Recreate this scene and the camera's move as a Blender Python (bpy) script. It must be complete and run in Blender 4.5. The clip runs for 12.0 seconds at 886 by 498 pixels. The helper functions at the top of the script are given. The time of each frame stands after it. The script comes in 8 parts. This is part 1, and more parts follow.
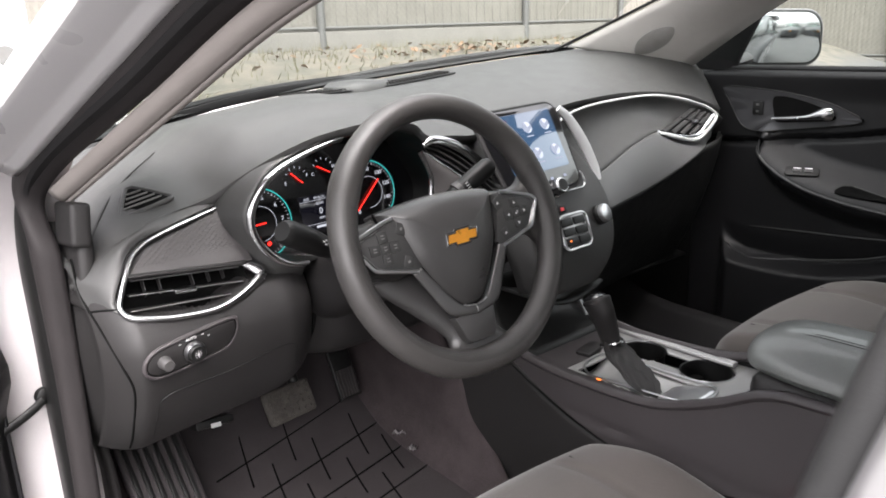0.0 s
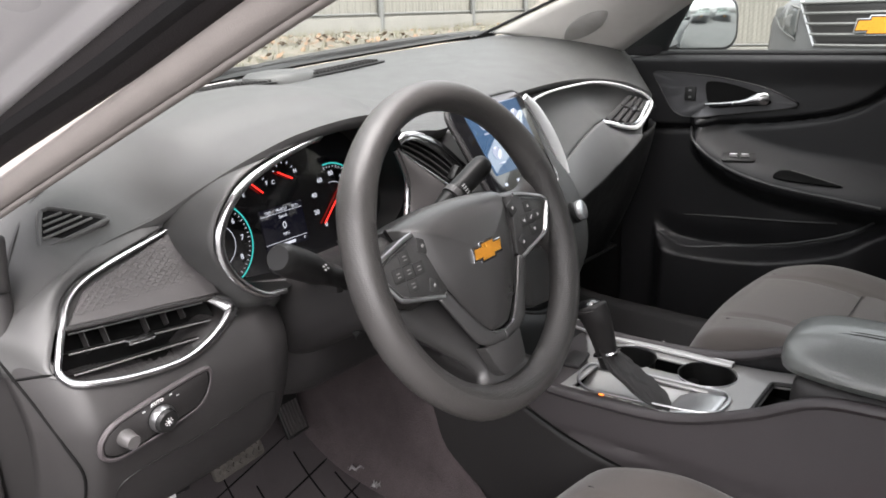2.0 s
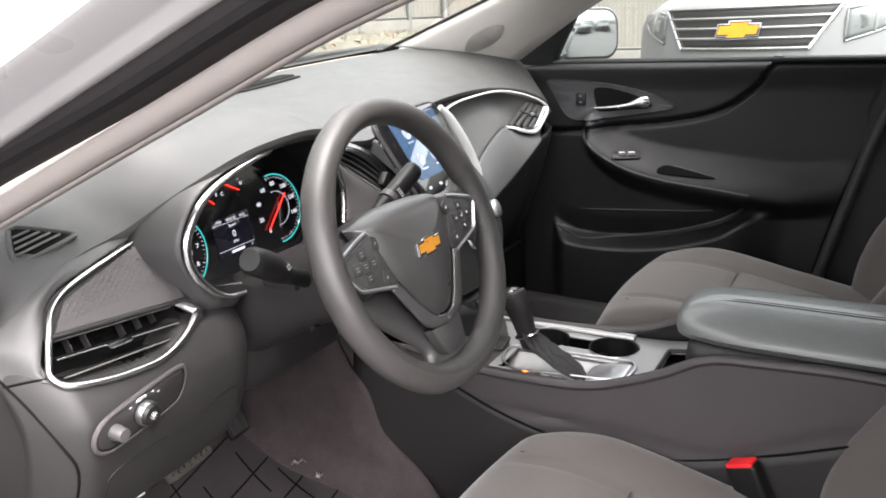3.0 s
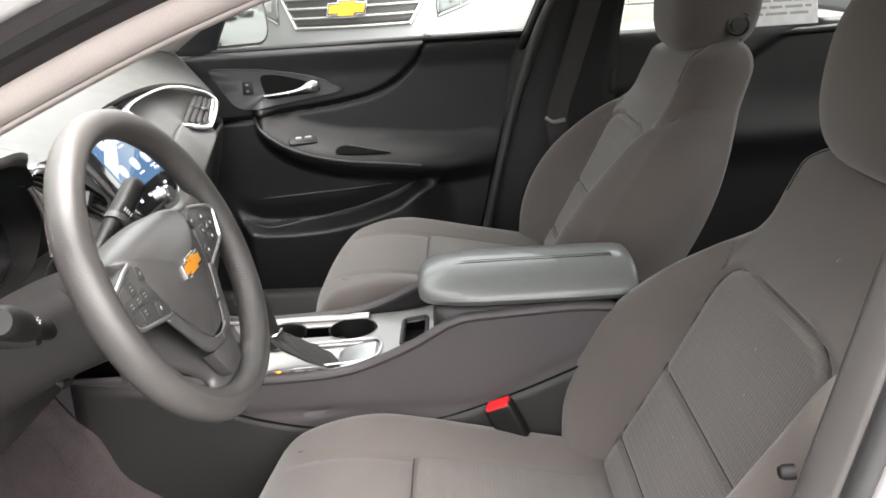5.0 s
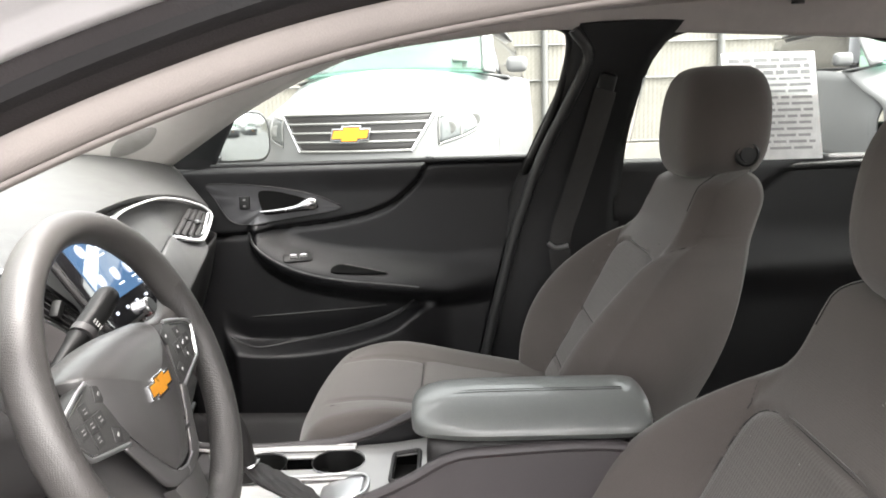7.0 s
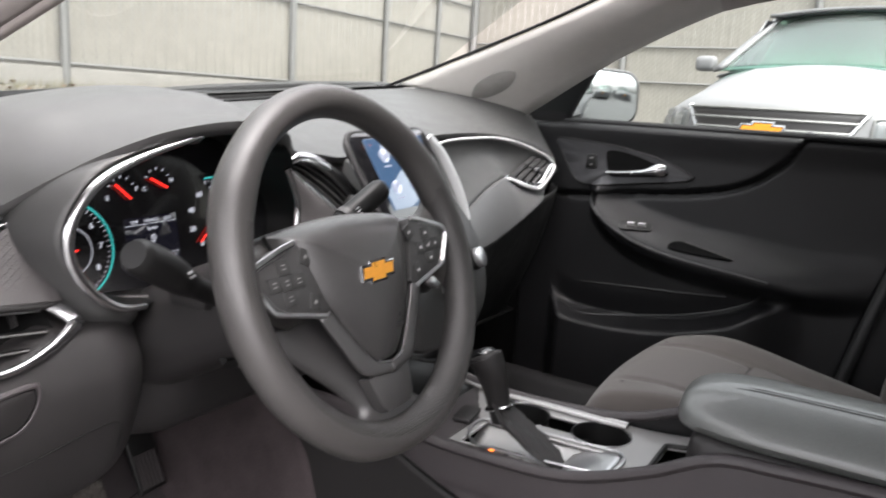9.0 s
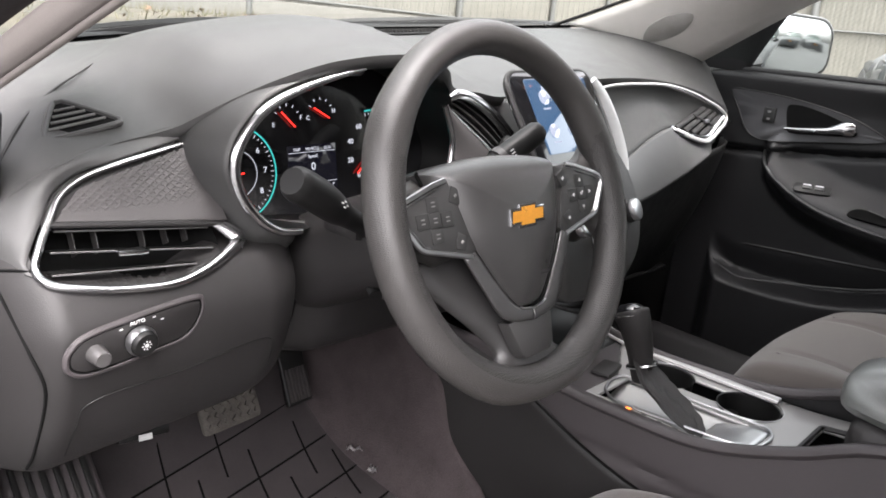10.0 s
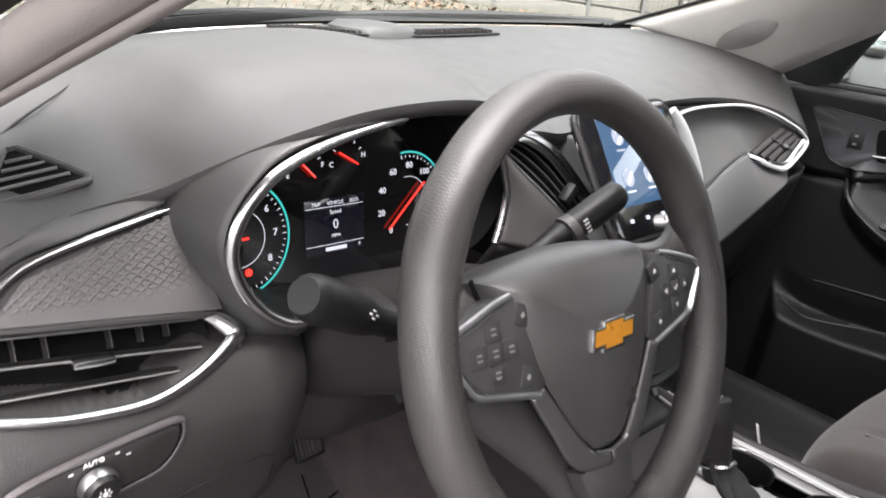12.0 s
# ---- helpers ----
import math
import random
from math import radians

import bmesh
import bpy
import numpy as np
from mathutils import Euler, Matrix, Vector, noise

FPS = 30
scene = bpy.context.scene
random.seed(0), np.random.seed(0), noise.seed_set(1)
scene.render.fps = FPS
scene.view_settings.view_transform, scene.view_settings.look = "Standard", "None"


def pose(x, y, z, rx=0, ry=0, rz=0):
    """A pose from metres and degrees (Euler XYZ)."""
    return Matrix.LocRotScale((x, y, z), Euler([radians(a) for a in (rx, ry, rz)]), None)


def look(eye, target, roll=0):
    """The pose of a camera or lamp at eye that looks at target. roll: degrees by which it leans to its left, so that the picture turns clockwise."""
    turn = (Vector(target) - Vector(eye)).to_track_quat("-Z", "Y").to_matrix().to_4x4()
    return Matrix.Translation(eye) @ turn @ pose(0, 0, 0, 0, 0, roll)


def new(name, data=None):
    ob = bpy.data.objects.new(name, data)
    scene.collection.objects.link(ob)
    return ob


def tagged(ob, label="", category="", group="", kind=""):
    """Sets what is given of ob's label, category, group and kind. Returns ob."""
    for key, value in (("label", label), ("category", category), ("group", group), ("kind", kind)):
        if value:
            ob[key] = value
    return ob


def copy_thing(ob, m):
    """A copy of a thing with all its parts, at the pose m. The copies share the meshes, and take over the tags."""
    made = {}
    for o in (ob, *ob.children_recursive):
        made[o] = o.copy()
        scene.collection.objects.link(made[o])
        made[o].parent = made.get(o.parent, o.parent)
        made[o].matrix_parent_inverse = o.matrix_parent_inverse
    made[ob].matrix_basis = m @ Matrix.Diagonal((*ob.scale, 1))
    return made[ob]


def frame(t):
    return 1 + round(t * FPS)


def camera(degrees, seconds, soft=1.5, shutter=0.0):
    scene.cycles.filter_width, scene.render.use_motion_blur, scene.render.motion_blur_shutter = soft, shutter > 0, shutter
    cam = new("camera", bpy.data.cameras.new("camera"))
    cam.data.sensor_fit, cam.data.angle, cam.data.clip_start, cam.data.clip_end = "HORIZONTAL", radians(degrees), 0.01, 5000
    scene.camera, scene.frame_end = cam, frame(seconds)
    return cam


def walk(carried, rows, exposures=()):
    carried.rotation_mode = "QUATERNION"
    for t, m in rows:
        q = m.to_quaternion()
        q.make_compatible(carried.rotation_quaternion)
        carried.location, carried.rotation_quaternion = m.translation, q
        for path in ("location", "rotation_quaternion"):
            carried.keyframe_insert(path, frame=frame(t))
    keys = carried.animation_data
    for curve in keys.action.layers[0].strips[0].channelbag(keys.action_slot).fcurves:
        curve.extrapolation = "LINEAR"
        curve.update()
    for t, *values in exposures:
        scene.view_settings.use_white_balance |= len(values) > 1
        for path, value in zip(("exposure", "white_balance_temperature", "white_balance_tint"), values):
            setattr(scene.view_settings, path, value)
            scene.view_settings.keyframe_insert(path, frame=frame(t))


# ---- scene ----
cam = camera(60.3, 12.0, soft=1.7, shutter=0.2)
# metres of path, then the first eye and its turn in the car's axes (x right, y to the bonnet, z up; road at 0)
METRES = 1.188
EYE_X, EYE_Y, EYE = -0.995, -0.667, 1.192
TILT, LEAN, TURN = -16.13, 1.87, -40.78
ROWS = [
    (0.0, 0.0, 0.0, 0.0, 0.0, 0.0, -0.0),
    (0.5, -0.068, 0.1202, 0.0232, -1.45, 0.33, -0.53),
    (1.0, -0.1084, 0.1616, 0.0261, -4.56, -0.07, 0.42),
    (1.5, -0.1334, 0.1705, 0.0283, -8.06, -0.54, 1.99),
    (2.0, -0.141, 0.1441, 0.0248, -10.85, -0.77, 3.19),
    (2.5, -0.1731, 0.0894, 0.0173, -13.48, -0.71, 4.3),
    (4.5, -0.2917, 0.1136, 0.0486, -42.11, -5.49, 12.97),
    (5.0, -0.3129, 0.1357, 0.0569, -47.01, -7.51, 14.38),
    (5.5, -0.3206, 0.1441, 0.0632, -49.13, -8.52, 14.97),
    (6.0, -0.3232, 0.1506, 0.0638, -49.96, -8.25, 14.81),
    (6.5, -0.3149, 0.167, 0.0559, -50.79, -2.05, 12.87),
    (8.5, -0.1127, 0.2035, 0.0149, -33.04, 9.35, 5.55),
    (9.0, -0.1226, 0.2013, -0.0207, -18.63, 4.87, -0.25),
    (9.5, -0.1243, 0.2061, -0.0291, -10.91, 1.6, -3.43),
    (10.0, -0.1186, 0.2118, -0.0193, -7.57, 0.04, -5.48),
    (10.5, -0.1185, 0.2151, -0.0007, -6.18, -0.91, -7.12),
    (11.0, -0.115, 0.2191, 0.0128, -5.8, -1.59, -7.79),
    (11.5, -0.1078, 0.2484, 0.03, -5.93, -2.12, -8.05),
    (12.0, -0.1324, 0.357, 0.0664, -5.92, -2.51, -8.2),
]
EXPOSURES = [
    (0.0, 3.04, 6580, 14),
    (2.7, 3.44, 6600, 14),
    (4.3, 4.06, 6750, 12),
    (6.7, 4.15, 6800, 12),
    (8.3, 3.33, 6550, 14),
    (9.0, 3.22, 6560, 15),
    (10.0, 3.36, 6580, 15),
    (12.0, 3.38, 6600, 14),
]
walk(cam, [(t, pose(EYE_X, EYE_Y, EYE, TILT, LEAN, TURN) @ pose(METRES * x, METRES * y, METRES * z, 90 + pitch, roll, yaw)) for t, x, y, z, yaw, pitch, roll in ROWS], EXPOSURES)

# ---------------------------------------------------------------- world, sun
world = bpy.data.worlds.new("overcast_sky")
scene.world = world
world.use_nodes = True
wn = world.node_tree.nodes
sky = wn.new("ShaderNodeTexSky")
sky.sky_type, sky.sun_disc = "NISHITA", False
sky.sun_elevation, sky.sun_rotation = radians(60), radians(205)
sky.dust_density, sky.air_density, sky.ozone_density = 6.0, 1.0, 1.0
hsv = wn.new("ShaderNodeHueSaturation")
hsv.inputs["Saturation"].default_value = 0.12
world.node_tree.links.new(sky.outputs["Color"], hsv.inputs["Color"])
world.node_tree.links.new(hsv.outputs["Color"], wn["Background"].inputs["Color"])
wn["Background"].inputs["Strength"].default_value = 0.15
sun_data = bpy.data.lights.new("sun", "SUN")
sun_data.energy, sun_data.angle, sun_data.color = 0.92, radians(85), (1.0, 0.97, 0.93)
sun = new("sun", sun_data)
sun.matrix_world = look((-1.1, -2.3, 6.8), (0, 0, 0))


# ---------------------------------------------------------------- materials
def material(name, color, rough=0.5, metal=0.0, var=0.15, scale=40.0, fine=600.0, bump=0.0, coat=0.0, sheen=0.0, spec=0.5):
    m = bpy.data.materials.new(name)
    m.use_nodes = True
    nt = m.node_tree
    n, l = nt.nodes, nt.links
    b = n["Principled BSDF"]
    co = n.new("ShaderNodeTexCoord")
    big, small = n.new("ShaderNodeTexNoise"), n.new("ShaderNodeTexNoise")
    big.inputs["Scale"].default_value, small.inputs["Scale"].default_value = scale, fine
    big.inputs["Detail"].default_value = 4
    l.new(co.outputs["Object"], big.inputs["Vector"])
    l.new(co.outputs["Object"], small.inputs["Vector"])
    add = n.new("ShaderNodeMath")
    add.operation = "ADD"
    l.new(big.outputs["Fac"], add.inputs[0])
    l.new(small.outputs["Fac"], add.inputs[1])
    ramp = n.new("ShaderNodeMapRange")
    ramp.inputs["From Min"].default_value, ramp.inputs["From Max"].default_value = 0.6, 1.4
    ramp.inputs["To Min"].default_value, ramp.inputs["To Max"].default_value = 1 - var, 1 + var
    l.new(add.outputs[0], ramp.inputs["Value"])
    mix = n.new("ShaderNodeVectorMath")
    mix.operation = "SCALE"
    mix.inputs[0].default_value = color
    l.new(ramp.outputs[0], mix.inputs["Scale"])
    l.new(mix.outputs[0], b.inputs["Base Color"])
    rr = n.new("ShaderNodeMapRange")
    rr.inputs["To Min"].default_value, rr.inputs["To Max"].default_value = max(rough - 0.08, 0.02), min(rough + 0.08, 1)
    l.new(big.outputs["Fac"], rr.inputs["Value"])
    l.new(rr.outputs[0], b.inputs["Roughness"])
    b.inputs["Metallic"].default_value = metal
    b.inputs["Coat Weight"].default_value = coat
    b.inputs["Sheen Weight"].default_value = sheen
    b.inputs["Specular IOR Level"].default_value = spec
    if bump:
        bp = n.new("ShaderNodeBump")
        bp.inputs["Strength"].default_value, bp.inputs["Distance"].default_value = bump, 0.001
        l.new(small.outputs["Fac"], bp.inputs["Height"])
        l.new(bp.outputs[0], b.inputs["Normal"])
    return m


def glow(name, color, strength):
    m = bpy.data.materials.new(name)
    m.use_nodes = True
    b = m.node_tree.nodes["Principled BSDF"]
    b.inputs["Base Color"].default_value = (0.01, 0.01, 0.01, 1)
    b.inputs["Emission Color"].default_value = (*color, 1)
    b.inputs["Emission Strength"].default_value = strength
    b.inputs["Roughness"].default_value = 0.06
    return m


def glass(name, tint=(0.95, 0.98, 0.97), rough=0.0, power=3.2):
    m = bpy.data.materials.new(name)
    m.use_nodes = True
    n, l = m.node_tree.nodes, m.node_tree.links
    n.remove(n["Principled BSDF"])
    tr, gl, lw, fr, mx = n.new("ShaderNodeBsdfTransparent"), n.new("ShaderNodeBsdfGlossy"), n.new("ShaderNodeLayerWeight"), n.new("ShaderNodeMath"), n.new("ShaderNodeMixShader")
    tr.inputs[0].default_value = (*tint, 1)
    gl.inputs["Roughness"].default_value = rough
    lw.inputs["Blend"].default_value = 0.5
    fr.operation = "POWER"
    fr.inputs[1].default_value = power
    l.new(lw.outputs["Facing"], fr.inputs[0])
    l.new(fr.outputs[0], mx.inputs[0])
    l.new(tr.outputs[0], mx.inputs[1])
    l.new(gl.outputs[0], mx.inputs[2])
    l.new(mx.outputs[0], n["Material Output"].inputs["Surface"])
    return m


def fabric(name, color, cell=0.004, var=0.25, bump=0.5, dots=0.0):
    """Woven cloth: small raised cells over a soft mottle."""
    m = material(name, color, 0.9, var=var, scale=9, fine=900, sheen=0.25, spec=0.25)
    n, l = m.node_tree.nodes, m.node_tree.links
    b = n["Principled BSDF"]
    co = n["Texture Coordinate"]
    mul = n.new("ShaderNodeTexVoronoi")
    mul.inputs["Scale"].default_value = 0.8 / cell
    mul.inputs["Randomness"].default_value = 0.15
    l.new(co.outputs["Object"], mul.inputs["Vector"])
    bp = n.new("ShaderNodeBump")
    bp.inputs["Strength"].default_value, bp.inputs["Distance"].default_value = bump, 0.0015
    l.new(mul.outputs[0], bp.inputs["Height"])
    l.new(bp.outputs[0], b.inputs["Normal"])
    if dots:
        src = b.inputs["Base Color"].links[0].from_socket
        dk = n.new("ShaderNodeVectorMath")
        dk.operation = "SCALE"
        mr = n.new("ShaderNodeMapRange")
        mr.inputs["To Min"].default_value, mr.inputs["To Max"].default_value = 1.0 - dots, 1.0 + dots
        l.new(mul.outputs[0], mr.inputs["Value"])
        l.new(src, dk.inputs[0])
        l.new(mr.outputs[0], dk.inputs["Scale"])
        l.new(dk.outputs[0], b.inputs["Base Color"])
    return m


M_DASH = material("dash_soft_plastic", (0.0312, 0.0310, 0.0306), 0.52, bump=0.35, fine=1400, scale=25, var=0.07)
M_DARK = material("dark_grained_plastic", (0.0155, 0.0145, 0.0146), 0.5, bump=0.35, fine=1300, scale=8, spec=0.32)
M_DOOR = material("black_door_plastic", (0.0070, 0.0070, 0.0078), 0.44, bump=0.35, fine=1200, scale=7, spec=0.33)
M_BLACK = material("black_plastic", (0.006, 0.006, 0.006), 0.45, fine=900, spec=0.3)
M_GLOSS = material("piano_black", (0.006, 0.006, 0.007), 0.12, coat=0.6, var=0.05)
M_INSERT = material("quilted_insert_vinyl", (0.036, 0.033, 0.033), 0.55, bump=0.3, fine=1500)
M_RIM = material("wheel_grip", (0.040, 0.0378, 0.0365), 0.35, bump=0.3, fine=1700, scale=12)
M_SATIN_DARK = material("dark_satin_silver", (0.26, 0.255, 0.255), 0.30, 1.0, var=0.06, fine=900)
M_HUB = material("wheel_hub_plastic", (0.034, 0.0330, 0.0328), 0.31, bump=0.22, fine=1500, spec=0.5)
M_CHROME = material("chrome", (0.50, 0.50, 0.51), 0.24, 1.0, var=0.04)
M_KEY = material("soft_switch_key", (0.020, 0.0198, 0.0196), 0.55, bump=0.2, fine=1500)
M_POD = material("switch_pod_plastic", (0.029, 0.0286, 0.0284), 0.42, bump=0.2, fine=1500)
M_VTRIM = material("brushed_v_trim", (0.125, 0.122, 0.122), 0.42, 0.8, var=0.08, fine=900)
M_MARKDIM = material("dim_key_print", (0.16, 0.16, 0.155), 0.6)
M_LINE = material("bright_trim_line", (0.62, 0.62, 0.62), 0.42, 0.55, var=0.05)
M_SATIN = material("satin_silver", (0.52, 0.52, 0.53), 0.32, 1.0, var=0.06, fine=900)
M_SILVER = material("silver_console_paint", (0.33, 0.326, 0.322), 0.42, 0.5, var=0.06, fine=1500)
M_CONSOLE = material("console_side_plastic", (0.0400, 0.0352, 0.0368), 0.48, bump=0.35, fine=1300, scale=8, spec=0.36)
M_LEATHER = material("armrest_vinyl", (0.108, 0.113, 0.109), 0.36, coat=0.25, bump=0.5, fine=700, scale=12)
M_SEAT = fabric("seat_cloth", (0.072, 0.0628, 0.0582), 0.0016, var=0.16, bump=0.18)
M_SEATIN = fabric("seat_insert_cloth", (0.077, 0.0690, 0.0642), 0.0042, var=0.16, bump=0.45, dots=0.10)
M_SEAM = material("seam_shadow_thread", (0.02, 0.019, 0.019), 0.9)
M_CARPET = material("carpet", (0.041, 0.0335, 0.0350), 0.95, bump=1.0, fine=500, scale=30, var=0.3, spec=0.1)
M_MAT = material("rubber_mat", (0.036, 0.0318, 0.0330), 0.5, bump=0.3, fine=700, scale=14, var=0.3, spec=0.3)
M_PEDAL = material("worn_pedal_rubber", (0.060, 0.055, 0.050), 0.8, bump=0.6, fine=500, scale=40, var=0.35, spec=0.2)
M_SEALCLOTH = material("dark_door_seal_trim", (0.016, 0.0138, 0.0142), 0.7, bump=0.3, fine=700, spec=0.25)
M_SLATEDGE = material("pale_slat_edge", (0.085, 0.084, 0.083), 0.4, var=0.08)
# near black that paints deep shade into vents and hollows; also gap lines
M_CAVITY = material("deep_shade_black", (0.002, 0.002, 0.002), 0.8, spec=0.1)
M_RUBBER = material("rubber_seal", (0.008, 0.0075, 0.008), 0.6, bump=0.2, spec=0.25)
# black rubber paled to grey, so seals and edges carry a painted highlight
M_SEALGREY = material("highlight_grey", (0.022, 0.022, 0.0225), 0.42, bump=0.2, fine=900, spec=0.5)
M_PILLAR = material("grey_pillar_trim", (0.47, 0.45, 0.43), 0.75, bump=0.2, fine=900, var=0.06)
M_HEADLINER = material("headliner_cloth", (0.42, 0.385, 0.372), 0.95, bump=0.5, fine=900, var=0.07, spec=0.1)
M_WHITE = material("white_car_paint", (0.40, 0.39, 0.395), 0.28, coat=0.6, var=0.03, scale=5)
# white paint darkened to grey so daylight outside doesn't burn it out
M_SUV = material("dimmed_white_paint", (0.112, 0.1125, 0.114), 0.5, var=0.04, scale=5, spec=0.12)
# post trim paled to carry the sky light on its front face
M_POST = material("sky_paled_post_trim", (0.105, 0.098, 0.097), 0.42, bump=0.25, fine=900, var=0.07)
# shaded copy of the pillar trim for the driver's side, also used elsewhere
M_TAUPE = material("darkened_pillar_taupe", (0.20, 0.18, 0.17), 0.8, bump=0.2, fine=900, var=0.06, spec=0.3)
M_JAMB = material("white_jamb_paint", (0.33, 0.31, 0.313), 0.35, coat=0.3, var=0.05, scale=8)
M_GLASS = glass("windscreen_glass", (0.69, 0.73, 0.71))
M_SIDEGLASS = glass("tinted_side_glass", (0.74, 0.79, 0.77))
# glass tint darkened to keep daylight off the rear cabin
M_REARGLASS = glass("light_cutting_rear_glass", (0.34, 0.37, 0.36))
M_TINT = glass("suv_glass", (0.55, 0.72, 0.66), 0.35, 4.4)
M_MIRROR = material("mirror_silver", (0.85, 0.87, 0.87), 0.02, 1.0, var=0.01)
M_GOLD = material("gold_badge", (0.74, 0.31, 0.035), 0.3, 0.6, var=0.1, scale=120)
M_RED = material("red_buckle_button", (0.6, 0.015, 0.02), 0.4)
M_PRINT = material("white_print", (0.45, 0.45, 0.45), 0.6)
M_PAPER = material("white_paper", (0.8, 0.8, 0.8), 0.8)
M_INK = material("grey_ink", (0.40, 0.40, 0.41), 0.8)
M_GREYKNOB = material("grey_knob", (0.042, 0.040, 0.040), 0.5)
M_BELT = fabric("seat_belt_webbing", (0.034, 0.033, 0.033), 0.002)
E_RED = glow("red_needle_light", (1.0, 0.03, 0.02), 0.30)
E_TEAL = glow("teal_dial_light", (0.05, 0.62, 0.58), 0.10)
E_WHITE = glow("white_dial_light", (0.85, 0.9, 1.0), 0.10)
E_ORANGE = glow("orange_indicator_light", (1.0, 0.2, 0.03), 0.5)
E_NAVY = glow("navy_display", (0.015, 0.015, 0.04), 0.02)
E_BLUE = glow("blue_touchscreen", (0.06, 0.14, 0.27), 0.12)
E_ICON = glow("touchscreen_icon", (0.55, 0.62, 0.78), 0.12)
for m in (E_BLUE, E_ICON):
    m.node_tree.nodes["Principled BSDF"].inputs["Coat Weight"].default_value = 1.0


def dimpled(m, scale, strength):
    """Adds fine round dimples to a material's relief."""
    n, l = m.node_tree.nodes, m.node_tree.links
    vo, bp = n.new("ShaderNodeTexVoronoi"), n.new("ShaderNodeBump")
    vo.inputs["Scale"].default_value = scale
    vo.inputs["Randomness"].default_value = 0.25
    bp.inputs["Strength"].default_value, bp.inputs["Distance"].default_value = strength, 0.001
    l.new(n["Texture Coordinate"].outputs["Object"], vo.inputs["Vector"])
    l.new(vo.outputs["Distance"], bp.inputs["Height"])
    old = n["Principled BSDF"].inputs["Normal"]
    if old.links:
        l.new(old.links[0].from_socket, bp.inputs["Normal"])
    l.new(bp.outputs[0], old)


dimpled(M_RIM, 560, 0.22)
M_GRIP = material("perforated_grip", (0.024, 0.0225, 0.0218), 0.46, bump=0.3, fine=1700, scale=12)
dimpled(M_GRIP, 520, 0.65)


# ---------------------------------------------------------------- mesh tools
def smoothstep(x, a=0.0, b=1.0):
    t = min(max((x - a) / (b - a), 0.0), 1.0)
    return t * t * (3 - 2 * t)


def bell(x, c, w):
    return math.exp(-((x - c) / w) ** 2)


def along(x, *knots):
    """A smooth curve through (x, value) knots."""
    if x <= knots[0][0]:
        return knots[0][1]
    for i in range(len(knots) - 1):
        (x0, v0), (x1, v1) = knots[i], knots[i + 1]
        if x <= x1:
            t = (x - x0) / (x1 - x0)
            m0 = (v1 - knots[i - 1][1]) / (x1 - knots[i - 1][0]) if i else (v1 - v0) / (x1 - x0)
            m1 = (knots[i + 2][1] - v0) / (knots[i + 2][0] - x0) if i + 2 < len(knots) else (v1 - v0) / (x1 - x0)
            h = x1 - x0
            return (2 * t**3 - 3 * t**2 + 1) * v0 + (t**3 - 2 * t**2 + t) * h * m0 + (3 * t**2 - 2 * t**3) * v1 + (t**3 - t**2) * h * m1
    return knots[-1][1]


def spline(pts, n=8, closed=False):
    """Catmull-Rom through the points."""
    p = [Vector(q) for q in pts]
    out, count = [], len(p)
    for i in range(count if closed else count - 1):
        a, b = p[i], p[(i + 1) % count]
        z = p[i - 1] if (closed or i) else a * 2 - b
        c = p[(i + 2) % count] if (closed or i + 2 < count) else b * 2 - a
        for k in range(n):
            t = k / n
            out.append(0.5 * ((2 * a) + (b - z) * t + (2 * z - 5 * a + 4 * b - c) * t * t + (3 * a - z - 3 * b + c) * t**3))
    if not closed:
        out.append(p[-1])
    return out


UNIT = 1.0  # metres per unit of what is being built


def part(name, bm, mat, parent=None, label="", smooth=True, angle=40):
    me = bpy.data.meshes.new(name)
    if UNIT != 1.0:
        bmesh.ops.scale(bm, vec=(UNIT, UNIT, UNIT), verts=bm.verts)
    bmesh.ops.recalc_face_normals(bm, faces=bm.faces)
    if smooth:
        for f in bm.faces:
            f.smooth = True
        lim = radians(angle)
        for e in bm.edges:
            if len(e.link_faces) == 2 and e.calc_face_angle(0) > lim:
                e.smooth = False
    bm.to_mesh(me)
    bm.free()
    me.materials.append(mat)
    return hang(new(name, me), parent, label)


def hang(ob, parent, label=""):
    """Puts a part, written in the car's axes, under its thing."""
    if parent:
        ob.parent = parent
        if parent.type == "EMPTY":
            ob.matrix_parent_inverse = Matrix.Translation(-parent.location)
    return tagged(ob, label)


def empty(name, label, category, at=(0, 0, 0), **k):
    ob = new(name)
    ob.empty_display_size = 0.05
    ob.location = Vector(at) * UNIT
    return tagged(ob, label, category, **k)


def surf(name, fn, nu, nv, mat, parent=None, label="", thick=0.0, side=-1, angle=50):
    """A sheet fn(u, v), with thickness where given."""
    bm = bmesh.new()
    g = [[bm.verts.new(fn(i / nu, j / nv)) for j in range(nv + 1)] for i in range(nu + 1)]
    for i in range(nu):
        for j in range(nv):
            bm.faces.new((g[i][j], g[i + 1][j], g[i + 1][j + 1], g[i][j + 1]))
    ob = part(name, bm, mat, parent, label, angle=angle)
    if thick:
        s = ob.modifiers.new("thickness", "SOLIDIFY")
        s.thickness, s.offset = thick, side
    return ob


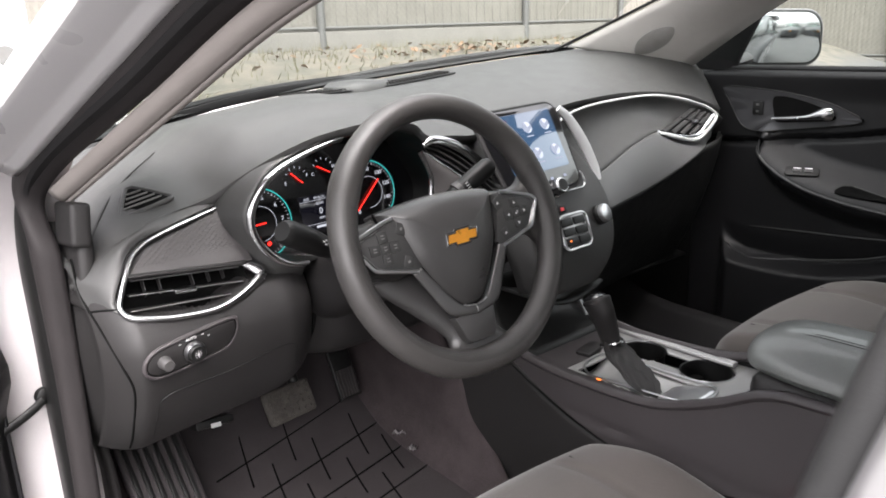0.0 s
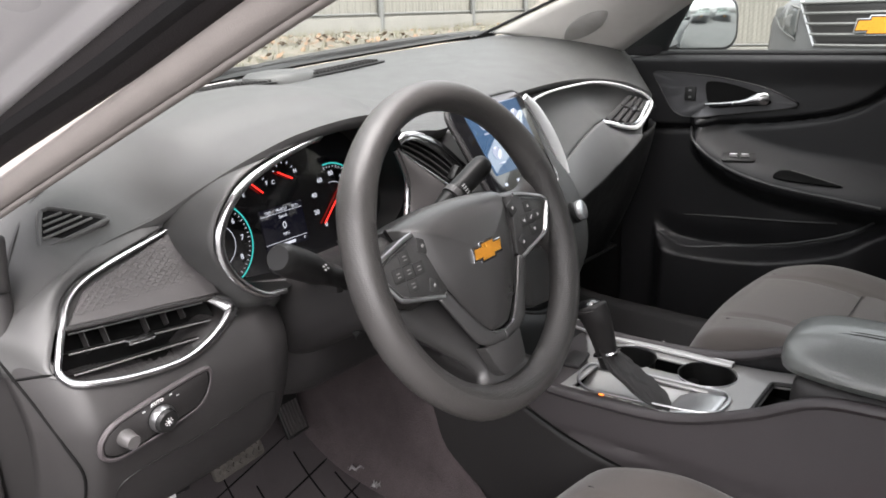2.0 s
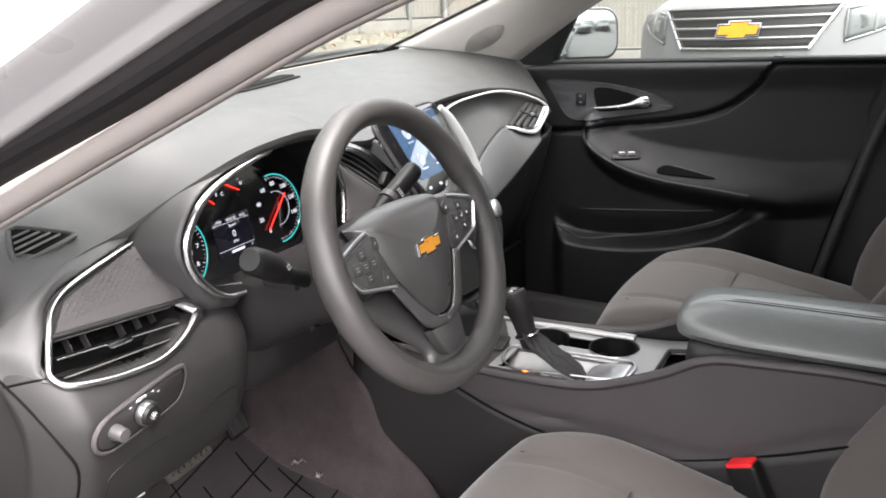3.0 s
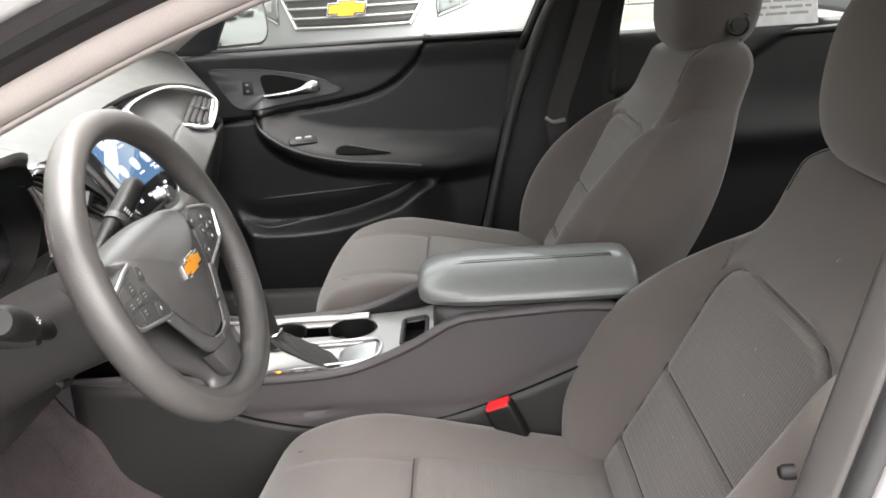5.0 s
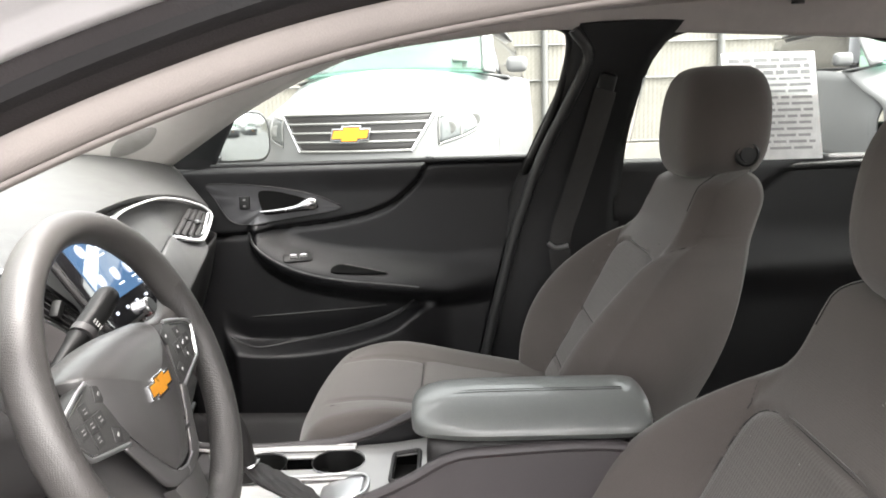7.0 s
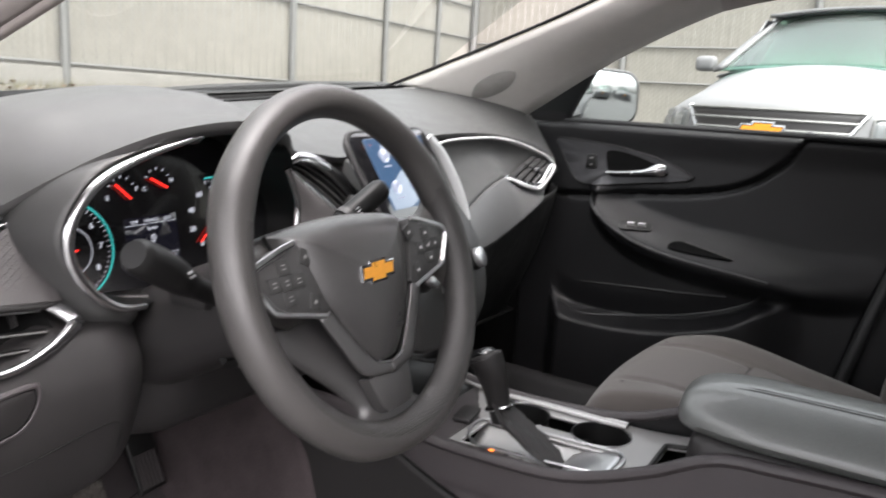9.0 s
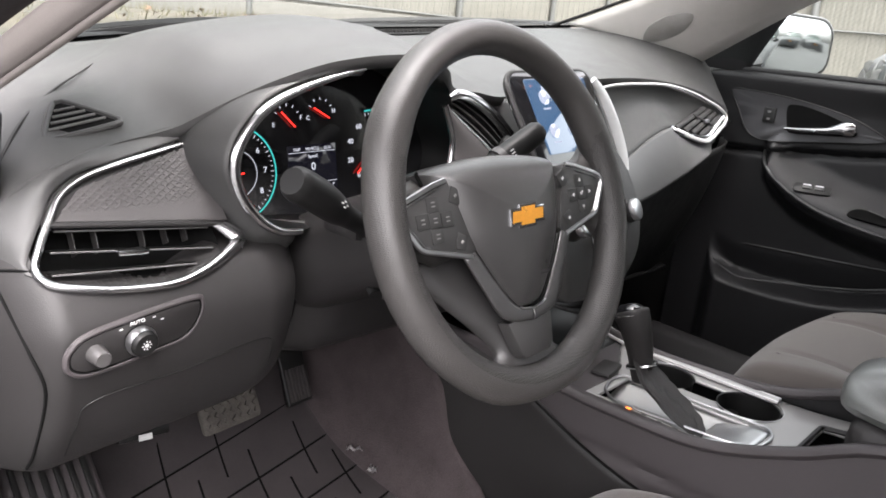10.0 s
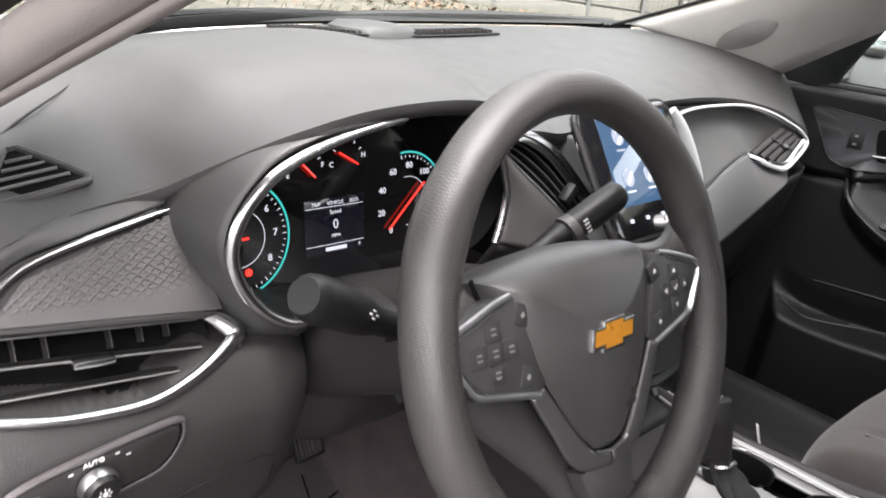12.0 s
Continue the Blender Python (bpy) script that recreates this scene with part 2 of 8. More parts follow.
def ring_mesh(bm, rings, closed=False, caps=True):
    n = len(rings[0])
    vs = [[bm.verts.new(p) for p in r] for r in rings]
    m = len(vs)
    for i in range(m if closed else m - 1):
        a, b = vs[i], vs[(i + 1) % m]
        for j in range(n):
            bm.faces.new((a[j], a[(j + 1) % n], b[(j + 1) % n], b[j]))
    if caps and not closed:
        bm.faces.new(vs[0][::-1])
        bm.faces.new(vs[-1])
    return bm


def sweep_bm(path, rx, ry=None, up=(0, 0, 1), closed=False, n=10, squash=1.0, bm=None):
    """A rod of elliptical section along a path; rx across, ry along up; both may be functions of 0..1."""
    bm = bm or bmesh.new()
    p = [Vector(q) for q in path]
    rings, m = [], len(p)
    upv = Vector(up)
    for i, c in enumerate(p):
        a, b = (p[i - 1], p[(i + 1) % m]) if closed else (p[max(i - 1, 0)], p[min(i + 1, m - 1)])
        t = (b - a).normalized()
        s = t.cross(upv).normalized()
        v = s.cross(t).normalized()
        f = i / (m - 1)
        ax = rx(f) if callable(rx) else rx
        ay = (ry(f) if callable(ry) else ry) if ry is not None else ax
        ring = []
        for k in range(n):
            w = 2 * math.pi * k / n
            cw, sw = math.cos(w), math.sin(w)
            ring.append(c + s * ax * math.copysign(abs(cw) ** squash, cw) + v * ay * math.copysign(abs(sw) ** squash, sw))
        rings.append(ring)
    return ring_mesh(bm, rings, closed)


def rod(name, path, rx, mat, parent=None, label="", ry=None, up=(0, 0, 1), closed=False, n=10, squash=1.0):
    return part(name, sweep_bm(path, rx, ry, up, closed, n, squash), mat, parent, label)


def box_bm(size, m=Matrix(), bevel=0.004, seg=2, bm=None):
    one = bmesh.new()
    bmesh.ops.create_cube(one, size=1.0)
    for v in one.verts:
        v.co = Vector((v.co.x * size[0], v.co.y * size[1], v.co.z * size[2]))
    if bevel:
        bmesh.ops.bevel(one, geom=one.edges[:], offset=bevel, segments=seg, profile=0.6, affect="EDGES")
    bmesh.ops.transform(one, matrix=m, verts=one.verts)
    if bm is None:
        return one
    me = bpy.data.meshes.new("tmp")
    one.to_mesh(me)
    one.free()
    bm.from_mesh(me)
    bpy.data.meshes.remove(me)
    return bm


def block(name, size, m, mat, parent=None, label="", bevel=0.004, seg=2):
    return part(name, box_bm(size, m, bevel, seg), mat, parent, label)


def plate(name, outline, depth, m, mat, parent=None, label="", bevel=0.001, hollow=None):
    """A slab in the xy plane of m from z = 0 to depth with the given outline (2D, counterclockwise), its top edge rounded."""
    bm = bmesh.new()
    o = [Vector((q[0], q[1])) for q in outline]
    c = sum(o, Vector((0, 0))) / len(o)
    rows = [(0, 0), (depth - bevel, 0), (depth - bevel * 0.3, bevel * 0.3), (depth, bevel)]
    rings = []
    for z, inset in rows:
        ring = []
        for i, q in enumerate(o):
            t = (o[(i + 1) % len(o)] - o[i - 1])
            nrm = Vector((-t.y, t.x)).normalized() if t.length else Vector((0, 0))
            w = q + nrm * inset
            ring.append(m @ Vector((w.x, w.y, z)))
        rings.append(ring)
    ring_mesh(bm, rings)
    return part(name, bm, mat, parent, label)


def rrect(w, h, r, n=5):
    pts = []
    for cx, cy, a0 in ((w / 2 - r, -h / 2 + r, -90), (w / 2 - r, h / 2 - r, 0), (-w / 2 + r, h / 2 - r, 90), (-w / 2 + r, -h / 2 + r, 180)):
        for k in range(n + 1):
            a = radians(a0 + 90 * k / n)
            pts.append((cx + r * math.cos(a), cy + r * math.sin(a)))
    return pts


def disc(r, n=24, sx=1.0, sy=1.0):
    return [(r * sx * math.cos(2 * math.pi * k / n), r * sy * math.sin(2 * math.pi * k / n)) for k in range(n)]


def lathe(name, prof, m, mat, parent=None, label="", n=28, caps=True):
    """Turned about the z axis of m; prof is (radius, z)."""
    bm = bmesh.new()
    ring_mesh(bm, [[m @ Vector((max(r, 1e-4) * math.cos(2 * math.pi * k / n), max(r, 1e-4) * math.sin(2 * math.pi * k / n), z)) for k in range(n)] for r, z in prof], caps=caps)
    return part(name, bm, mat, parent, label)


def axes(o, x, y):
    """A frame with its origin, x axis and nearest y axis."""
    X = Vector(x).normalized()
    Z = X.cross(Vector(y)).normalized()
    Y = Z.cross(X)
    return Matrix(((X.x, Y.x, Z.x, o[0]), (X.y, Y.y, Z.y, o[1]), (X.z, Y.z, Z.z, o[2]), (0, 0, 0, 1)))


def lettering(name, text, size, m, mat, parent=None, depth=0.0004):
    """Built-in-font letters as a thin mesh, centred on m."""
    cu = bpy.data.curves.new(name, "FONT")
    cu.body, cu.size, cu.extrude = text, size, depth
    cu.align_x, cu.align_y, cu.resolution_u = "CENTER", "CENTER", 2
    tmp = bpy.data.objects.new(name, cu)
    me = bpy.data.meshes.new_from_object(tmp)
    me.name = name
    bpy.data.objects.remove(tmp)
    bpy.data.curves.remove(cu)
    me.transform(Matrix.Diagonal((UNIT, UNIT, UNIT, 1)) @ m)
    me.materials.clear()
    me.materials.append(mat)
    return hang(new(name, me), parent)


# ================================================================ the yard
def ground_z(x, y):
    bank = smoothstep(y, 2.9, 6.6) * (1.0 - 0.25 * smoothstep(x, 1.5, 4.0)) + 0.25 * smoothstep(x, 1.5, 4.0)
    return bank + 0.02 * noise.noise(Vector((x * 0.6, y * 0.6, 0))) * smoothstep(y, 3.0, 4.5)


def build_ground():
    def fn(u, v):
        a, b = (u - 0.5) * 2, (v - 0.5) * 2
        x, y = 16 * a + 380 * a**5, 16 * b + 380 * b**5
        return (x, y, ground_z(x, min(y, 8)))
    m = material("asphalt_and_grass", (0.06, 0.06, 0.059), 0.9, scale=1.5, fine=60, var=0.3, bump=1.0)
    n, l = m.node_tree.nodes, m.node_tree.links
    geo, sep = n.new("ShaderNodeNewGeometry"), n.new("ShaderNodeSeparateXYZ")
    l.new(geo.outputs["Position"], sep.inputs[0])
    wob = n.new("ShaderNodeTexNoise")
    wob.inputs["Scale"].default_value = 1.3
    l.new(geo.outputs["Position"], wob.inputs["Vector"])
    ad = n.new("ShaderNodeMath")
    ad.operation = "ADD"
    l.new(sep.outputs["Y"], ad.inputs[0])
    l.new(wob.outputs["Fac"], ad.inputs[1])
    edge = n.new("ShaderNodeMapRange")
    edge.inputs["From Min"].default_value, edge.inputs["From Max"].default_value = 4.6, 5.4
    l.new(ad.outputs[0], edge.inputs["Value"])
    tuft = n.new("ShaderNodeTexNoise")
    tuft.inputs["Scale"].default_value, tuft.inputs["Detail"].default_value = 5, 6
    l.new(geo.outputs["Position"], tuft.inputs["Vector"])
    ramp = n.new("ShaderNodeValToRGB")
    ramp.color_ramp.elements[0].position, ramp.color_ramp.elements[0].color = 0.35, (0.060, 0.058, 0.046, 1)
    ramp.color_ramp.elements[1].position, ramp.color_ramp.elements[1].color = 0.62, (0.10, 0.088, 0.07, 1)
    l.new(tuft.outputs["Fac"], ramp.inputs["Fac"])
    mx = n.new("ShaderNodeMix")
    mx.data_type = "RGBA"
    b = n["Principled BSDF"]
    old = b.inputs["Base Color"].links[0].from_socket
    l.new(edge.outputs[0], mx.inputs["Factor"])
    l.new(old, mx.inputs["A"])
    l.new(ramp.outputs[0], mx.inputs["B"])
    l.new(mx.outputs["Result"], b.inputs["Base Color"])
    g = surf("ground", fn, 160, 160, m)
    tagged(g, "grey asphalt lot rising to a dry grassy bank", "ground", kind="structure")


M_SLAT = material("beige_fence_slat", (0.135, 0.127, 0.110), 0.7, var=0.12, scale=0.6, fine=7)
M_STEEL = material("galvanised_steel", (0.11, 0.11, 0.106), 0.55, 0.3, var=0.15)
M_CURB = material("pale_concrete", (0.13, 0.124, 0.112), 0.9, var=0.2, scale=3, fine=60, bump=0.5)


def woven(m, pitch, depth):
    """Adds the slanted wire weave of chain-link to a fence's colour and relief."""
    n, l = m.node_tree.nodes, m.node_tree.links
    b = n["Principled BSDF"]
    geo, turn = n.new("ShaderNodeNewGeometry"), n.new("ShaderNodeSeparateXYZ")
    l.new(geo.outputs["Position"], turn.inputs[0])
    run = n.new("ShaderNodeMath")
    run.operation = "ADD"
    l.new(turn.outputs["X"], run.inputs[0])
    l.new(turn.outputs["Y"], run.inputs[1])
    waves = []
    for sign in ("ADD", "SUBTRACT"):
        d, k, w = n.new("ShaderNodeMath"), n.new("ShaderNodeMath"), n.new("ShaderNodeMath")
        d.operation, k.operation, w.operation = sign, "MULTIPLY", "SINE"
        l.new(run.outputs[0], d.inputs[0])
        l.new(turn.outputs["Z"], d.inputs[1])
        l.new(d.outputs[0], k.inputs[0])
        k.inputs[1].default_value = 6.283 / pitch
        l.new(k.outputs[0], w.inputs[0])
        waves.append(w)
    top = n.new("ShaderNodeMath")
    top.operation = "MAXIMUM"
    l.new(waves[0].outputs[0], top.inputs[0])
    half_ = n.new("ShaderNodeMath")
    half_.operation = "MULTIPLY"
    half_.inputs[1].default_value = 0.4
    l.new(waves[1].outputs[0], half_.inputs[0])
    l.new(half_.outputs[0], top.inputs[1])
    mr, sc = n.new("ShaderNodeMapRange"), n.new("ShaderNodeVectorMath")
    mr.inputs["From Min"].default_value = -1.0
    mr.inputs["To Min"].default_value, mr.inputs["To Max"].default_value = 1 - depth, 1 + depth
    sc.operation = "SCALE"
    l.new(top.outputs[0], mr.inputs["Value"])
    l.new(b.inputs["Base Color"].links[0].from_socket, sc.inputs[0])
    l.new(mr.outputs[0], sc.inputs["Scale"])
    l.new(sc.outputs[0], b.inputs["Base Color"])


woven(M_SLAT, 0.085, 0.09)


def build_fence(name, origin, heading, length, base, label, posts):
    """Slatted chain-link fence: steel posts and rails with beige slats, on a low concrete footing."""
    f = empty(name, label, "fence", origin, kind="structure")
    at = Matrix.Translation(origin) @ pose(0, 0, 0, 0, 0, heading)
    bm = bmesh.new()
    step, wide = 0.075, 0.075
    for i in range(int(length / step)):
        x = i * step + step / 2
        d = 0.004 if i % 2 else 0.0
        top = base + 3.6 + 0.02 * math.sin(i * 0.7)
        vs = [bm.verts.new(at @ Vector(p)) for p in ((x - wide / 2, d, base), (x + wide / 2, d, base), (x + wide / 2, d, top), (x - wide / 2, d, top),
              (x, d - 0.004, base), (x, d - 0.004, top))]
        bm.faces.new((vs[0], vs[4], vs[5], vs[3]))
        bm.faces.new((vs[4], vs[1], vs[2], vs[5]))
    tagged(part("slat_rows", bm, M_SLAT, f, smooth=False), kind="stuff")
    for x in posts:
        rod("post", [at @ Vector((x, -0.06, base - 0.7)), at @ Vector((x, -0.06, base + 3.7))], 0.045 if x > 20 else 0.06, M_STEEL, f, up=(0, 1, 0))
    for h in (0.06, 1.13, 1.72, 2.7, 3.55):
        rod("rail", [at @ Vector((0, -0.03, base + h)), at @ Vector((length, -0.03, base + h))], 0.016, M_STEEL, f, n=8)
    part("footing", box_bm((length, 0.25, 0.9), at @ Matrix.Translation((length / 2, 0.05, base - 0.43)), 0.02), M_CURB, f, "pale concrete footing")


def build_leaves():
    """Fallen leaves and dry tufts on the bank below the fence."""
    rnd = random.Random(8)
    bm = bmesh.new()
    for k in range(420):
        near = k % 3
        x = rnd.gauss(5.2, 0.8) if near == 0 else rnd.uniform(-3.0, 10.5)
        y = rnd.gauss(5.9, 0.25) if near == 0 else rnd.uniform(4.6, 6.9)
        s, a = rnd.uniform(0.025, 0.06), rnd.uniform(0, 6.28)
        m = Matrix.Translation((x, y, ground_z(x, y) + 0.012 + 0.02 * rnd.random())) @ pose(0, 0, 0, rnd.uniform(-35, 35), rnd.uniform(-35, 35), math.degrees(a))
        vs = [bm.verts.new(m @ Vector(p)) for p in ((-s, 0, 0), (-0.2 * s, 0.55 * s, 0.15 * s), (s, 0, 0.1 * s), (-0.2 * s, -0.55 * s, 0.15 * s))]
        bm.faces.new(vs[:3])
        bm.faces.new((vs[0], vs[2], vs[3]))
    lv = part("fallen_leaves", bm, material("dry_leaf", (0.13, 0.078, 0.045), 0.8, var=0.4, scale=2.5, fine=90), smooth=False)
    tagged(lv, "dry orange-brown leaves scattered on the bank", "leaves", kind="stuff")
    bm = bmesh.new()
    for k in range(2600):
        x, y = rnd.uniform(-3.0, 10.5), rnd.uniform(4.7, 7.0)
        z = ground_z(x, y)
        h, w, dx, dy = rnd.uniform(0.03, 0.11), rnd.uniform(0.004, 0.010), rnd.uniform(-0.05, 0.05), rnd.uniform(-0.05, 0.03)
        vs = [bm.verts.new(p) for p in ((x - w, y, z - 0.01), (x + w, y, z - 0.01), (x + dx, y + dy, z + h))]
        bm.faces.new(vs)
    gs = part("dry_grass", bm, material("dry_grass_blades", (0.105, 0.098, 0.06), 0.85, var=0.4, scale=1.2, fine=40), smooth=False)
    tagged(gs, "sparse dry grass on the bank", "grass", kind="stuff")


build_ground()
build_leaves()
build_fence("fence", (-17.6, 7.2, 0), 0, 30.0, 1.18, "beige slatted chain-link fence with steel posts", [2.0, 5.2, 8.6, 11.8, 15.2, 18.8, 21.5, 24.9, 27.1, 28.7])
build_fence("fence", (12.4, 7.2, 0), -90, 27.0, 0.50, "beige slatted fence behind the parked cars", [0.1 + 3.0 * k for k in range(9)])


# ---------------------------------------------------------------- neighbouring vehicles
def cross_badge(name, m, w, parent, gold=M_GOLD):
    """A plain cross-shaped badge in a bright rim, slanted ends."""
    h = w * 0.36
    def outline(g):
        a, b, c, s = w / 2 + g, w * 0.2 + g, h / 2 + g, h * 0.18
        q = h * 0.30 + g
        return [(-a - s * 0.4, -q), (-b - s * 0.6, -q), (-b - s, -c), (b - s * 0.4, -c), (b - s * 0.2, -q), (a - s * 0.6, -q),
                (a + s * 0.4, q), (b + s * 0.6, q), (b + s, c), (-b + s * 0.4, c), (-b + s * 0.2, q), (-a + s * 0.6, q)]
    ob = plate(name, outline(w * 0.055), w * 0.05, m, M_CHROME, parent, "gold cross-shaped badge with a chrome rim", bevel=w * 0.008)
    plate("badge_gap", outline(w * 0.028), w * 0.056, m, M_DARK, ob, bevel=0)
    plate("badge_fill", outline(0), w * 0.064, m, gold, ob, bevel=0)
    return ob


def build_suv():
    """A white crossover that stands nose-on beside the car."""
    s = empty("suv", "white crossover with a barred chrome grille, parked nose-on", "car", (6.4, 0.43, 0.25))
    X0, Y0 = 4.42, 0.43
    def P(dx, dy, z):
        return (X0 + dx, Y0 + dy, z + 0.25)
    def body(u, v):
        # u across, v from the chin up over the bonnet to the windscreen's foot
        w = (u - 0.5) * 2
        side = abs(w) ** 3
        dx = along(v, (0, 0.12), (0.25, 0.0), (0.5, 0.02), (0.6, 0.10), (0.72, 0.35), (1, 1.15)) + 0.36 * w * w + 0.25 * side * (v < 0.99)
        z = along(v, (0, 0.24), (0.25, 0.50), (0.5, 0.90), (0.6, 0.985), (0.72, 1.07), (1, 1.28)) - 0.10 * side * (1 - 0.6 * smoothstep(v, 0.75, 1.0)) - 0.02 * w * w
        crease = 0.010 * bell(abs(w), 0.62 - 0.12 * v, 0.05) * smoothstep(v, 0.62, 0.75)
        return P(dx, w * 0.97, z + crease)
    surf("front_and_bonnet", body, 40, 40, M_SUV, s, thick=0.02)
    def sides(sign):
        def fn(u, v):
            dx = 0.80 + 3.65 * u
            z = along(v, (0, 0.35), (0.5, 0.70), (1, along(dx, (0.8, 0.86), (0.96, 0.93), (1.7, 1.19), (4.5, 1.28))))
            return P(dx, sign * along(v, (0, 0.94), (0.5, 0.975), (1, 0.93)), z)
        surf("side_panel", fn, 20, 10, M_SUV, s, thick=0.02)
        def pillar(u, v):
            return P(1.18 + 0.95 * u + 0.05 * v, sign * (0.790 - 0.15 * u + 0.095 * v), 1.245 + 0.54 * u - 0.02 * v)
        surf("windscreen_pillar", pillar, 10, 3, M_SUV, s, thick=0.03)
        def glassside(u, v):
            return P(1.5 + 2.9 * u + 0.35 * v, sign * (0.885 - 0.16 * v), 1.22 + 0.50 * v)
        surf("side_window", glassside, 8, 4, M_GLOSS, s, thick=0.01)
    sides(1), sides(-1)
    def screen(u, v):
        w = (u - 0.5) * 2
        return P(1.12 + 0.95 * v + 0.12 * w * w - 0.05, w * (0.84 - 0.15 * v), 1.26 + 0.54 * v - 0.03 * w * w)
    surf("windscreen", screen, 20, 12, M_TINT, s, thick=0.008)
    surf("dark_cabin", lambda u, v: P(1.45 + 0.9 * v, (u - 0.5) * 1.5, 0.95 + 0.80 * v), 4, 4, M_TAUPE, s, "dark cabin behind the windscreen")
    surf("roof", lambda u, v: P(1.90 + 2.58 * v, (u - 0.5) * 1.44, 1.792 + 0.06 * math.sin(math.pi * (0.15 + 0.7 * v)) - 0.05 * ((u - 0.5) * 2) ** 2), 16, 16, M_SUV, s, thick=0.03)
    block("floor_pan", (3.9, 1.6, 0.25), Matrix.Translation(P(2.4, 0, 0.45)), M_BLACK, s)
    def front_x(y, v):
        w = y / 0.97
        return along(v, (0, 0.12), (0.25, 0.0), (0.5, 0.02), (0.6, 0.10)) + 0.36 * w * w + 0.25 * abs(w) ** 3
    # grille: dark field with bright bars, then badge
    def grille(u, v):
        y = (u - 0.5) * 1.16 * (0.72 + 0.28 * v)
        z = 0.66 + 0.28 * v
        return P(front_x(y, 0.4) - 0.022 + 0.02 * v, y, z)
    g = surf("grille", grille, 24, 6, M_DARK, s, "black grille with bright bars", thick=0.012)
    for k in range(5):
        v = 0.03 + 0.235 * k
        path = [Vector(grille(u / 16, v)) + Vector((-0.012, 0, 0)) for u in range(17)]
        rod("grille_bar", path, 0.012, M_STEEL, g, ry=0.011, n=6)
    for e in (0, 1):
        rod("grille_edge", [Vector(grille(e, v / 4)) + Vector((-0.01, 0, 0)) for v in range(5)], 0.014, M_CHROME, g, n=6)
    cross_badge("badge", axes(P(-0.04, 0, 0.79), (0, -1, 0), (0, 0, 1)), 0.26, s)
    for sg in (-1, 1):
        def lamp(u, v):
            y = sg * (0.60 + 0.335 * u)
            w = abs(y) / 0.97
            z = along(u, (0, 0.700), (0.6, 0.775), (1, 0.880)) + along(u, (0, 0.20), (1, 0.145)) * v
            drop = 0.10 * w ** 3 + 0.02 * w * w
            return P(along(z + drop, (0.5, 0.0), (0.90, 0.02), (0.985, 0.10), (1.07, 0.35), (1.28, 1.15)) + 0.36 * w * w + 0.25 * w ** 3 - 0.035, y, z)
        h = surf("headlamp", lamp, 10, 6, material("headlamp_lens", (0.055, 0.060, 0.061), 0.3), s, "clear headlamp with a chrome rim", thick=0.012)
        edge = [lamp(u / 8, 0) for u in range(9)] + [lamp(1, v / 4) for v in range(1, 5)] + [lamp(1 - u / 8, 1) for u in range(1, 9)] + [lamp(0, 1 - v / 4) for v in range(1, 4)]
        rod("lamp_rim", edge, 0.008, M_STEEL, h, closed=True, n=6)
        rod("lamp_divider", [lamp(0.42, v / 3) for v in range(4)], 0.010, M_STEEL, h, n=6)
        for u in (0.22, 0.68):
            p = Vector(lamp(u, 0.5))
            lathe("lamp_bowl", [(0.040, -0.004), (0.043, 0.004), (0.037, 0.007), (0.018, 0.003), (0.001, 0.003)], axes(p, (0, -1, 0), (0, 0, 1)), M_STEEL, h, n=20)
        mir = block("door_mirror", (0.10, 0.18, 0.13), Matrix.Translation(P(1.45, sg * 1.05, 1.31)), M_SUV, s, bevel=0.05, seg=3)
        block("lower_lamp", (0.05, 0.18, 0.08), Matrix.Translation(P(front_x(0.66, 0.2) + 0.02, sg * 0.66, 0.50)), M_STEEL, s, bevel=0.015)
        for wx in (0.95, 3.75):
            m = axes(P(wx, sg * 0.80, 0.36), (1, 0, 0), (0, 0, 1))
            w = lathe("wheel", [(0.05, -0.11), (0.34, -0.11), (0.36, -0.08), (0.36, 0.08), (0.34, 0.11), (0.05, 0.11)], m, M_RUBBER, s, "black tyre")
            lathe("rim", [(0.02, -0.115), (0.22, -0.118), (0.23, -0.112), (0.23, 0.112), (0.22, 0.118), (0.02, 0.115)], m, M_SATIN, w)
    surf("lower_grille", lambda u, v: P(front_x((u - 0.5) * 1.1, 0.15) - 0.012, (u - 0.5) * 1.1, 0.40 + 0.14 * v), 16, 4, M_BLACK, s, thick=0.01)
    for k in range(2):
        block("dealer_tag", (0.005, 0.13, 0.10), Matrix.Translation(P(1.30 + 0.08 * k, -0.58 - 0.07 * k, 1.36 - 0.045 * k)) @ pose(0, 0, 0, 20 * k, -60, 0), M_PAPER, s, "white paper tag", bevel=0)
    return s


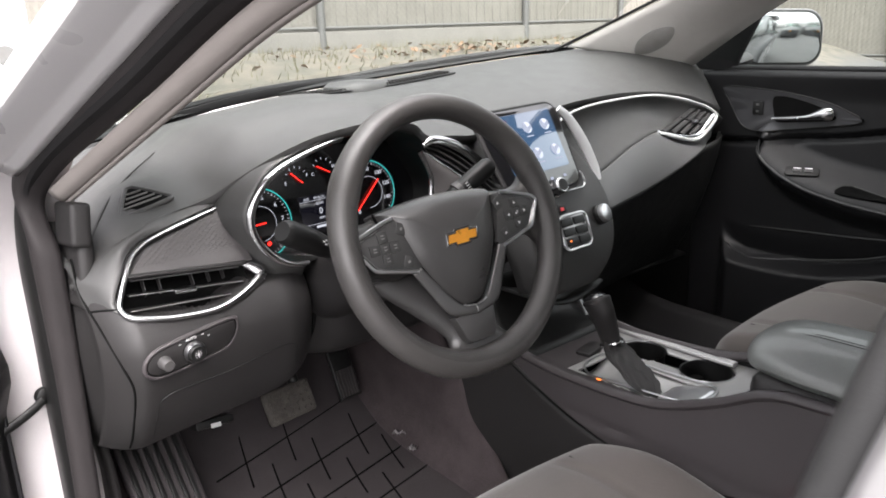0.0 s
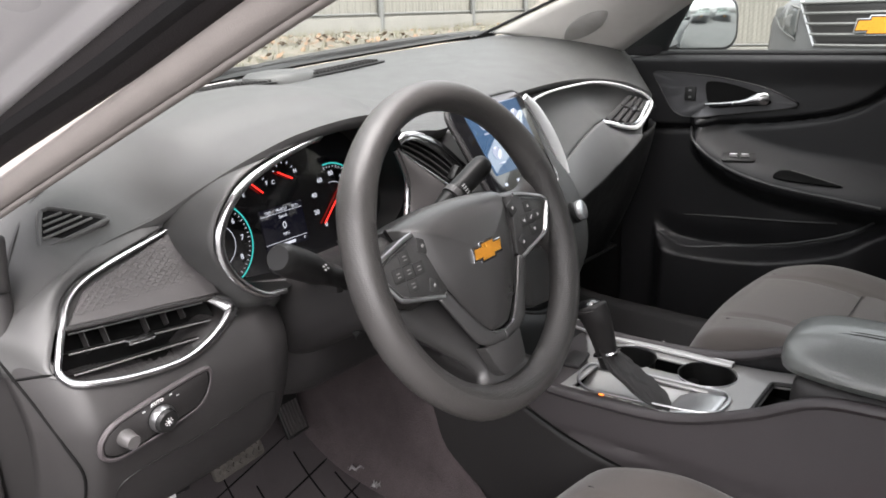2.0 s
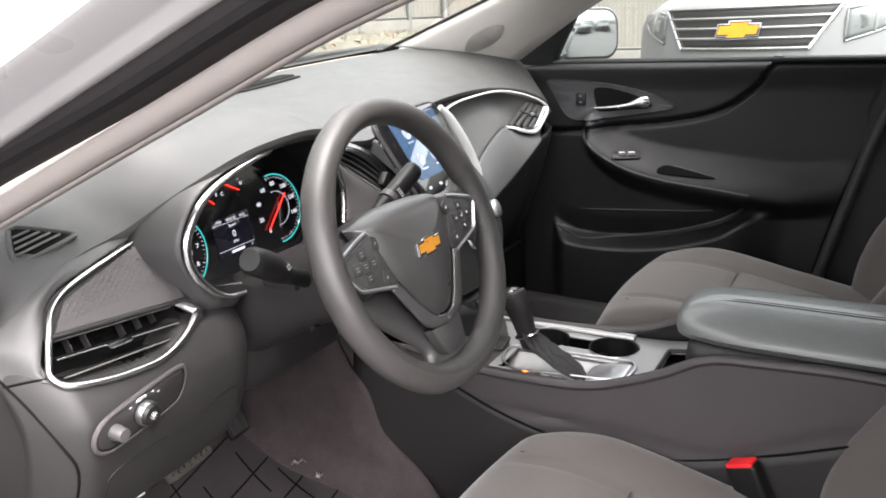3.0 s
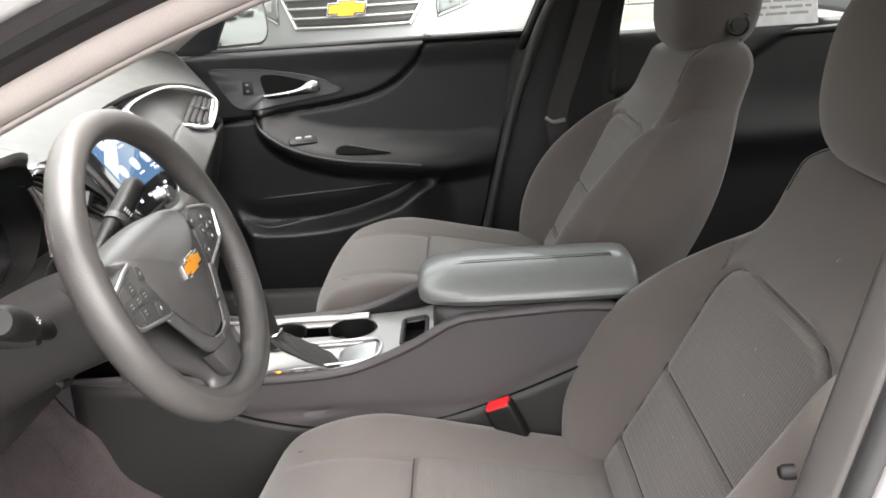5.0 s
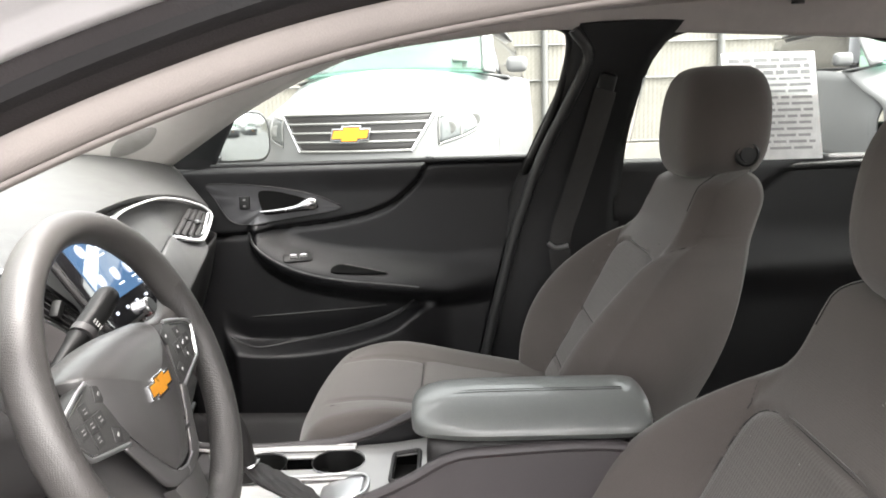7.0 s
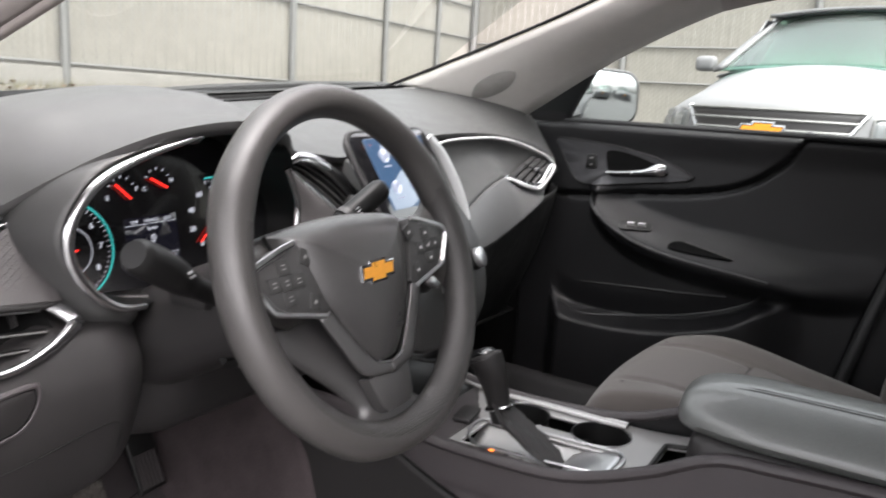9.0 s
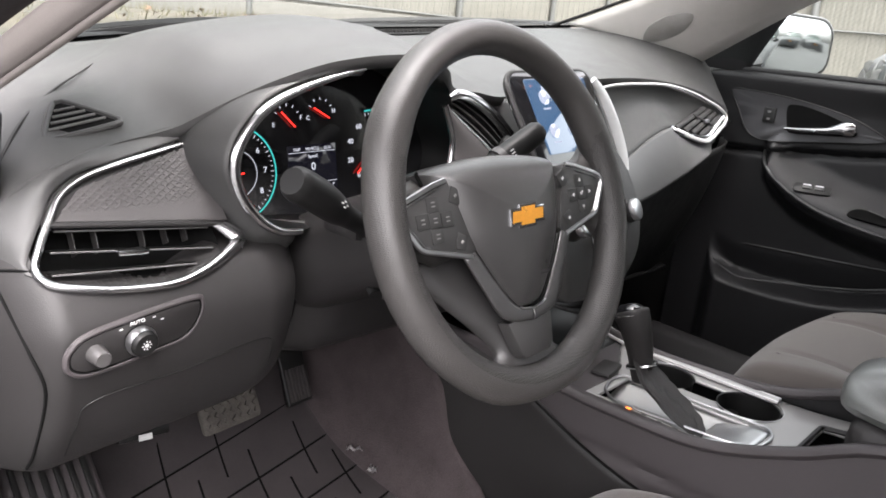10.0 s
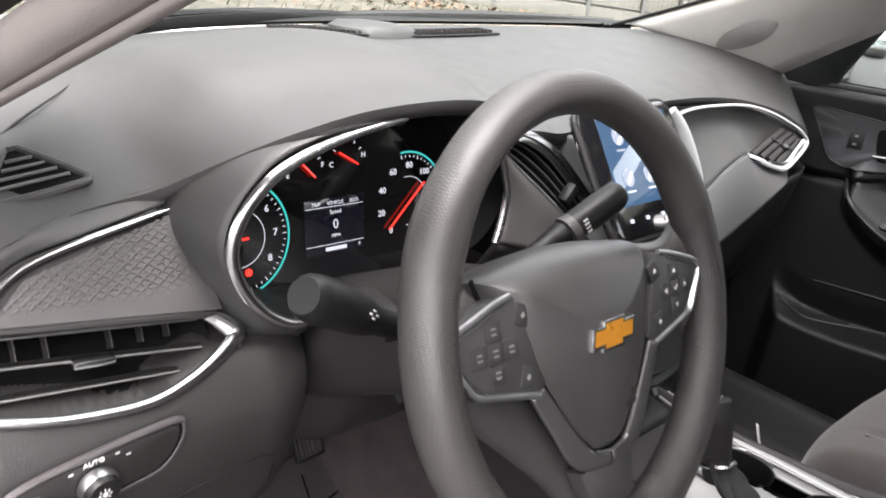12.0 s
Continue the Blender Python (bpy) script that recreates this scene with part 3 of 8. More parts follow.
def build_pickup():
    """The corner of a white work truck that stands ahead, by the fence."""
    t = empty("pickup_truck", "white pickup truck with an amber corner lamp", "truck", (-0.6, 6.0, 0.7))
    X1, Y0 = 0.37, 5.0
    block("bonnet", (1.9, 1.3, 0.42), Matrix.Translation((X1 - 0.95, Y0 + 0.7, 1.03 + 0.25)), M_WHITE, t, bevel=0.08, seg=4)
    block("cab", (1.75, 1.6, 0.62), Matrix.Translation((X1 - 0.95, Y0 + 2.0, 1.48 + 0.25)), M_WHITE, t, bevel=0.14, seg=4)
    block("bumper", (1.95, 0.25, 0.24), Matrix.Translation((X1 - 0.95, Y0 - 0.05, 0.62 + 0.25)), M_WHITE, t, bevel=0.06, seg=3)
    block("body_side", (1.92, 3.2, 0.42), Matrix.Translation((X1 - 0.95, Y0 + 1.72, 0.70 + 0.25)), M_WHITE, t, bevel=0.06, seg=3)
    block("windscreen", (1.5, 0.02, 0.5), Matrix.Translation((X1 - 0.95, Y0 + 1.22, 1.50 + 0.25)) @ pose(0, 0, 0, -32), M_GLOSS, t, bevel=0.004)
    h = block("headlamp", (0.30, 0.06, 0.22), Matrix.Translation((X1 - 0.18, Y0 + 0.03, 1.115)), material("truck_lamp_lens", (0.6, 0.62, 0.63), 0.15, coat=0.7), t, "clear headlamp", bevel=0.02)
    lathe("bulb_bowl", [(0.02, 0.0), (0.06, 0.012), (0.065, 0.02), (0.02, 0.02)], axes((X1 - 0.2, Y0 - 0.014, 1.115), (1, 0, 0), (0, 0, 1)), M_STEEL, h)
    block("corner_lamp", (0.05, 0.10, 0.2), Matrix.Translation((X1 - 0.005, Y0 + 0.05, 1.115)), material("amber_lens", (0.55, 0.10, 0.015), 0.3), t, "amber corner lamp", bevel=0.012)
    for x in (X1 - 0.2, X1 - 1.7):
        for y in (Y0 + 0.75, Y0 + 3.0):
            lathe("wheel", [(0.05, -0.12), (0.36, -0.12), (0.38, -0.08), (0.38, 0.08), (0.36, 0.12), (0.05, 0.12)], axes((x, y, 0.78), (0, 1, 0), (0, 0, 1)), M_RUBBER, t, "black tyre")


suv = build_suv()
suv.matrix_world = pose(6.37, 0.086, 0.25, 0, 0, -10)
for x, y, turn in ((7.0, -5.2, -6), (1.9, -9.6, -84), (4.6, -10.2, -88), (-1.2, -10.6, -92)):
    tagged(copy_thing(suv, pose(x, y, 0.0 if y < -8 else 0.25, 0, 0, turn)), "white crossover parked further along the row")
build_pickup()
UNIT = 1.08


# ================================================================ the car's shell
def zr(x):
    """Cross slope of the dashboard and screen foot."""
    return 0.07 * x


def pad_back(x):
    w = x / 0.58
    return 0.80 - 0.22 * w * w - (0.06 * (abs(w) - 1) if abs(w) > 1 else 0)


def pad_level(x):
    return 0.985 + zr(x) + 0.012 * (x / 0.5) ** 2 * (x > 0)


def build_shell():
    # bonnet, cowl and wipers ahead of the screen
    b = surf("bonnet", lambda u, v: (lambda w: (w * 0.86, 1.02 - 0.16 * w * w + 1.0 * v, 0.955 + 0.03 * w - 0.15 * v * v - 0.06 * w**4 - 0.03 * v * w * w))((u - 0.5) * 2), 30, 20, M_WHITE, thick=0.012)
    tagged(b, "white painted bonnet of the car", "bonnet")
    c = surf("cowl", lambda u, v: (lambda x: (x, pad_back(x) + 0.05 + 0.20 * v, pad_level(x) - 0.015 - 0.055 * v + 0.02 * math.sin(3.1 * v)))((u - 0.5) * 1.3), 30, 6, M_BLACK, thick=0.006)
    tagged(c, "black plastic cowl under the windscreen", "cowl")
    for x0, x1, k in ((-0.52, 0.10, 0), (-0.02, 0.56, 1)):
        w = empty("wiper", "black windscreen wiper resting on the cowl", "wiper", (x0, pad_back(x0) + 0.09, 0.95), group="wipers")
        arm = [(x0 + (x1 - x0) * t, pad_back(x0 + (x1 - x0) * t) + 0.075 - 0.03 * math.sin(3 * t), pad_level(x0 + (x1 - x0) * t) + 0.012 + 0.012 * math.sin(3 * t)) for t in [i / 12 for i in range(13)]]
        rod("wiper_arm", arm, 0.007, M_BLACK, w, ry=0.006, n=6)
        rod("blade", [(p[0] + 0.02, p[1] - 0.03, p[2] - 0.004) for p in arm], 0.004, M_RUBBER, w, ry=0.009, n=6)
    # windscreen
    def screen(u, v):
        w = (u - 0.5) * 2
        x = w * (0.60 - 0.08 * v)
        return (x, pad_back(x * 0.96) + 0.03 - 0.60 * v, pad_level(x) + 0.008 + 0.33 * v + 0.02 * math.sin(3.1 * v))
    g = surf("window_1", screen, 24, 12, M_GLASS)
    tagged(g, "clear laminated windscreen", "windscreen", kind="structure")
    k = rod("windscreen_seal", [screen(i / 24, 0.012) for i in range(25)], 0.016, M_BLACK, ry=0.006)
    tagged(k, "black band along the windscreen foot", "seal", kind="structure")
    # ceiling
    def roof(u, v):
        w = (u - 0.5) * 2
        yf = max(0.09 - 2.8 * max(0.0, abs(w * 0.62) - 0.10) ** 2, -0.12)
        y = yf * (1 - v) - 1.84 * v
        return (w * 0.62, y, 1.283 + 0.03 * w + 0.085 * math.sin(3.14 * (0.06 + 0.5 * v)) - 0.075 * abs(w) ** 3)
    c = surf("ceiling", roof, 30, 40, M_HEADLINER, thick=0.015, side=1)
    tagged(c, "taupe cloth headliner", "headliner", kind="structure")
    o = surf("roof_skin", lambda u, v: (lambda p: (p[0] * 1.05, p[1] + 0.02, p[2] + 0.045))(roof(u, v)), 20, 30, M_WHITE, thick=0.002, side=1)
    tagged(o, "white painted roof panel", "roof", kind="structure")
    # floor
    # added black block that fills the dark beside the passenger footwell
    kp = block("kick_panel", (0.03, 0.30, 0.36), Matrix.Translation((0.732, 0.51, 0.50)), M_BLACK, bevel=0.01)
    tagged(kp, "black filler block added for the dark beside the passenger footwell", "trim", kind="structure")
    f = surf("floor", lambda u, v: (-0.78 + 1.60 * u, 0.95 - 2.6 * v, along(v, (0, 0.78), (0.1, 0.56), (0.16, 0.40), (0.24, 0.345), (1, 0.34))), 24, 60, M_CARPET, thick=0.03)
    tagged(f, "dark grey carpeted car floor", "carpet", kind="structure")
    w = surf("firewall", lambda u, v: (-0.76 + 1.52 * u, 0.62 + 0.16 * v, 0.42 + 0.52 * v), 10, 8, M_BLACK, thick=0.01)
    tagged(w, "black firewall trim under the dashboard", "firewall", kind="structure")
    for sg in (-1, 1):
        k = surf("side_liner", lambda u, v: (sg * 0.735, 0.85 - 0.52 * u, 0.30 + 0.67 * v), 6, 6, M_BLACK, thick=0.01)
        tagged(k, "black side lining of the footwell", "liner", kind="structure")
    t = block("rear_shelf", (1.3, 0.5, 0.04), Matrix.Translation((0, -1.75, 0.97)), M_DARK)
    tagged(t, "dark parcel shelf behind the rear seat", "shelf", kind="structure")
    bt = surf("boot_lid", lambda u, v: ((u - 0.5) * 1.50, -2.0 - 0.50 * v, 0.99 - 0.05 * v - 0.04 * v * v), 12, 8, M_WHITE, thick=0.02)
    tagged(bt, "white painted boot lid of the car", "boot lid", kind="structure")
    rr = surf("rear_panel", lambda u, v: ((u - 0.5) * 1.56, -2.50 + 0.03 * math.sin(3 * v), 0.32 + 0.60 * v), 12, 8, M_WHITE, thick=0.02)
    tagged(rr, "white painted rear end of the car", "body panel", kind="structure")
    for sg in (-1, 1):
        q = surf("rear_wing", lambda u, v: (sg * (0.80 - 0.03 * u), -1.62 - 0.88 * u, 0.33 + 0.63 * v), 8, 6, M_WHITE, thick=0.02)
        tagged(q, "white painted rear wing of the car", "body panel", kind="structure")
    # out of view; dark tint shades the rear cabin
    r = surf("window_2", lambda u, v: ((u - 0.5) * (1.25 - 0.15 * v), -2.0 + 0.25 * v, 0.98 + 0.34 * v), 8, 4, M_REARGLASS)
    tagged(r, "tinted rear window glass", "window", kind="structure")


def strip(name, a, b, mat, label, n=24, thick=0.006, bow=0.0, parent=None, out=(0, 0, 0)):
    """A band between two edge curves (lists of knots), bowed towards out."""
    A, B = spline(a, n), spline(b, n)
    O = Vector(out)
    m = min(len(A), len(B)) - 1
    def fn(u, v):
        p, q = A[round(u * m)], B[round(u * m)]
        return p.lerp(q, v) + O * bow * math.sin(math.pi * v)
    ob = surf(name, fn, m, 8, mat, parent, thick=thick)
    return tagged(ob, label) if label else ob


def build_open_door():
    """The driver's door, swung wide open on its hinges."""
    d = empty("door_3", "open driver's door with black trim and white paint", "door", (-0.80, 0.45, 0.38), kind="structure")
    a = Vector((-0.906, -0.42, 0))
    q = Vector((0.42, -0.906, 0))
    o = Vector((-0.812, 0.445, 0))
    def D(s, k, z):
        return o + a * s + q * k + Vector((0, 0, z))
    surf("door_trim", lambda u, v: D(0.0 + 0.98 * u, 0.06 + 0.03 * bell(v, 0.62, 0.08) - 0.02 * (u < 0.01), 0.36 + 0.58 * v), 30, 30, M_DOOR, d, "black grained door trim", thick=0.01)
    surf("door_edge", lambda u, v: D(0.0, 0.055 * u, 0.36 + 0.58 * v), 4, 10, M_DOOR, d, thick=0.004)
    surf("door_skin", lambda u, v: D(1.02 * u, -0.03 - 0.02 * math.sin(3 * v), 0.33 + 0.62 * v), 10, 10, M_WHITE, d, "white painted outer door skin", thick=0.004)
    surf("belt_top", lambda u, v: D(0.98 * u, -0.03 + 0.09 * v, 0.945), 10, 3, M_DOOR, d, thick=0.008)
    fr = [D(0.02, 0.0, 0.95), D(0.30, 0.02, 1.10), D(0.52, 0.04, 1.20), D(0.75, 0.05, 1.235), D(0.96, 0.05, 1.22), D(1.0, 0.03, 0.95)]
    rod("window_frame", spline(fr, 8), 0.014, M_BLACK, d, "black window frame", up=(0.3, 0.9, 0))


def build_pillars():
    # passenger side windscreen pillar with its loudspeaker
    ws = [(0.50, 0.585, 1.055), (0.50, 0.256, 1.178), (0.50, -0.005, 1.292), (0.49, -0.1, 1.325)]
    dn = [(0.655, 0.355, 1.008), (0.64, 0.15, 1.135), (0.605, -0.044, 1.219), (0.585, -0.16, 1.243)]
    cap = strip("pillar_cap", ws[2:], dn[2:], M_HEADLINER, "taupe headliner corner over the windscreen pillar", bow=0.031, out=(-0.8, -0.5, 0.1))
    tagged(cap, category="headliner", kind="structure")
    p = strip("pillar_trim", ws, dn, M_PILLAR, "light grey windscreen pillar trim with a speaker grille", bow=0.028, out=(-0.8, -0.5, 0.1))
    tagged(p, category="pillar trim", kind="structure")
    fb = rod("windscreen_seal", spline([(x - 0.004, y + 0.002, z + 0.004) for x, y, z in [(0.47, 0.62, 1.042)] + ws], 10), 0.0055, M_BLACK, ry=0.0035, n=8)
    tagged(fb, "black edge band of the windscreen along the pillar", "seal", kind="structure")
    A, B = spline(ws, 24), spline(dn, 24)
    def on_trim(i, v):
        return A[i].lerp(B[i], v) + Vector((-0.8, -0.5, 0.1)) * 0.028 * math.sin(math.pi * v)
    c = on_trim(6, 0.5)
    sm = axes(c, on_trim(7, 0.5) - on_trim(5, 0.5), on_trim(6, 0.42) - on_trim(6, 0.58))
    if (sm.to_3x3() @ Vector((0, 0, 1))).x > 0:
        sm = axes(c, on_trim(7, 0.5) - on_trim(5, 0.5), on_trim(6, 0.58) - on_trim(6, 0.42))
    mesh_ = material("speaker_mesh", (0.27, 0.26, 0.25), 0.9, fine=1500, bump=0.6, spec=0.2)
    dimpled(mesh_, 420, 0.9)
    rim_ = [(q.x, q.y) for q in spline([(-0.058, -0.003, 0), (-0.030, 0.020, 0), (0.005, 0.026, 0), (0.040, 0.020, 0), (0.058, 0.003, 0), (0.030, -0.020, 0), (-0.005, -0.026, 0), (-0.040, -0.020, 0)], 5, True)]
    area = sum(rim_[i - 1][0] * rim_[i][1] - rim_[i][0] * rim_[i - 1][1] for i in range(len(rim_)))
    plate("speaker_grille", rim_ if area > 0 else rim_[::-1], 0.0022, sm @ Matrix.Translation((0, 0, 0.0035)), mesh_, p, "perforated speaker grille", bevel=0.001)
    rl = strip("roof_rail_trim", [(0.615, -0.05, 1.222), (0.606, -0.16, 1.240), (0.60, -0.277, 1.252), (0.60, -0.394, 1.263), (0.60, -0.501, 1.264), (0.60, -0.588, 1.260), (0.60, -0.727, 1.252), (0.60, -1.25, 1.222)],
               [(0.58, -0.05, 1.30), (0.585, -0.16, 1.31), (0.59, -0.277, 1.318), (0.59, -0.394, 1.325), (0.59, -0.501, 1.328), (0.59, -0.588, 1.328), (0.59, -0.727, 1.325), (0.59, -1.25, 1.31)], M_HEADLINER, "taupe roof rail lining over the passenger doors", n=6, bow=0.006, out=(-1, 0, 0))
    tagged(rl, category="headliner", kind="structure")
    # near side pillar: trim, rubber seal, painted door frame
    tr = [(-0.70, 0.30, 0.93), (-0.665, 0.03, 1.048), (-0.645, -0.13, 1.115), (-0.63, -0.26, 1.15), (-0.63, -0.45, 1.168), (-0.64, -0.75, 1.165)]
    def off(k, o):
        return [(x + o[0] * k, y + o[1] * k, z + o[2] * k) for x, y, z in tr]
    o1 = (-0.62, 0.42, 0.66)
    inner = [(-0.58, 0.42, 1.0), (-0.56, 0.10, 1.14), (-0.55, -0.05, 1.21), (-0.54, -0.22, 1.25), (-0.54, -0.45, 1.26), (-0.55, -0.75, 1.25)]
    # same trim as the passenger's pillar, with shade put into its colour
    t = strip("pillar_trim", tr, inner, M_TAUPE, "windscreen pillar trim in taupe, darkened for shade", out=(0, 0.5, 0.8), bow=0.01)
    tagged(t, category="pillar trim", kind="structure")
    e = strip("pillar_trim", tr, off(0.021, o1), M_TAUPE, "edge of the windscreen pillar in taupe, darkened for shade", bow=0.005, out=(-0.5, -0.6, -0.3))
    tagged(e, category="pillar trim", kind="structure")
    sb = strip("door_seal", [(-0.716, 0.322, 0.38), (-0.712, 0.310, 0.70), (-0.712, 0.304, 0.86)] + off(0.021, o1), [(-0.742, 0.335, 0.38), (-0.738, 0.328, 0.70), (-0.740, 0.326, 0.88)] + off(0.062, o1), M_SEALCLOTH, "dark cloth-faced door seal round the opening", bow=0.012, out=(-0.6, -0.6, -0.2))
    tagged(sb, category="door seal", kind="structure")
    s1 = rod("door_seal", spline([(-0.722, 0.345, 0.38), (-0.721, 0.338, 0.56), (-0.720, 0.332, 0.70), (-0.722, 0.326, 0.86)] + off(0.040, o1), 10), 0.009, M_RUBBER, ry=0.011, up=(-0.5, -0.8, 0.1))
    tagged(s1, "black rubber door seal round the opening", "door seal", kind="structure")
    jin = [(-0.685, 0.42, 0.35), (-0.685, 0.42, 0.70), (-0.690, 0.37, 0.90)] + off(0.058, o1)[1:]
    jout = [(-0.815, 0.47, 0.35), (-0.815, 0.47, 0.70), (-0.800, 0.45, 0.95)] + off(0.100, o1)[1:]
    f = strip("body_frame", jin, jout, M_JAMB, "white painted door frame and hinge post", bow=0.010, out=(-0.4, -0.8, 0))
    tagged(f, category="door frame", kind="structure")
    sk = [(x + 0.01, y + 0.10, z + 0.01) for x, y, z in jout]
    sk[3:] = [(x + 0.03, y + 0.07, z + 0.005) for x, y, z in jout[3:]]
    f2 = strip("body_frame", jout, sk, M_WHITE, "white outer skin of the windscreen pillar", bow=0.004, out=(-0.6, 0, 0.6))
    tagged(f2, category="body panel", kind="structure")
    rows = [(0.050, -0.002), (0.060, 0.008), (0.062, 0.009), (0.071, 0.010), (0.075, 0.012), (0.098, 0.028), (0.102, 0.029), (0.110, 0.026), (0.120, 0.016), (0.122, 0.0)]
    keel = spline(tr, 10)
    w = Vector((-0.766, -0.314, -0.520))
    def flange(u, v):
        k, h = rows[round(v * (len(rows) - 1))]
        return keel[round(u * (len(keel) - 1))] + Vector(o1) * k + w * h
    fl = surf("body_frame", flange, len(keel) - 1, len(rows) - 1, M_WHITE, thick=0.003, side=1, angle=25)
    tagged(fl, "stepped white body flange round the door opening", "door frame", kind="structure")
    rod_edge = rod("door_seal", spline(off(0.074, o1)[1:], 8), 0.001, M_SEALCLOTH)
    tagged(rod_edge, "thin grey seal line on the door frame", "door seal", kind="structure")
    wg = surf("front_wing", lambda u, v: (-0.82 - 0.02 * math.sin(3 * v), 0.56 + 1.4 * u, 0.35 + 0.60 * v), 8, 8, M_WHITE, thick=0.004)
    tagged(wg, "white front wing of the car", "body panel", kind="structure")
    build_open_door()
    # plugs, bolts and the door check strap on the hinge post
    for x, z in ((-0.712, 0.833), (-0.708, 0.701)):
        pl = lathe("hinge_plug", [(0.010, 0), (0.010, 0.004), (0.007, 0.006), (0.001, 0.006)], axes((x, 0.418, z), (1, 0.3, 0), (0, 0, 1)), M_SEALCLOTH)
        tagged(pl, "small grey rubber plug in the white post", "plug", group="plugs in the hinge post")
    st = empty("door_check_strap", "black door check strap bolted to the post", "check strap", (-0.76, 0.42, 0.64))
    rod("strap", spline([(-0.740, 0.410, 0.657), (-0.755, 0.405, 0.650), (-0.78, 0.40, 0.640), (-0.83, 0.39, 0.625)], 6), 0.004, M_BLACK, st, ry=0.006)
    lathe("bolt_boss", [(0.011, 0), (0.011, 0.008), (0.007, 0.011), (0.001, 0.011)], axes((-0.738, 0.422, 0.660), (1, 0.3, 0), (0, 0, 1)), M_BLACK, st)
    # driver's middle pillar
    def post_y(z):
        return along(z, (0.35, -0.395), (0.60, -0.445), (0.77, -0.482), (0.87, -0.507), (0.95, -0.524), (1.03, -0.545), (1.19, -0.60))
    def post(x, back):
        return [(x + along(z, (0.35, 0), (0.95, 0), (1.19, 0.03)), post_y(z) - back, z) for z in (0.35, 0.60, 0.80, 0.95, 1.06, 1.19)]
    # front face painted lighter than the inner face, as the sky lights it
    bp = strip("middle_pillar", post(-0.628, 0.012), post(-0.680, 0.004), M_POST, "middle pillar trim, front face paled for sky light", bow=0.005, out=(-0.5, 0.6, 0))
    tagged(bp, category="pillar trim", kind="structure")
    bi = strip("middle_pillar", post(-0.585, 0.095), post(-0.628, 0.012), M_DASH, "dark grey inner face of the middle pillar", bow=0.004, out=(0.5, 0.6, 0))
    tagged(bi, category="pillar trim", kind="structure")
    # seal's highlight is put into its greyer colour
    sl = rod("door_seal", spline(post(-0.686, 0.006), 8), 0.008, M_SEALGREY, up=(-1, 0, 0))
    tagged(sl, "rubber seal on the middle pillar, greyed for its highlight", "door seal", kind="structure")
    bw = strip("body_frame", post(-0.690, 0.012), post(-0.752, 0.075), M_WHITE, "white painted middle door post", bow=0.004, out=(-0.3, 0.8, 0))
    tagged(bw, category="door frame", kind="structure")
    rs = strip("body_frame", [(-0.752, -0.47, 0.35), (-0.752, -0.525, 0.66), (-0.745, -0.60, 0.96)], [(-0.84, -1.7, 0.35), (-0.84, -1.7, 0.66), (-0.82, -1.7, 0.96)], M_WHITE, "white rear door skin of the car", n=6)
    # dark tint holds back light that would brighten the rear trim
    w3 = surf("window_3", lambda u, v: (-0.685 - 0.10 * u + 0.09 * v, -0.70 - 0.9 * u, 0.96 + 0.25 * v), 8, 4, M_REARGLASS)
    tagged(w3, "rear door glass behind the driver, darkened to cut light", "window", kind="structure")
    tagged(rs, category="body panel", kind="structure")
    st = lathe("belt_anchor", [(0.0055, 0), (0.0055, 0.007), (0.004, 0.010), (0.001, 0.010)], axes((-0.637, -0.486, 0.800), (0, 0, 1), (1, 0, 0)), M_RUBBER)
    tagged(st, "black round latch stud on the middle pillar", "stud")
    # sill
    sill = surf("door_sill", lambda u, v: (along(v, (0, -0.68), (0.3, -0.70), (0.5, -0.75), (1, -0.80)), 0.45 - 1.0 * u, along(v, (0, 0.36), (0.3, 0.40), (0.5, 0.405), (1, 0.36))), 20, 10, M_BLACK, thick=0.02)
    tagged(sill, "black ribbed door sill cover", "sill", kind="structure")
    for k in range(5):
        rod("sill_rib", [(-0.69 - 0.014 * k, 0.42, 0.403), (-0.69 - 0.014 * k, -0.45, 0.403)], 0.004, M_BLACK, sill, n=6)
    kick = surf("kick_panel", lambda u, v: (-0.705 + 0.02 * math.sin(3 * v), 0.37 + 0.35 * u, 0.36 + 0.28 * v), 10, 10, M_DARK, thick=0.01)
    tagged(kick, "dark plastic kick panel by the footwell", "kick panel", kind="structure")


build_shell()
build_pillars()

# ================================================================ dashboard
def lip_y(x):
    return along(x, (-0.71, 0.27), (-0.66, 0.25), (-0.60, 0.27), (-0.545, 0.262), (-0.52, 0.235), (-0.485, 0.203), (-0.43, 0.182), (-0.35, 0.170), (-0.28, 0.19), (-0.23, 0.224), (-0.18, 0.230), (-0.13, 0.240), (-0.06, 0.262), (0.05, 0.29), (0.2, 0.31), (0.4, 0.315), (0.55, 0.295), (0.64, 0.275), (0.69, 0.30))


def lip_z(x):
    return along(x, (-0.71, 0.845), (-0.66, 0.885), (-0.60, 0.901), (-0.545, 0.916), (-0.52, 0.938), (-0.485, 0.964), (-0.43, 0.985), (-0.35, 0.994), (-0.28, 0.981), (-0.23, 0.958), (-0.18, 0.952), (-0.13, 0.946), (-0.06, 0.947), (0.05, 0.952), (0.2, 0.966), (0.4, 0.968), (0.55, 0.950), (0.64, 0.918), (0.69, 0.905))


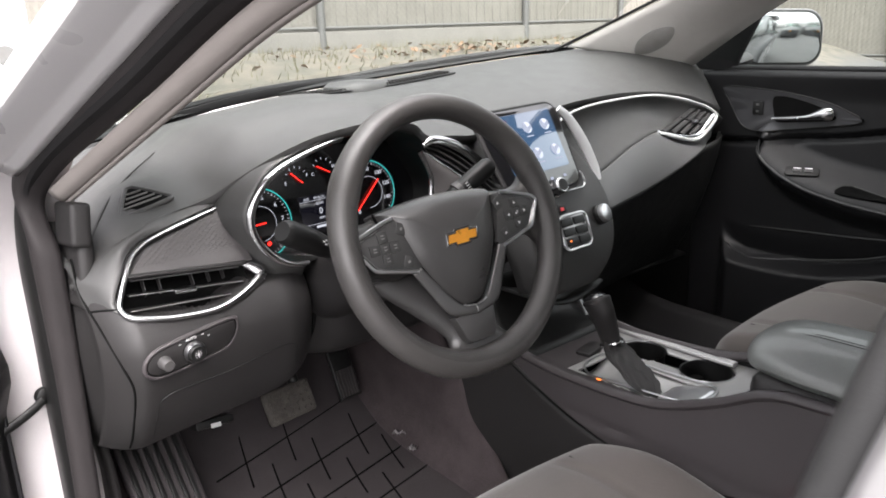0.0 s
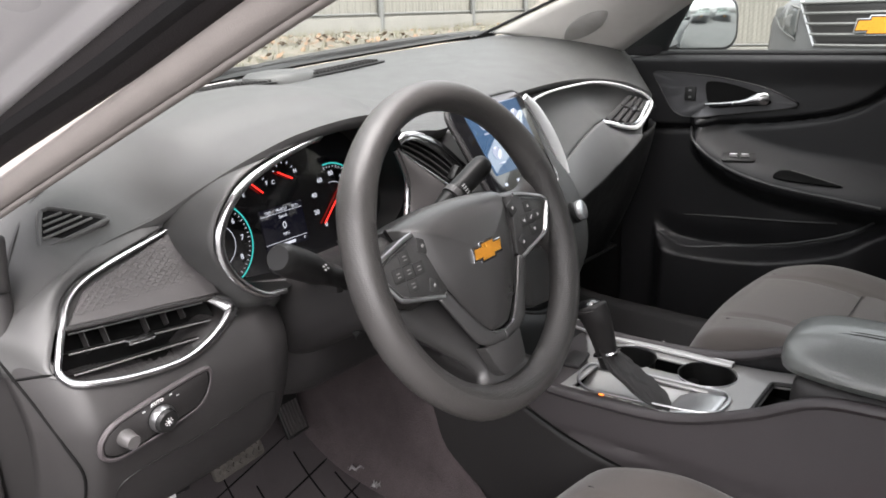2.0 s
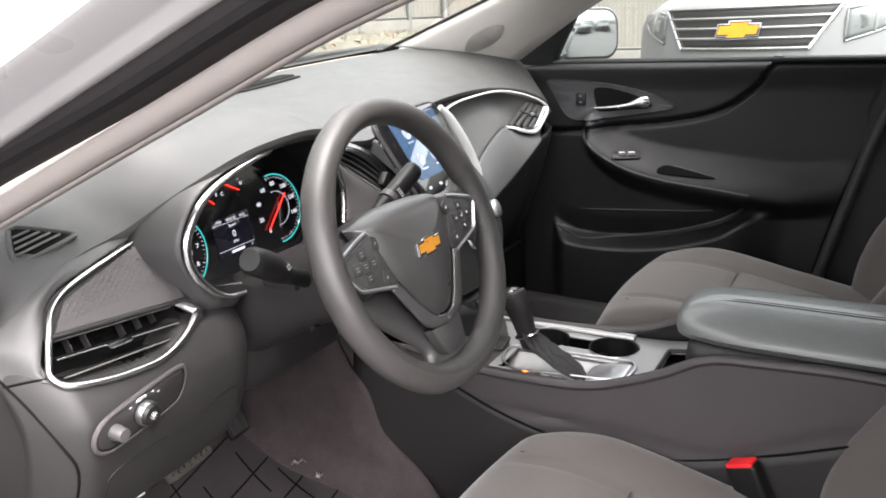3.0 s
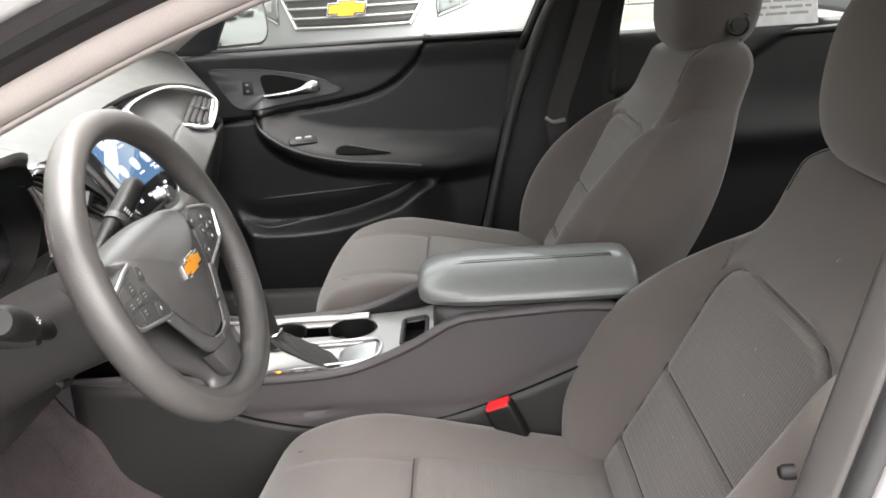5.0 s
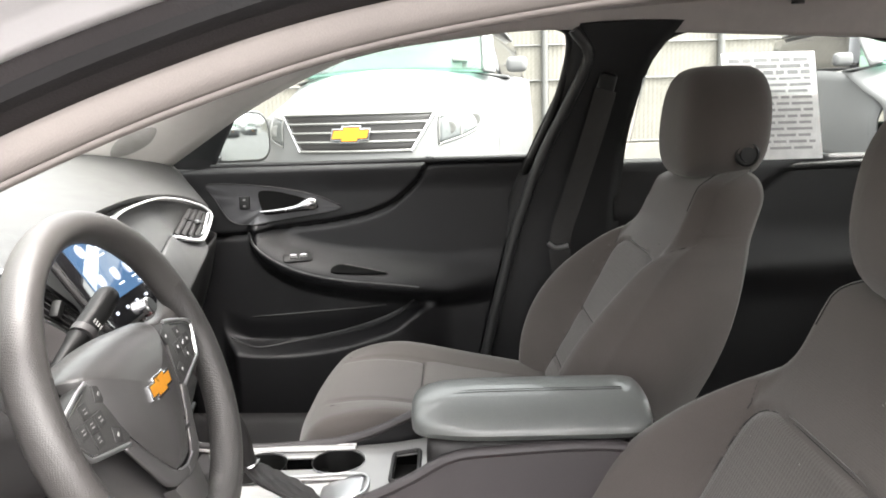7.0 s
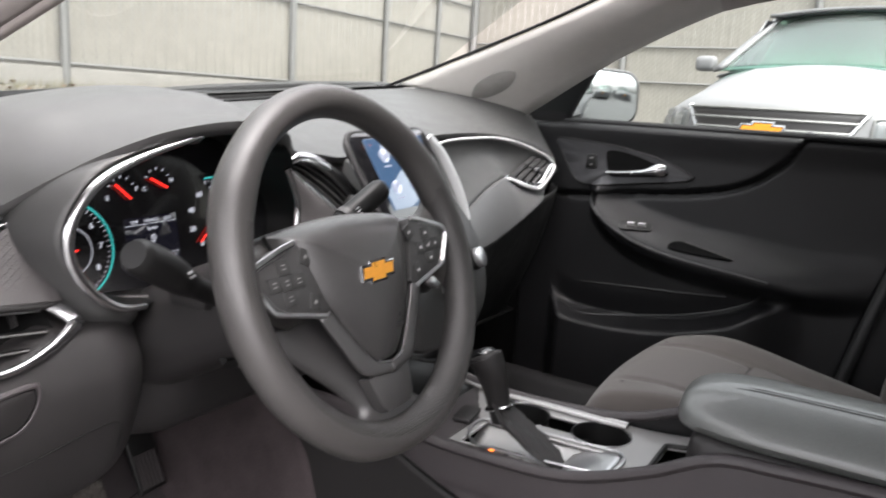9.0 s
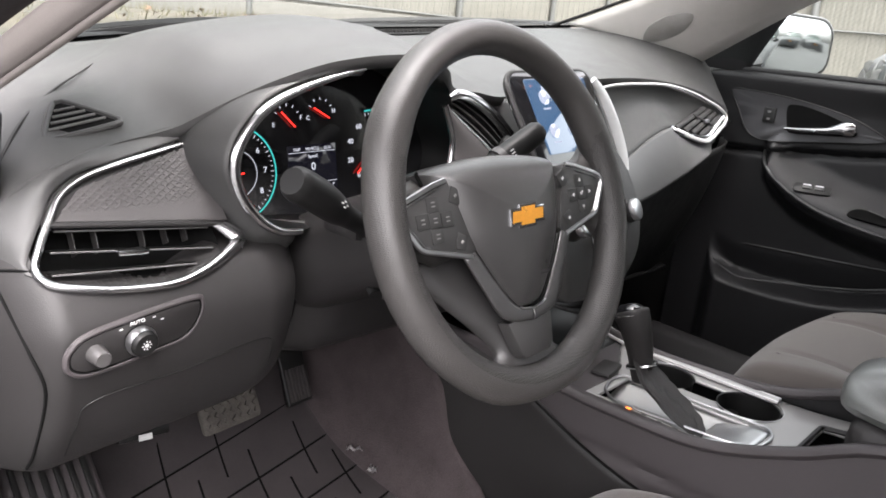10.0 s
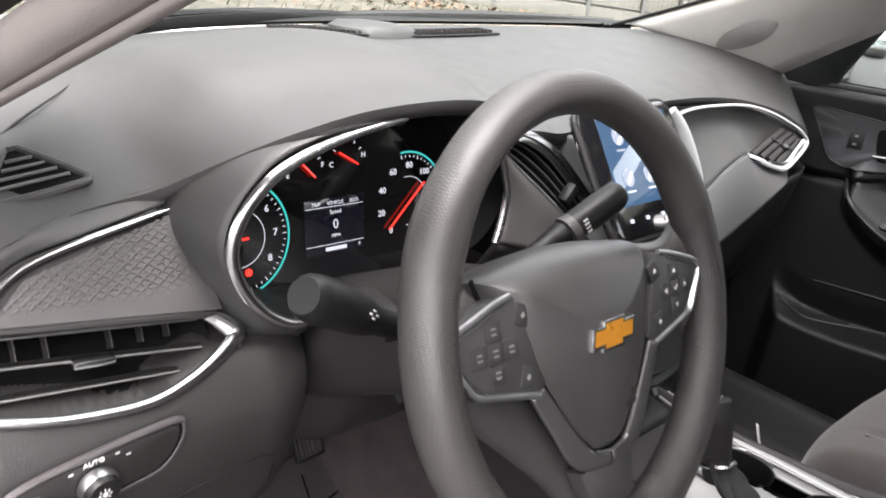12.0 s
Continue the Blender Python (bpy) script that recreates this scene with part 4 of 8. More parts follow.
def pad(u, v):
    x = -0.712 + 1.40 * u
    y0, z0, y1, z1 = lip_y(x), lip_z(x), pad_back(x), pad_level(x) + 0.008
    y1 = max(y1, y0 + 0.02)
    if v < 0.08:
        a = v / 0.08 * math.pi / 2
        return (x, y0 + 0.012 * (1 - math.sin(a)) , z0 - 0.014 * math.cos(a))
    s = (v - 0.08) / 0.92
    rise = 1 - (1 - s) ** (1.05 + 1.15 * smoothstep(x, -0.58, -0.42))
    hump = 0.02 * bell(x, -0.37, 0.17) * math.sin(math.pi * min(s * 1.5, 1)) + 0.012 * math.sin(math.pi * s) * smoothstep(x, -0.60, -0.45)
    hump += 0.008 * bell(x, -0.605, 0.045) * bell(y0 + (y1 - y0) * s, 0.357, 0.040)
    hump += 0.0105 * smoothstep(x, -0.520, -0.492) * (1 - smoothstep(x, -0.22, -0.08)) * smoothstep(s, 0.10 - 0.10 * smoothstep(x, -0.5, -0.2), 0.24 - 0.14 * smoothstep(x, -0.5, -0.2)) * (1 - smoothstep(s, 0.55, 0.95))
    fall = 0.0
    if x < -0.60:
        fall = 0.30 * (-0.60 - x) * math.sin(math.pi * min(1, s * 1.2)) * 0.35
    return (x, y0 + (y1 - y0) * s, z0 + (z1 - z0) * rise + hump - fall)


def on_pad(x, y):
    s = (y - lip_y(x)) / (pad_back(x) - lip_y(x))
    return Vector(pad((x + 0.712) / 1.40, 0.08 + 0.92 * s))


def build_dash():
    d = empty("dashboard", "dark grey soft-touch dashboard with chrome-edged vents", "dashboard", (0, 0.3, 0.6))
    surf("upper_pad", pad, 140, 50, M_DASH, d, "soft grained upper dashboard pad", thick=0.008)

    # left fascia with a deep vent opening
    def front_y(x, z):
        y = along(z, (0.585, 0.33), (0.615, 0.262), (0.66, 0.215), (0.72, 0.186), (0.77, 0.178), (0.80, 0.190), (0.83, 0.215), (0.87, 0.245), (0.905, 0.268))
        e = max(0, -0.672 - x) / 0.04
        f = max(0, x + 0.50) / 0.05
        return y + 0.05 * e * e + 0.03 * f * f
    def fascia(u, v):
        x = -0.712 + 0.262 * u
        top = min(lip_z(x) - 0.012, 0.93)
        bot = along(x, (-0.71, 0.630), (-0.62, 0.648), (-0.54, 0.658), (-0.50, 0.668), (-0.45, 0.700))
        z = bot + (top - bot) * v
        y = front_y(x, z)
        floor_z = along(x, (-0.686, 0.819), (-0.676, 0.812), (-0.654, 0.808), (-0.626, 0.804), (-0.585, 0.8025), (-0.556, 0.809), (-0.530, 0.818))
        inside = smoothstep(x, -0.684, -0.676) * (1 - smoothstep(x, -0.538, -0.524)) * smoothstep(z, floor_z, floor_z + 0.004) * (1 - smoothstep(z, 0.842, 0.848))
        behind = 0.08 * smoothstep(x, -0.545, -0.522) * smoothstep(z, 0.812, 0.832)
        return (x, y + 0.07 * inside + behind, z)
    surf("left_fascia", fascia, 80, 130, M_DARK, d, "dark plastic lower dashboard beside the wheel", thick=0.004)
    # quilted insert above the vent
    def F(x, z, k=0.0):
        return (x, front_y(x, z) - k, z)
    def ins(u, v):
        xb, xt = -0.664 + 0.142 * u, -0.640 + 0.112 * u
        z0, z1 = 0.8515 - 0.0125 * u, 0.872 + 0.029 * u
        x, z = xb + (xt - xb) * v, z0 + (z1 - z0) * v
        ridge = max(0, 1 - min(abs(math.sin((x + z * 1.7) * 370)), abs(math.sin((x - z * 1.7) * 370))) / 0.34)
        return F(x, z, 0.005 + 0.0008 * ridge * smoothstep(v, 0.14, 0.38) * (1 - smoothstep(u, 0.93, 0.97)))
    surf("quilted_insert", ins, 300, 110, M_INSERT, d, "quilted vinyl insert above the air vent", thick=0.002)
    rod("insert_lip", spline([F(-0.668, 0.8500, 0.0045), F(-0.63, 0.8470, 0.006), F(-0.58, 0.8425, 0.006), F(-0.526, 0.8370, 0.0045)], 8), 0.0026, M_DARK, d, n=8)
    # chrome surround of the vent, open at its upper end
    ch = [(-0.531, 0.903), (-0.570, 0.8945), (-0.605, 0.887), (-0.635, 0.879), (-0.655, 0.868), (-0.668, 0.852), (-0.680, 0.834), (-0.6855, 0.821), (-0.679, 0.8125), (-0.654, 0.8065), (-0.626, 0.8022), (-0.587, 0.8005), (-0.556, 0.8065), (-0.528, 0.8165), (-0.5165, 0.8235), (-0.524, 0.832), (-0.536, 0.8385)]
    path = spline([F(x, z, 0.004) for x, z in ch], 8)
    rod("vent_chrome", path, lambda f: along(f, (0, 0.0016), (0.1, 0.0028), (0.35, 0.0032), (0.6, 0.0034), (0.75, 0.0042), (0.86, 0.0066), (0.93, 0.0062), (1, 0.0030)), M_CHROME, d, "bright chrome vent surround", ry=lambda f: along(f, (0, 0.003), (0.8, 0.004), (0.9, 0.003), (1, 0.002)), up=(0, -1, 0.2), n=14)
    # the pad's skin turning down over the corner to the chrome
    la = spline([(x, lip_y(x) + 0.004, lip_z(x) + 0.001) for x in (-0.545, -0.575, -0.60, -0.63, -0.66, -0.685, -0.70, -0.712)] + [F(-0.712, 0.8165, 0.002)], 6)
    lb = spline([F(x, z, 0.002) for x, z in ((-0.532, 0.906), (-0.572, 0.8975), (-0.605, 0.890), (-0.637, 0.882), (-0.659, 0.869), (-0.672, 0.853), (-0.684, 0.835), (-0.689, 0.824), (-0.688, 0.8165))], 6)
    surf("corner_skin", lambda u, v: la[round(u * 48)].lerp(lb[round(u * 48)], v) + Vector((-0.25, -0.75, 0.45)) * (0.006 * math.sin(math.pi * v) * smoothstep(u, 0.05, 0.5) * (1 - smoothstep(u, 0.75, 1.0))), 48, 8, M_DASH, d, "soft skin wrapping the dashboard's outer corner", thick=0.002)
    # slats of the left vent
    # sheet coloured near black for the shade inside the vent
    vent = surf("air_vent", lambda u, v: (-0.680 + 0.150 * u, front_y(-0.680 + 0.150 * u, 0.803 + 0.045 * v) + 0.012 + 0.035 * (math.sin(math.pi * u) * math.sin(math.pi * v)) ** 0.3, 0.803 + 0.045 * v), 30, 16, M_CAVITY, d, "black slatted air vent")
    def slat_at(za, zb, x, k):
        z = za + (zb - za) * (x + 0.674) / 0.129
        return (x, front_y(x, z) + k, z)
    for za, zb, x0, x1 in ((0.8445, 0.8340, -0.664, -0.538), (0.8305, 0.8190, -0.671, -0.540), (0.8160, 0.8085, -0.675, -0.560)):
        rod("vent_slat", [slat_at(za, zb, x0 + (x1 - x0) * i / 8, 0.009) for i in range(9)], 0.0060, M_BLACK, vent, ry=0.0007, n=8, up=(0, 0.35, 1))
        rod("vent_slat", [slat_at(za, zb, x0 + (x1 - x0) * i / 8, 0.0035) for i in range(9)], 0.0008, M_SLATEDGE, vent, "pale rounded slat edge", n=6)
    for x in (-0.650, -0.632, -0.594, -0.574, -0.556):
        rod("vent_vane", [(x, front_y(x, 0.826) + 0.016, 0.822), (x, front_y(x, 0.838) + 0.016, 0.840)], 0.0008, M_DARK, vent, ry=0.006, n=6, up=(0, -1, 0))
    tab = slat_at(0.8305, 0.8190, -0.611, 0.001)
    block("vent_tab", (0.026, 0.010, 0.0050), Matrix.Translation(tab) @ pose(0, 0, 0, 0, 4, 0), M_CHROME, vent, "chrome vent thumb tab", bevel=0.002)

    # triangular side-window vent on the pad
    o = axes((-0.6075, 0.322, 0.9160), (0.0606, -0.0229, 0.0110), (0.0333, 0.0185, 0.0185))
    tri = spline([(-0.0265, -0.0235, 0), (-0.021, -0.0285, 0), (0.027, -0.0180, 0), (0.033, -0.0135, 0), (0.029, -0.0075, 0), (-0.004, 0.0215, 0), (-0.012, 0.0235, 0), (-0.017, 0.0190, 0)], 4, True)
    # flat plate, its near black painting the shade between the slats
    tv = plate("demist_vent", [(p.x, p.y) for p in tri], 0.0015, o, M_CAVITY, d, "black triangular demister vent", bevel=0.0005)
    rod("vent_rim", [o @ Vector((p.x * 1.03, p.y * 1.04, 0.0008)) for p in tri], 0.0030, M_DASH, tv, closed=True, n=8, up=(0, -0.4, 0.9))
    for k in range(4):
        f = 0.14 + 0.205 * k
        a, b = Vector((-0.0235, -0.0235, 0.0026)).lerp(Vector((-0.0135, 0.021, 0.0026)), f), Vector((0.0285, -0.0135, 0.0026)).lerp(Vector((-0.008, 0.021, 0.0026)), f)
        rod("vent_slat", [o @ a, o @ b], 0.0013, M_SLATEDGE, tv, n=6)
    crease = [on_pad(x, y) + Vector((0, 0, 0.0002)) for x, y in ((-0.69, 0.285), (-0.65, 0.335), (-0.60, 0.395), (-0.54, 0.450), (-0.47, 0.505))]
    rod("pad_seam", spline(crease, 6), lambda f: 0.0024 * (1 - f) + 0.0002, M_DARK, d, n=6)

    # headlamp switch plate with two knobs
    c = Vector((-0.624, 0.0, 0.7665))
    c.y = front_y(-0.624, 0.766) - 0.001
    m = axes(c, (1, 0.05, 0.09), (0, -0.10, 1)) @ Matrix.Diagonal((1.04, 1.04, 1, 1))
    outline = spline([(-0.050, -0.009, 0), (-0.040, -0.0145, 0), (-0.020, -0.0155, 0), (0.020, -0.0140, 0), (0.038, -0.0115, 0), (0.049, -0.001, 0), (0.052, 0.011, 0), (0.045, 0.0155, 0), (0.010, 0.0155, 0), (-0.034, 0.0125, 0), (-0.048, 0.006, 0), (-0.052, -0.002, 0)], 5, True)
    sw = plate("light_switch_plate", [(p.x, p.y) for p in outline], 0.003, m, M_DARK, d, "dark oval headlamp switch plate", bevel=0.001)
    rod("plate_rim", [m @ Vector((p.x * 1.02, p.y * 1.06, 0.002)) for p in outline], 0.0011, M_CAVITY, sw, "dark gap round the plate", closed=True, n=6, up=(0, -1, 0.1))
    rod("plate_rim", [m @ Vector((p.x * 1.055, p.y * 1.17, 0.001)) for p in outline], 0.0026, M_CONSOLE, sw, "raised rim round the switch plate", closed=True, n=8, up=(0, -1, 0.1))
    for x, r, mt, lb in ((-0.034, 0.0068, M_GREYKNOB, "grey dimmer knob"), (-0.001, 0.0105, M_BLACK, "black rotary headlamp knob with a chrome ring")):
        mm = m @ Matrix.Translation((x, -0.001, 0.002))
        kn = lathe("knob", [(r * 1.08, 0), (r * 1.08, 0.004), (r, 0.006), (r * 0.95, 0.0125), (r * 0.84, 0.014), (0.001, 0.014)], mm, mt, sw, lb)
        if mt is M_BLACK:
            lathe("knob_ring", [(r * 1.10, 0.003), (r * 1.14, 0.006), (r * 1.02, 0.010)], mm, M_SATIN, kn, caps=False)
            for q in range(8):
                a = q * math.pi / 4
                block("sun_mark", (0.0014, 0.0005, 0.0004), mm @ Matrix.Translation((0.0032 * math.cos(a), 0.0032 * math.sin(a), 0.0142)) @ pose(0, 0, 0, 0, 0, math.degrees(a)), M_PRINT, kn, bevel=0)
            lathe("sun_mark", [(0.0015, 0.0141), (0.0015, 0.0144), (0.0001, 0.0145)], mm, M_PRINT, kn, n=12)
    lettering("switch_word", "AUTO", 0.0044, m @ Matrix.Translation((-0.001, 0.0135, 0.0034)), M_PRINT, sw)
    for x, y in ((-0.014, 0.0115), (0.0125, 0.0135), (0.019, 0.0095)):
        block("switch_mark", (0.0026, 0.0011, 0.0003), m @ Matrix.Translation((x, y, 0.0034)), M_PRINT, sw, bevel=0)
    # knee drawer line, bonnet release
    line = spline([F(-0.668, 0.655, 0.001), F(-0.666, 0.690, 0.001), F(-0.655, 0.715, 0.001), F(-0.58, 0.722, 0.001), F(-0.50, 0.733, 0.001), F(-0.488, 0.70, 0.001)], 6)
    rod("panel_gap", line, 0.0006, M_BLACK, d, n=6)
    rod("panel_gap", spline([F(-0.708, 0.868, 0.001), F(-0.710, 0.832, 0.001), F(-0.705, 0.798, 0.001), F(-0.697, 0.762, 0.001), F(-0.689, 0.728, 0.001), F(-0.690, 0.665, 0.001), F(-0.690, 0.640, 0.001)], 6), 0.0014, M_CAVITY, d, n=6)
    rod("panel_gap", spline([F(-0.709, 0.815, 0.001), F(-0.697, 0.819, 0.001), F(-0.684, 0.820, 0.001)], 4), 0.0012, M_CAVITY, d, n=6)
    rl = block("bonnet_release", (0.055, 0.03, 0.012), Matrix.Translation((-0.5615, 0.312, 0.596)) @ pose(0, 0, 0, -20, 5, 0), M_BLACK, d, "black bonnet release lever", bevel=0.004)
    rod("release_stem", [(-0.5615, 0.318, 0.600), (-0.5615, 0.345, 0.655)], 0.010, M_BLACK, rl, n=8)
    block("release_mark", (0.014, 0.0008, 0.006), Matrix.Translation((-0.5615, 0.2955, 0.598)) @ pose(0, 0, 0, -20, 5, 0), M_PRINT, rl, bevel=0)

    # instrument binnacle
    outer = [(-0.40, 0.188, 0.978), (-0.455, 0.195, 0.961), (-0.497, 0.196, 0.942), (-0.520, 0.197, 0.918), (-0.529, 0.197, 0.892), (-0.522, 0.197, 0.866), (-0.503, 0.196, 0.842), (-0.482, 0.195, 0.829), (-0.458, 0.196, 0.826)]
    loop = spline(outer + [(-0.40, 0.225, 0.822), (-0.30, 0.24, 0.822), (-0.235, 0.24, 0.842), (-0.219, 0.232, 0.88), (-0.235, 0.218, 0.92), (-0.268, 0.200, 0.962), (-0.33, 0.184, 0.982)], 6, True)
    face = axes((-0.375, 0.277, 0.887), (1, 0, 0.03), (0, 0.16, 1))
    def inner_of(p):
        return Vector((-0.375 + (p.x + 0.375) * 0.97, 0.277 + (p.z - 0.887) * 0.16, 0.887 + (p.z - 0.89) * 0.97))
    bm = bmesh.new()
    ring_mesh(bm, [[p for p in loop], [p.lerp(inner_of(p), 0.5) + Vector((0, 0.004, 0)) for p in loop], [inner_of(p) for p in loop]], caps=False)
    part("binnacle", bm, M_BLACK, d, "black recess round the instruments")
    hoodline = spline([(p[0], p[1] - 0.004, p[2] + 0.001) for p in outer], 6)
    rod("binnacle_chrome", hoodline, lambda f: 0.0030 + 0.0020 * math.sin(math.pi * f), M_CHROME, d, "chrome crescent round the instruments", up=(0, -1, 0.2), ry=0.0035)
    # skin between the chrome crescent and the pad's brow
    A = spline([(p[0] - 0.002, p[1] + 0.004, p[2] + 0.002) for p in outer], 6)
    Bc = spline([(-0.40, 0.19, 0.973), (-0.455, 0.205, 0.968), (-0.497, 0.225, 0.955), (-0.53, 0.26, 0.925), (-0.545, 0.27, 0.892), (-0.54, 0.262, 0.866), (-0.525, 0.238, 0.840), (-0.50, 0.222, 0.812), (-0.458, 0.22, 0.800)], 6)
    surf("binnacle_skin", lambda u, v: A[round(u * (len(A) - 1))].lerp(Bc[round(u * (len(A) - 1))], v) + Vector((0, -0.008, 0.002)) * math.sin(math.pi * v), len(A) - 1, 6, M_DASH, d, thick=0.002)
    fc = plate("instrument_face", [((p.x + 0.375), (p.z - 0.887)) for p in [inner_of(q) for q in loop]][::-1], 0.002, face, M_GLOSS, d, "glossy black instrument face", bevel=0.0003)
    fz = 0.0027
    def at(x, z, k=0.0):
        return face @ Matrix.Translation((x + 0.365, (z - 0.8815) / 0.99, fz + k))
    def dial(cx, cz, r, a0, a1, arc_mat, needle, label, nums, tick=21):
        g = part("dial", sweep_bm([at(cx, cz) @ Vector((r * math.cos(radians(a0 + (a1 - a0) * i / 40)), r * math.sin(radians(a0 + (a1 - a0) * i / 40)), 0)) for i in range(41)], 0.0009, 0.0005, up=(0, -1, 0.16), n=6), arc_mat, fc, label)
        for i in range(tick):
            a = radians(a0 + (a1 - a0) * i / (tick - 1))
            ln = 0.0036 if i % 4 == 0 else 0.0020
            block("dial_tick", (ln, 0.0005, 0.0004), at(cx, cz) @ pose(0, 0, 0, 0, 0, math.degrees(a)) @ Matrix.Translation((r - 0.004, 0, 0)), E_WHITE, g, bevel=0)
        for txt, a in nums:
            lettering("dial_number", txt, 0.0082, at(cx + (r - 0.0125) * math.cos(radians(a)) , cz + (r - 0.0125) * math.sin(radians(a))), E_WHITE, g, 0.0002)
        rod("inner_arc", [at(cx, cz) @ Vector((r * 0.52 * math.cos(radians(a0 + (a1 - a0) * i / 30)), r * 0.5 * math.sin(radians(a0 + (a1 - a0) * i / 30)), 0)) for i in range(31)], 0.0003, E_WHITE, g, n=5, up=(0, -1, 0.16))
        n0, n1, na = needle
        rod("needle", [at(cx, cz, 0.003) @ Vector((n0 * math.cos(radians(na)), n0 * math.sin(radians(na)), 0)), at(cx, cz, 0.003) @ Vector((n1 * math.cos(radians(na)), n1 * math.sin(radians(na)), 0))], 0.0009, E_RED, g, "glowing red needle", n=6)
        return g
    dial(-0.470, 0.864, 0.0465, 82, -84, E_TEAL, (-0.012, 0.008, 2), "tachometer with a teal arc", [(str(k), 250 - 35.5 * k) for k in range(4, 9)], 25)
    dial(-0.294, 0.873, 0.045, 100, -95, E_TEAL, (-0.024, 0.034, 222), "speedometer with a teal arc", [(str(20 * k), 230 - 36 * k) for k in range(8)], 29)
    for cx, cz, na, words in ((-0.405, 0.912, 135, ("E", "F")), (-0.362, 0.917, 150, ("C", "H"))):
        g = rod("gauge_needle", [at(cx, cz, 0.003) @ Vector((q * math.cos(radians(na)), q * math.sin(radians(na)), 0)) for q in (-0.010, 0.012)], 0.0008, E_RED, fc, "glowing red gauge needle", n=6)
        for q in range(5):
            a = 150 - 30 * q
            block("gauge_tick", (0.0028, 0.0006, 0.0004), at(cx, cz) @ pose(0, 0, 0, 0, 0, a) @ Matrix.Translation((0.0155, 0, 0)), E_WHITE, g, bevel=0)
        lettering("gauge_letter", words[0], 0.0065, at(cx - 0.017, cz - 0.004), E_WHITE, g, 0.0002)
        lettering("gauge_letter", words[1], 0.0065, at(cx + 0.017, cz + 0.002), E_WHITE, g, 0.0002)
    ds = block("info_display", (0.062, 0.048, 0.001), at(-0.377, 0.862), E_NAVY, fc, "small navy information display", bevel=0.0002)
    for txt, sz, x, z in (("TRIP", 0.0046, -0.397, 0.8815), ("VEHICLE", 0.0046, -0.377, 0.8815), ("ECO", 0.0046, -0.357, 0.8815), ("Speed", 0.005, -0.377, 0.874), ("0", 0.012, -0.377, 0.863), ("MPH", 0.0045, -0.377, 0.8535), ("P", 0.0045, -0.352, 0.8425)):
        lettering("display_word", txt, sz, at(x, z, 0.0008), E_WHITE, ds, 0.0001)
    for z in (0.8785, 0.8465):
        block("display_rule", (0.060, 0.0005, 0.0004), at(-0.3775, z, 0.0006), E_WHITE, ds, bevel=0)
    block("odometer_bar", (0.022, 0.0032, 0.0004), at(-0.377, 0.8425, 0.0006), E_WHITE, ds, bevel=0)
    lathe("warning_lamp", [(0.003, 0), (0.003, 0.0008), (0.0001, 0.0008)], at(-0.462, 0.8365), E_RED, fc, "red warning light", n=12)

    # knee panel under the column
    def knee(u, v):
        x = -0.462 + 0.33 * u
        return (x, along(v, (0, 0.30), (0.25, 0.252), (1, 0.195)) + 0.055 * (1 - smoothstep(u, 0.0, 0.25)), along(v, (0, 0.664), (0.25, 0.674), (1, 0.826)))
    surf("knee_panel", knee, 20, 16, M_DARK, d, "dark plastic panel under the steering column", thick=0.006)
    rod("panel_gap", spline([(-0.452, 0.236, 0.815), (-0.436, 0.236, 0.780), (-0.431, 0.236, 0.745), (-0.437, 0.240, 0.712), (-0.455, 0.246, 0.690)], 6), 0.0038, M_CAVITY, d, n=6)
    surf("under_tray", lambda u, v: (-0.70 + 0.57 * u, 0.30 + 0.35 * v, 0.650 + 0.03 * smoothstep(u, 0.35, 0.55) + 0.05 * v), 14, 6, M_BLACK, d, thick=0.006)

    # defroster grille and light sensor on the pad
    gr = strip("defroster_grille", [on_pad(-0.24 + 0.1 * k, 0.600 - 0.015 * (k == 0)) + Vector((0, 0, 0.004)) for k in range(5)], [on_pad(-0.24 + 0.1 * k, 0.640) + Vector((0, 0, 0.004)) for k in range(5)], M_BLACK, "", parent=d, thick=0.003)
    for k in range(44):
        x = -0.235 + 0.0088 * k
        p = on_pad(x, 0.62)
        block("grille_fin", (0.0022, 0.034, 0.004), Matrix.Translation(p + Vector((0, 0, 0.006))), M_DARK, gr, bevel=0)
    sn = lathe("light_sensor", [(0.075, 0), (0.073, 0.010), (0.062, 0.017), (0.03, 0.020), (0.001, 0.0205)], Matrix.Translation(on_pad(-0.06, 0.64) - Vector((0, 0, 0.002))) @ Matrix.Diagonal((1, 0.62, 1, 1)), M_DASH, d, "round light sensor housing on the pad", n=32)

    # centre stack
    def stack_y(z):
        return along(z, (0.66, 0.125), (0.74, 0.118), (0.80, 0.133), (0.86, 0.165), (0.94, 0.225), (0.97, 0.25))
    def stack(u, v):
        z = 0.70 + 0.243 * v
        lft = along(z, (0.70, -0.10), (0.76, -0.122), (0.80, -0.128), (0.86, -0.118), (0.93, -0.120), (0.97, -0.128))
        rgt = along(z, (0.70, 0.055), (0.74, 0.092), (0.80, 0.113), (0.86, 0.108), (0.97, 0.05))
        w = (u - 0.5) * 2
        x = (lft + rgt) / 2 + w * (rgt - lft) / 2
        return (x, stack_y(z) + 0.08 * max(0, abs(w) - 0.8) ** 1.5 * 6 + 0.010 * w * w, z)
    surf("stack_body", stack, 40, 40, M_DASH, d, "dark grey centre stack", thick=0.006)
    surf("stack_underside", lambda u, v: (-0.10 + 0.15 * u, 0.125 + 0.2 * v, 0.70 - 0.02 * math.sin(3 * u) + 0.0 * v), 8, 6, M_BLACK, d, thick=0.005)
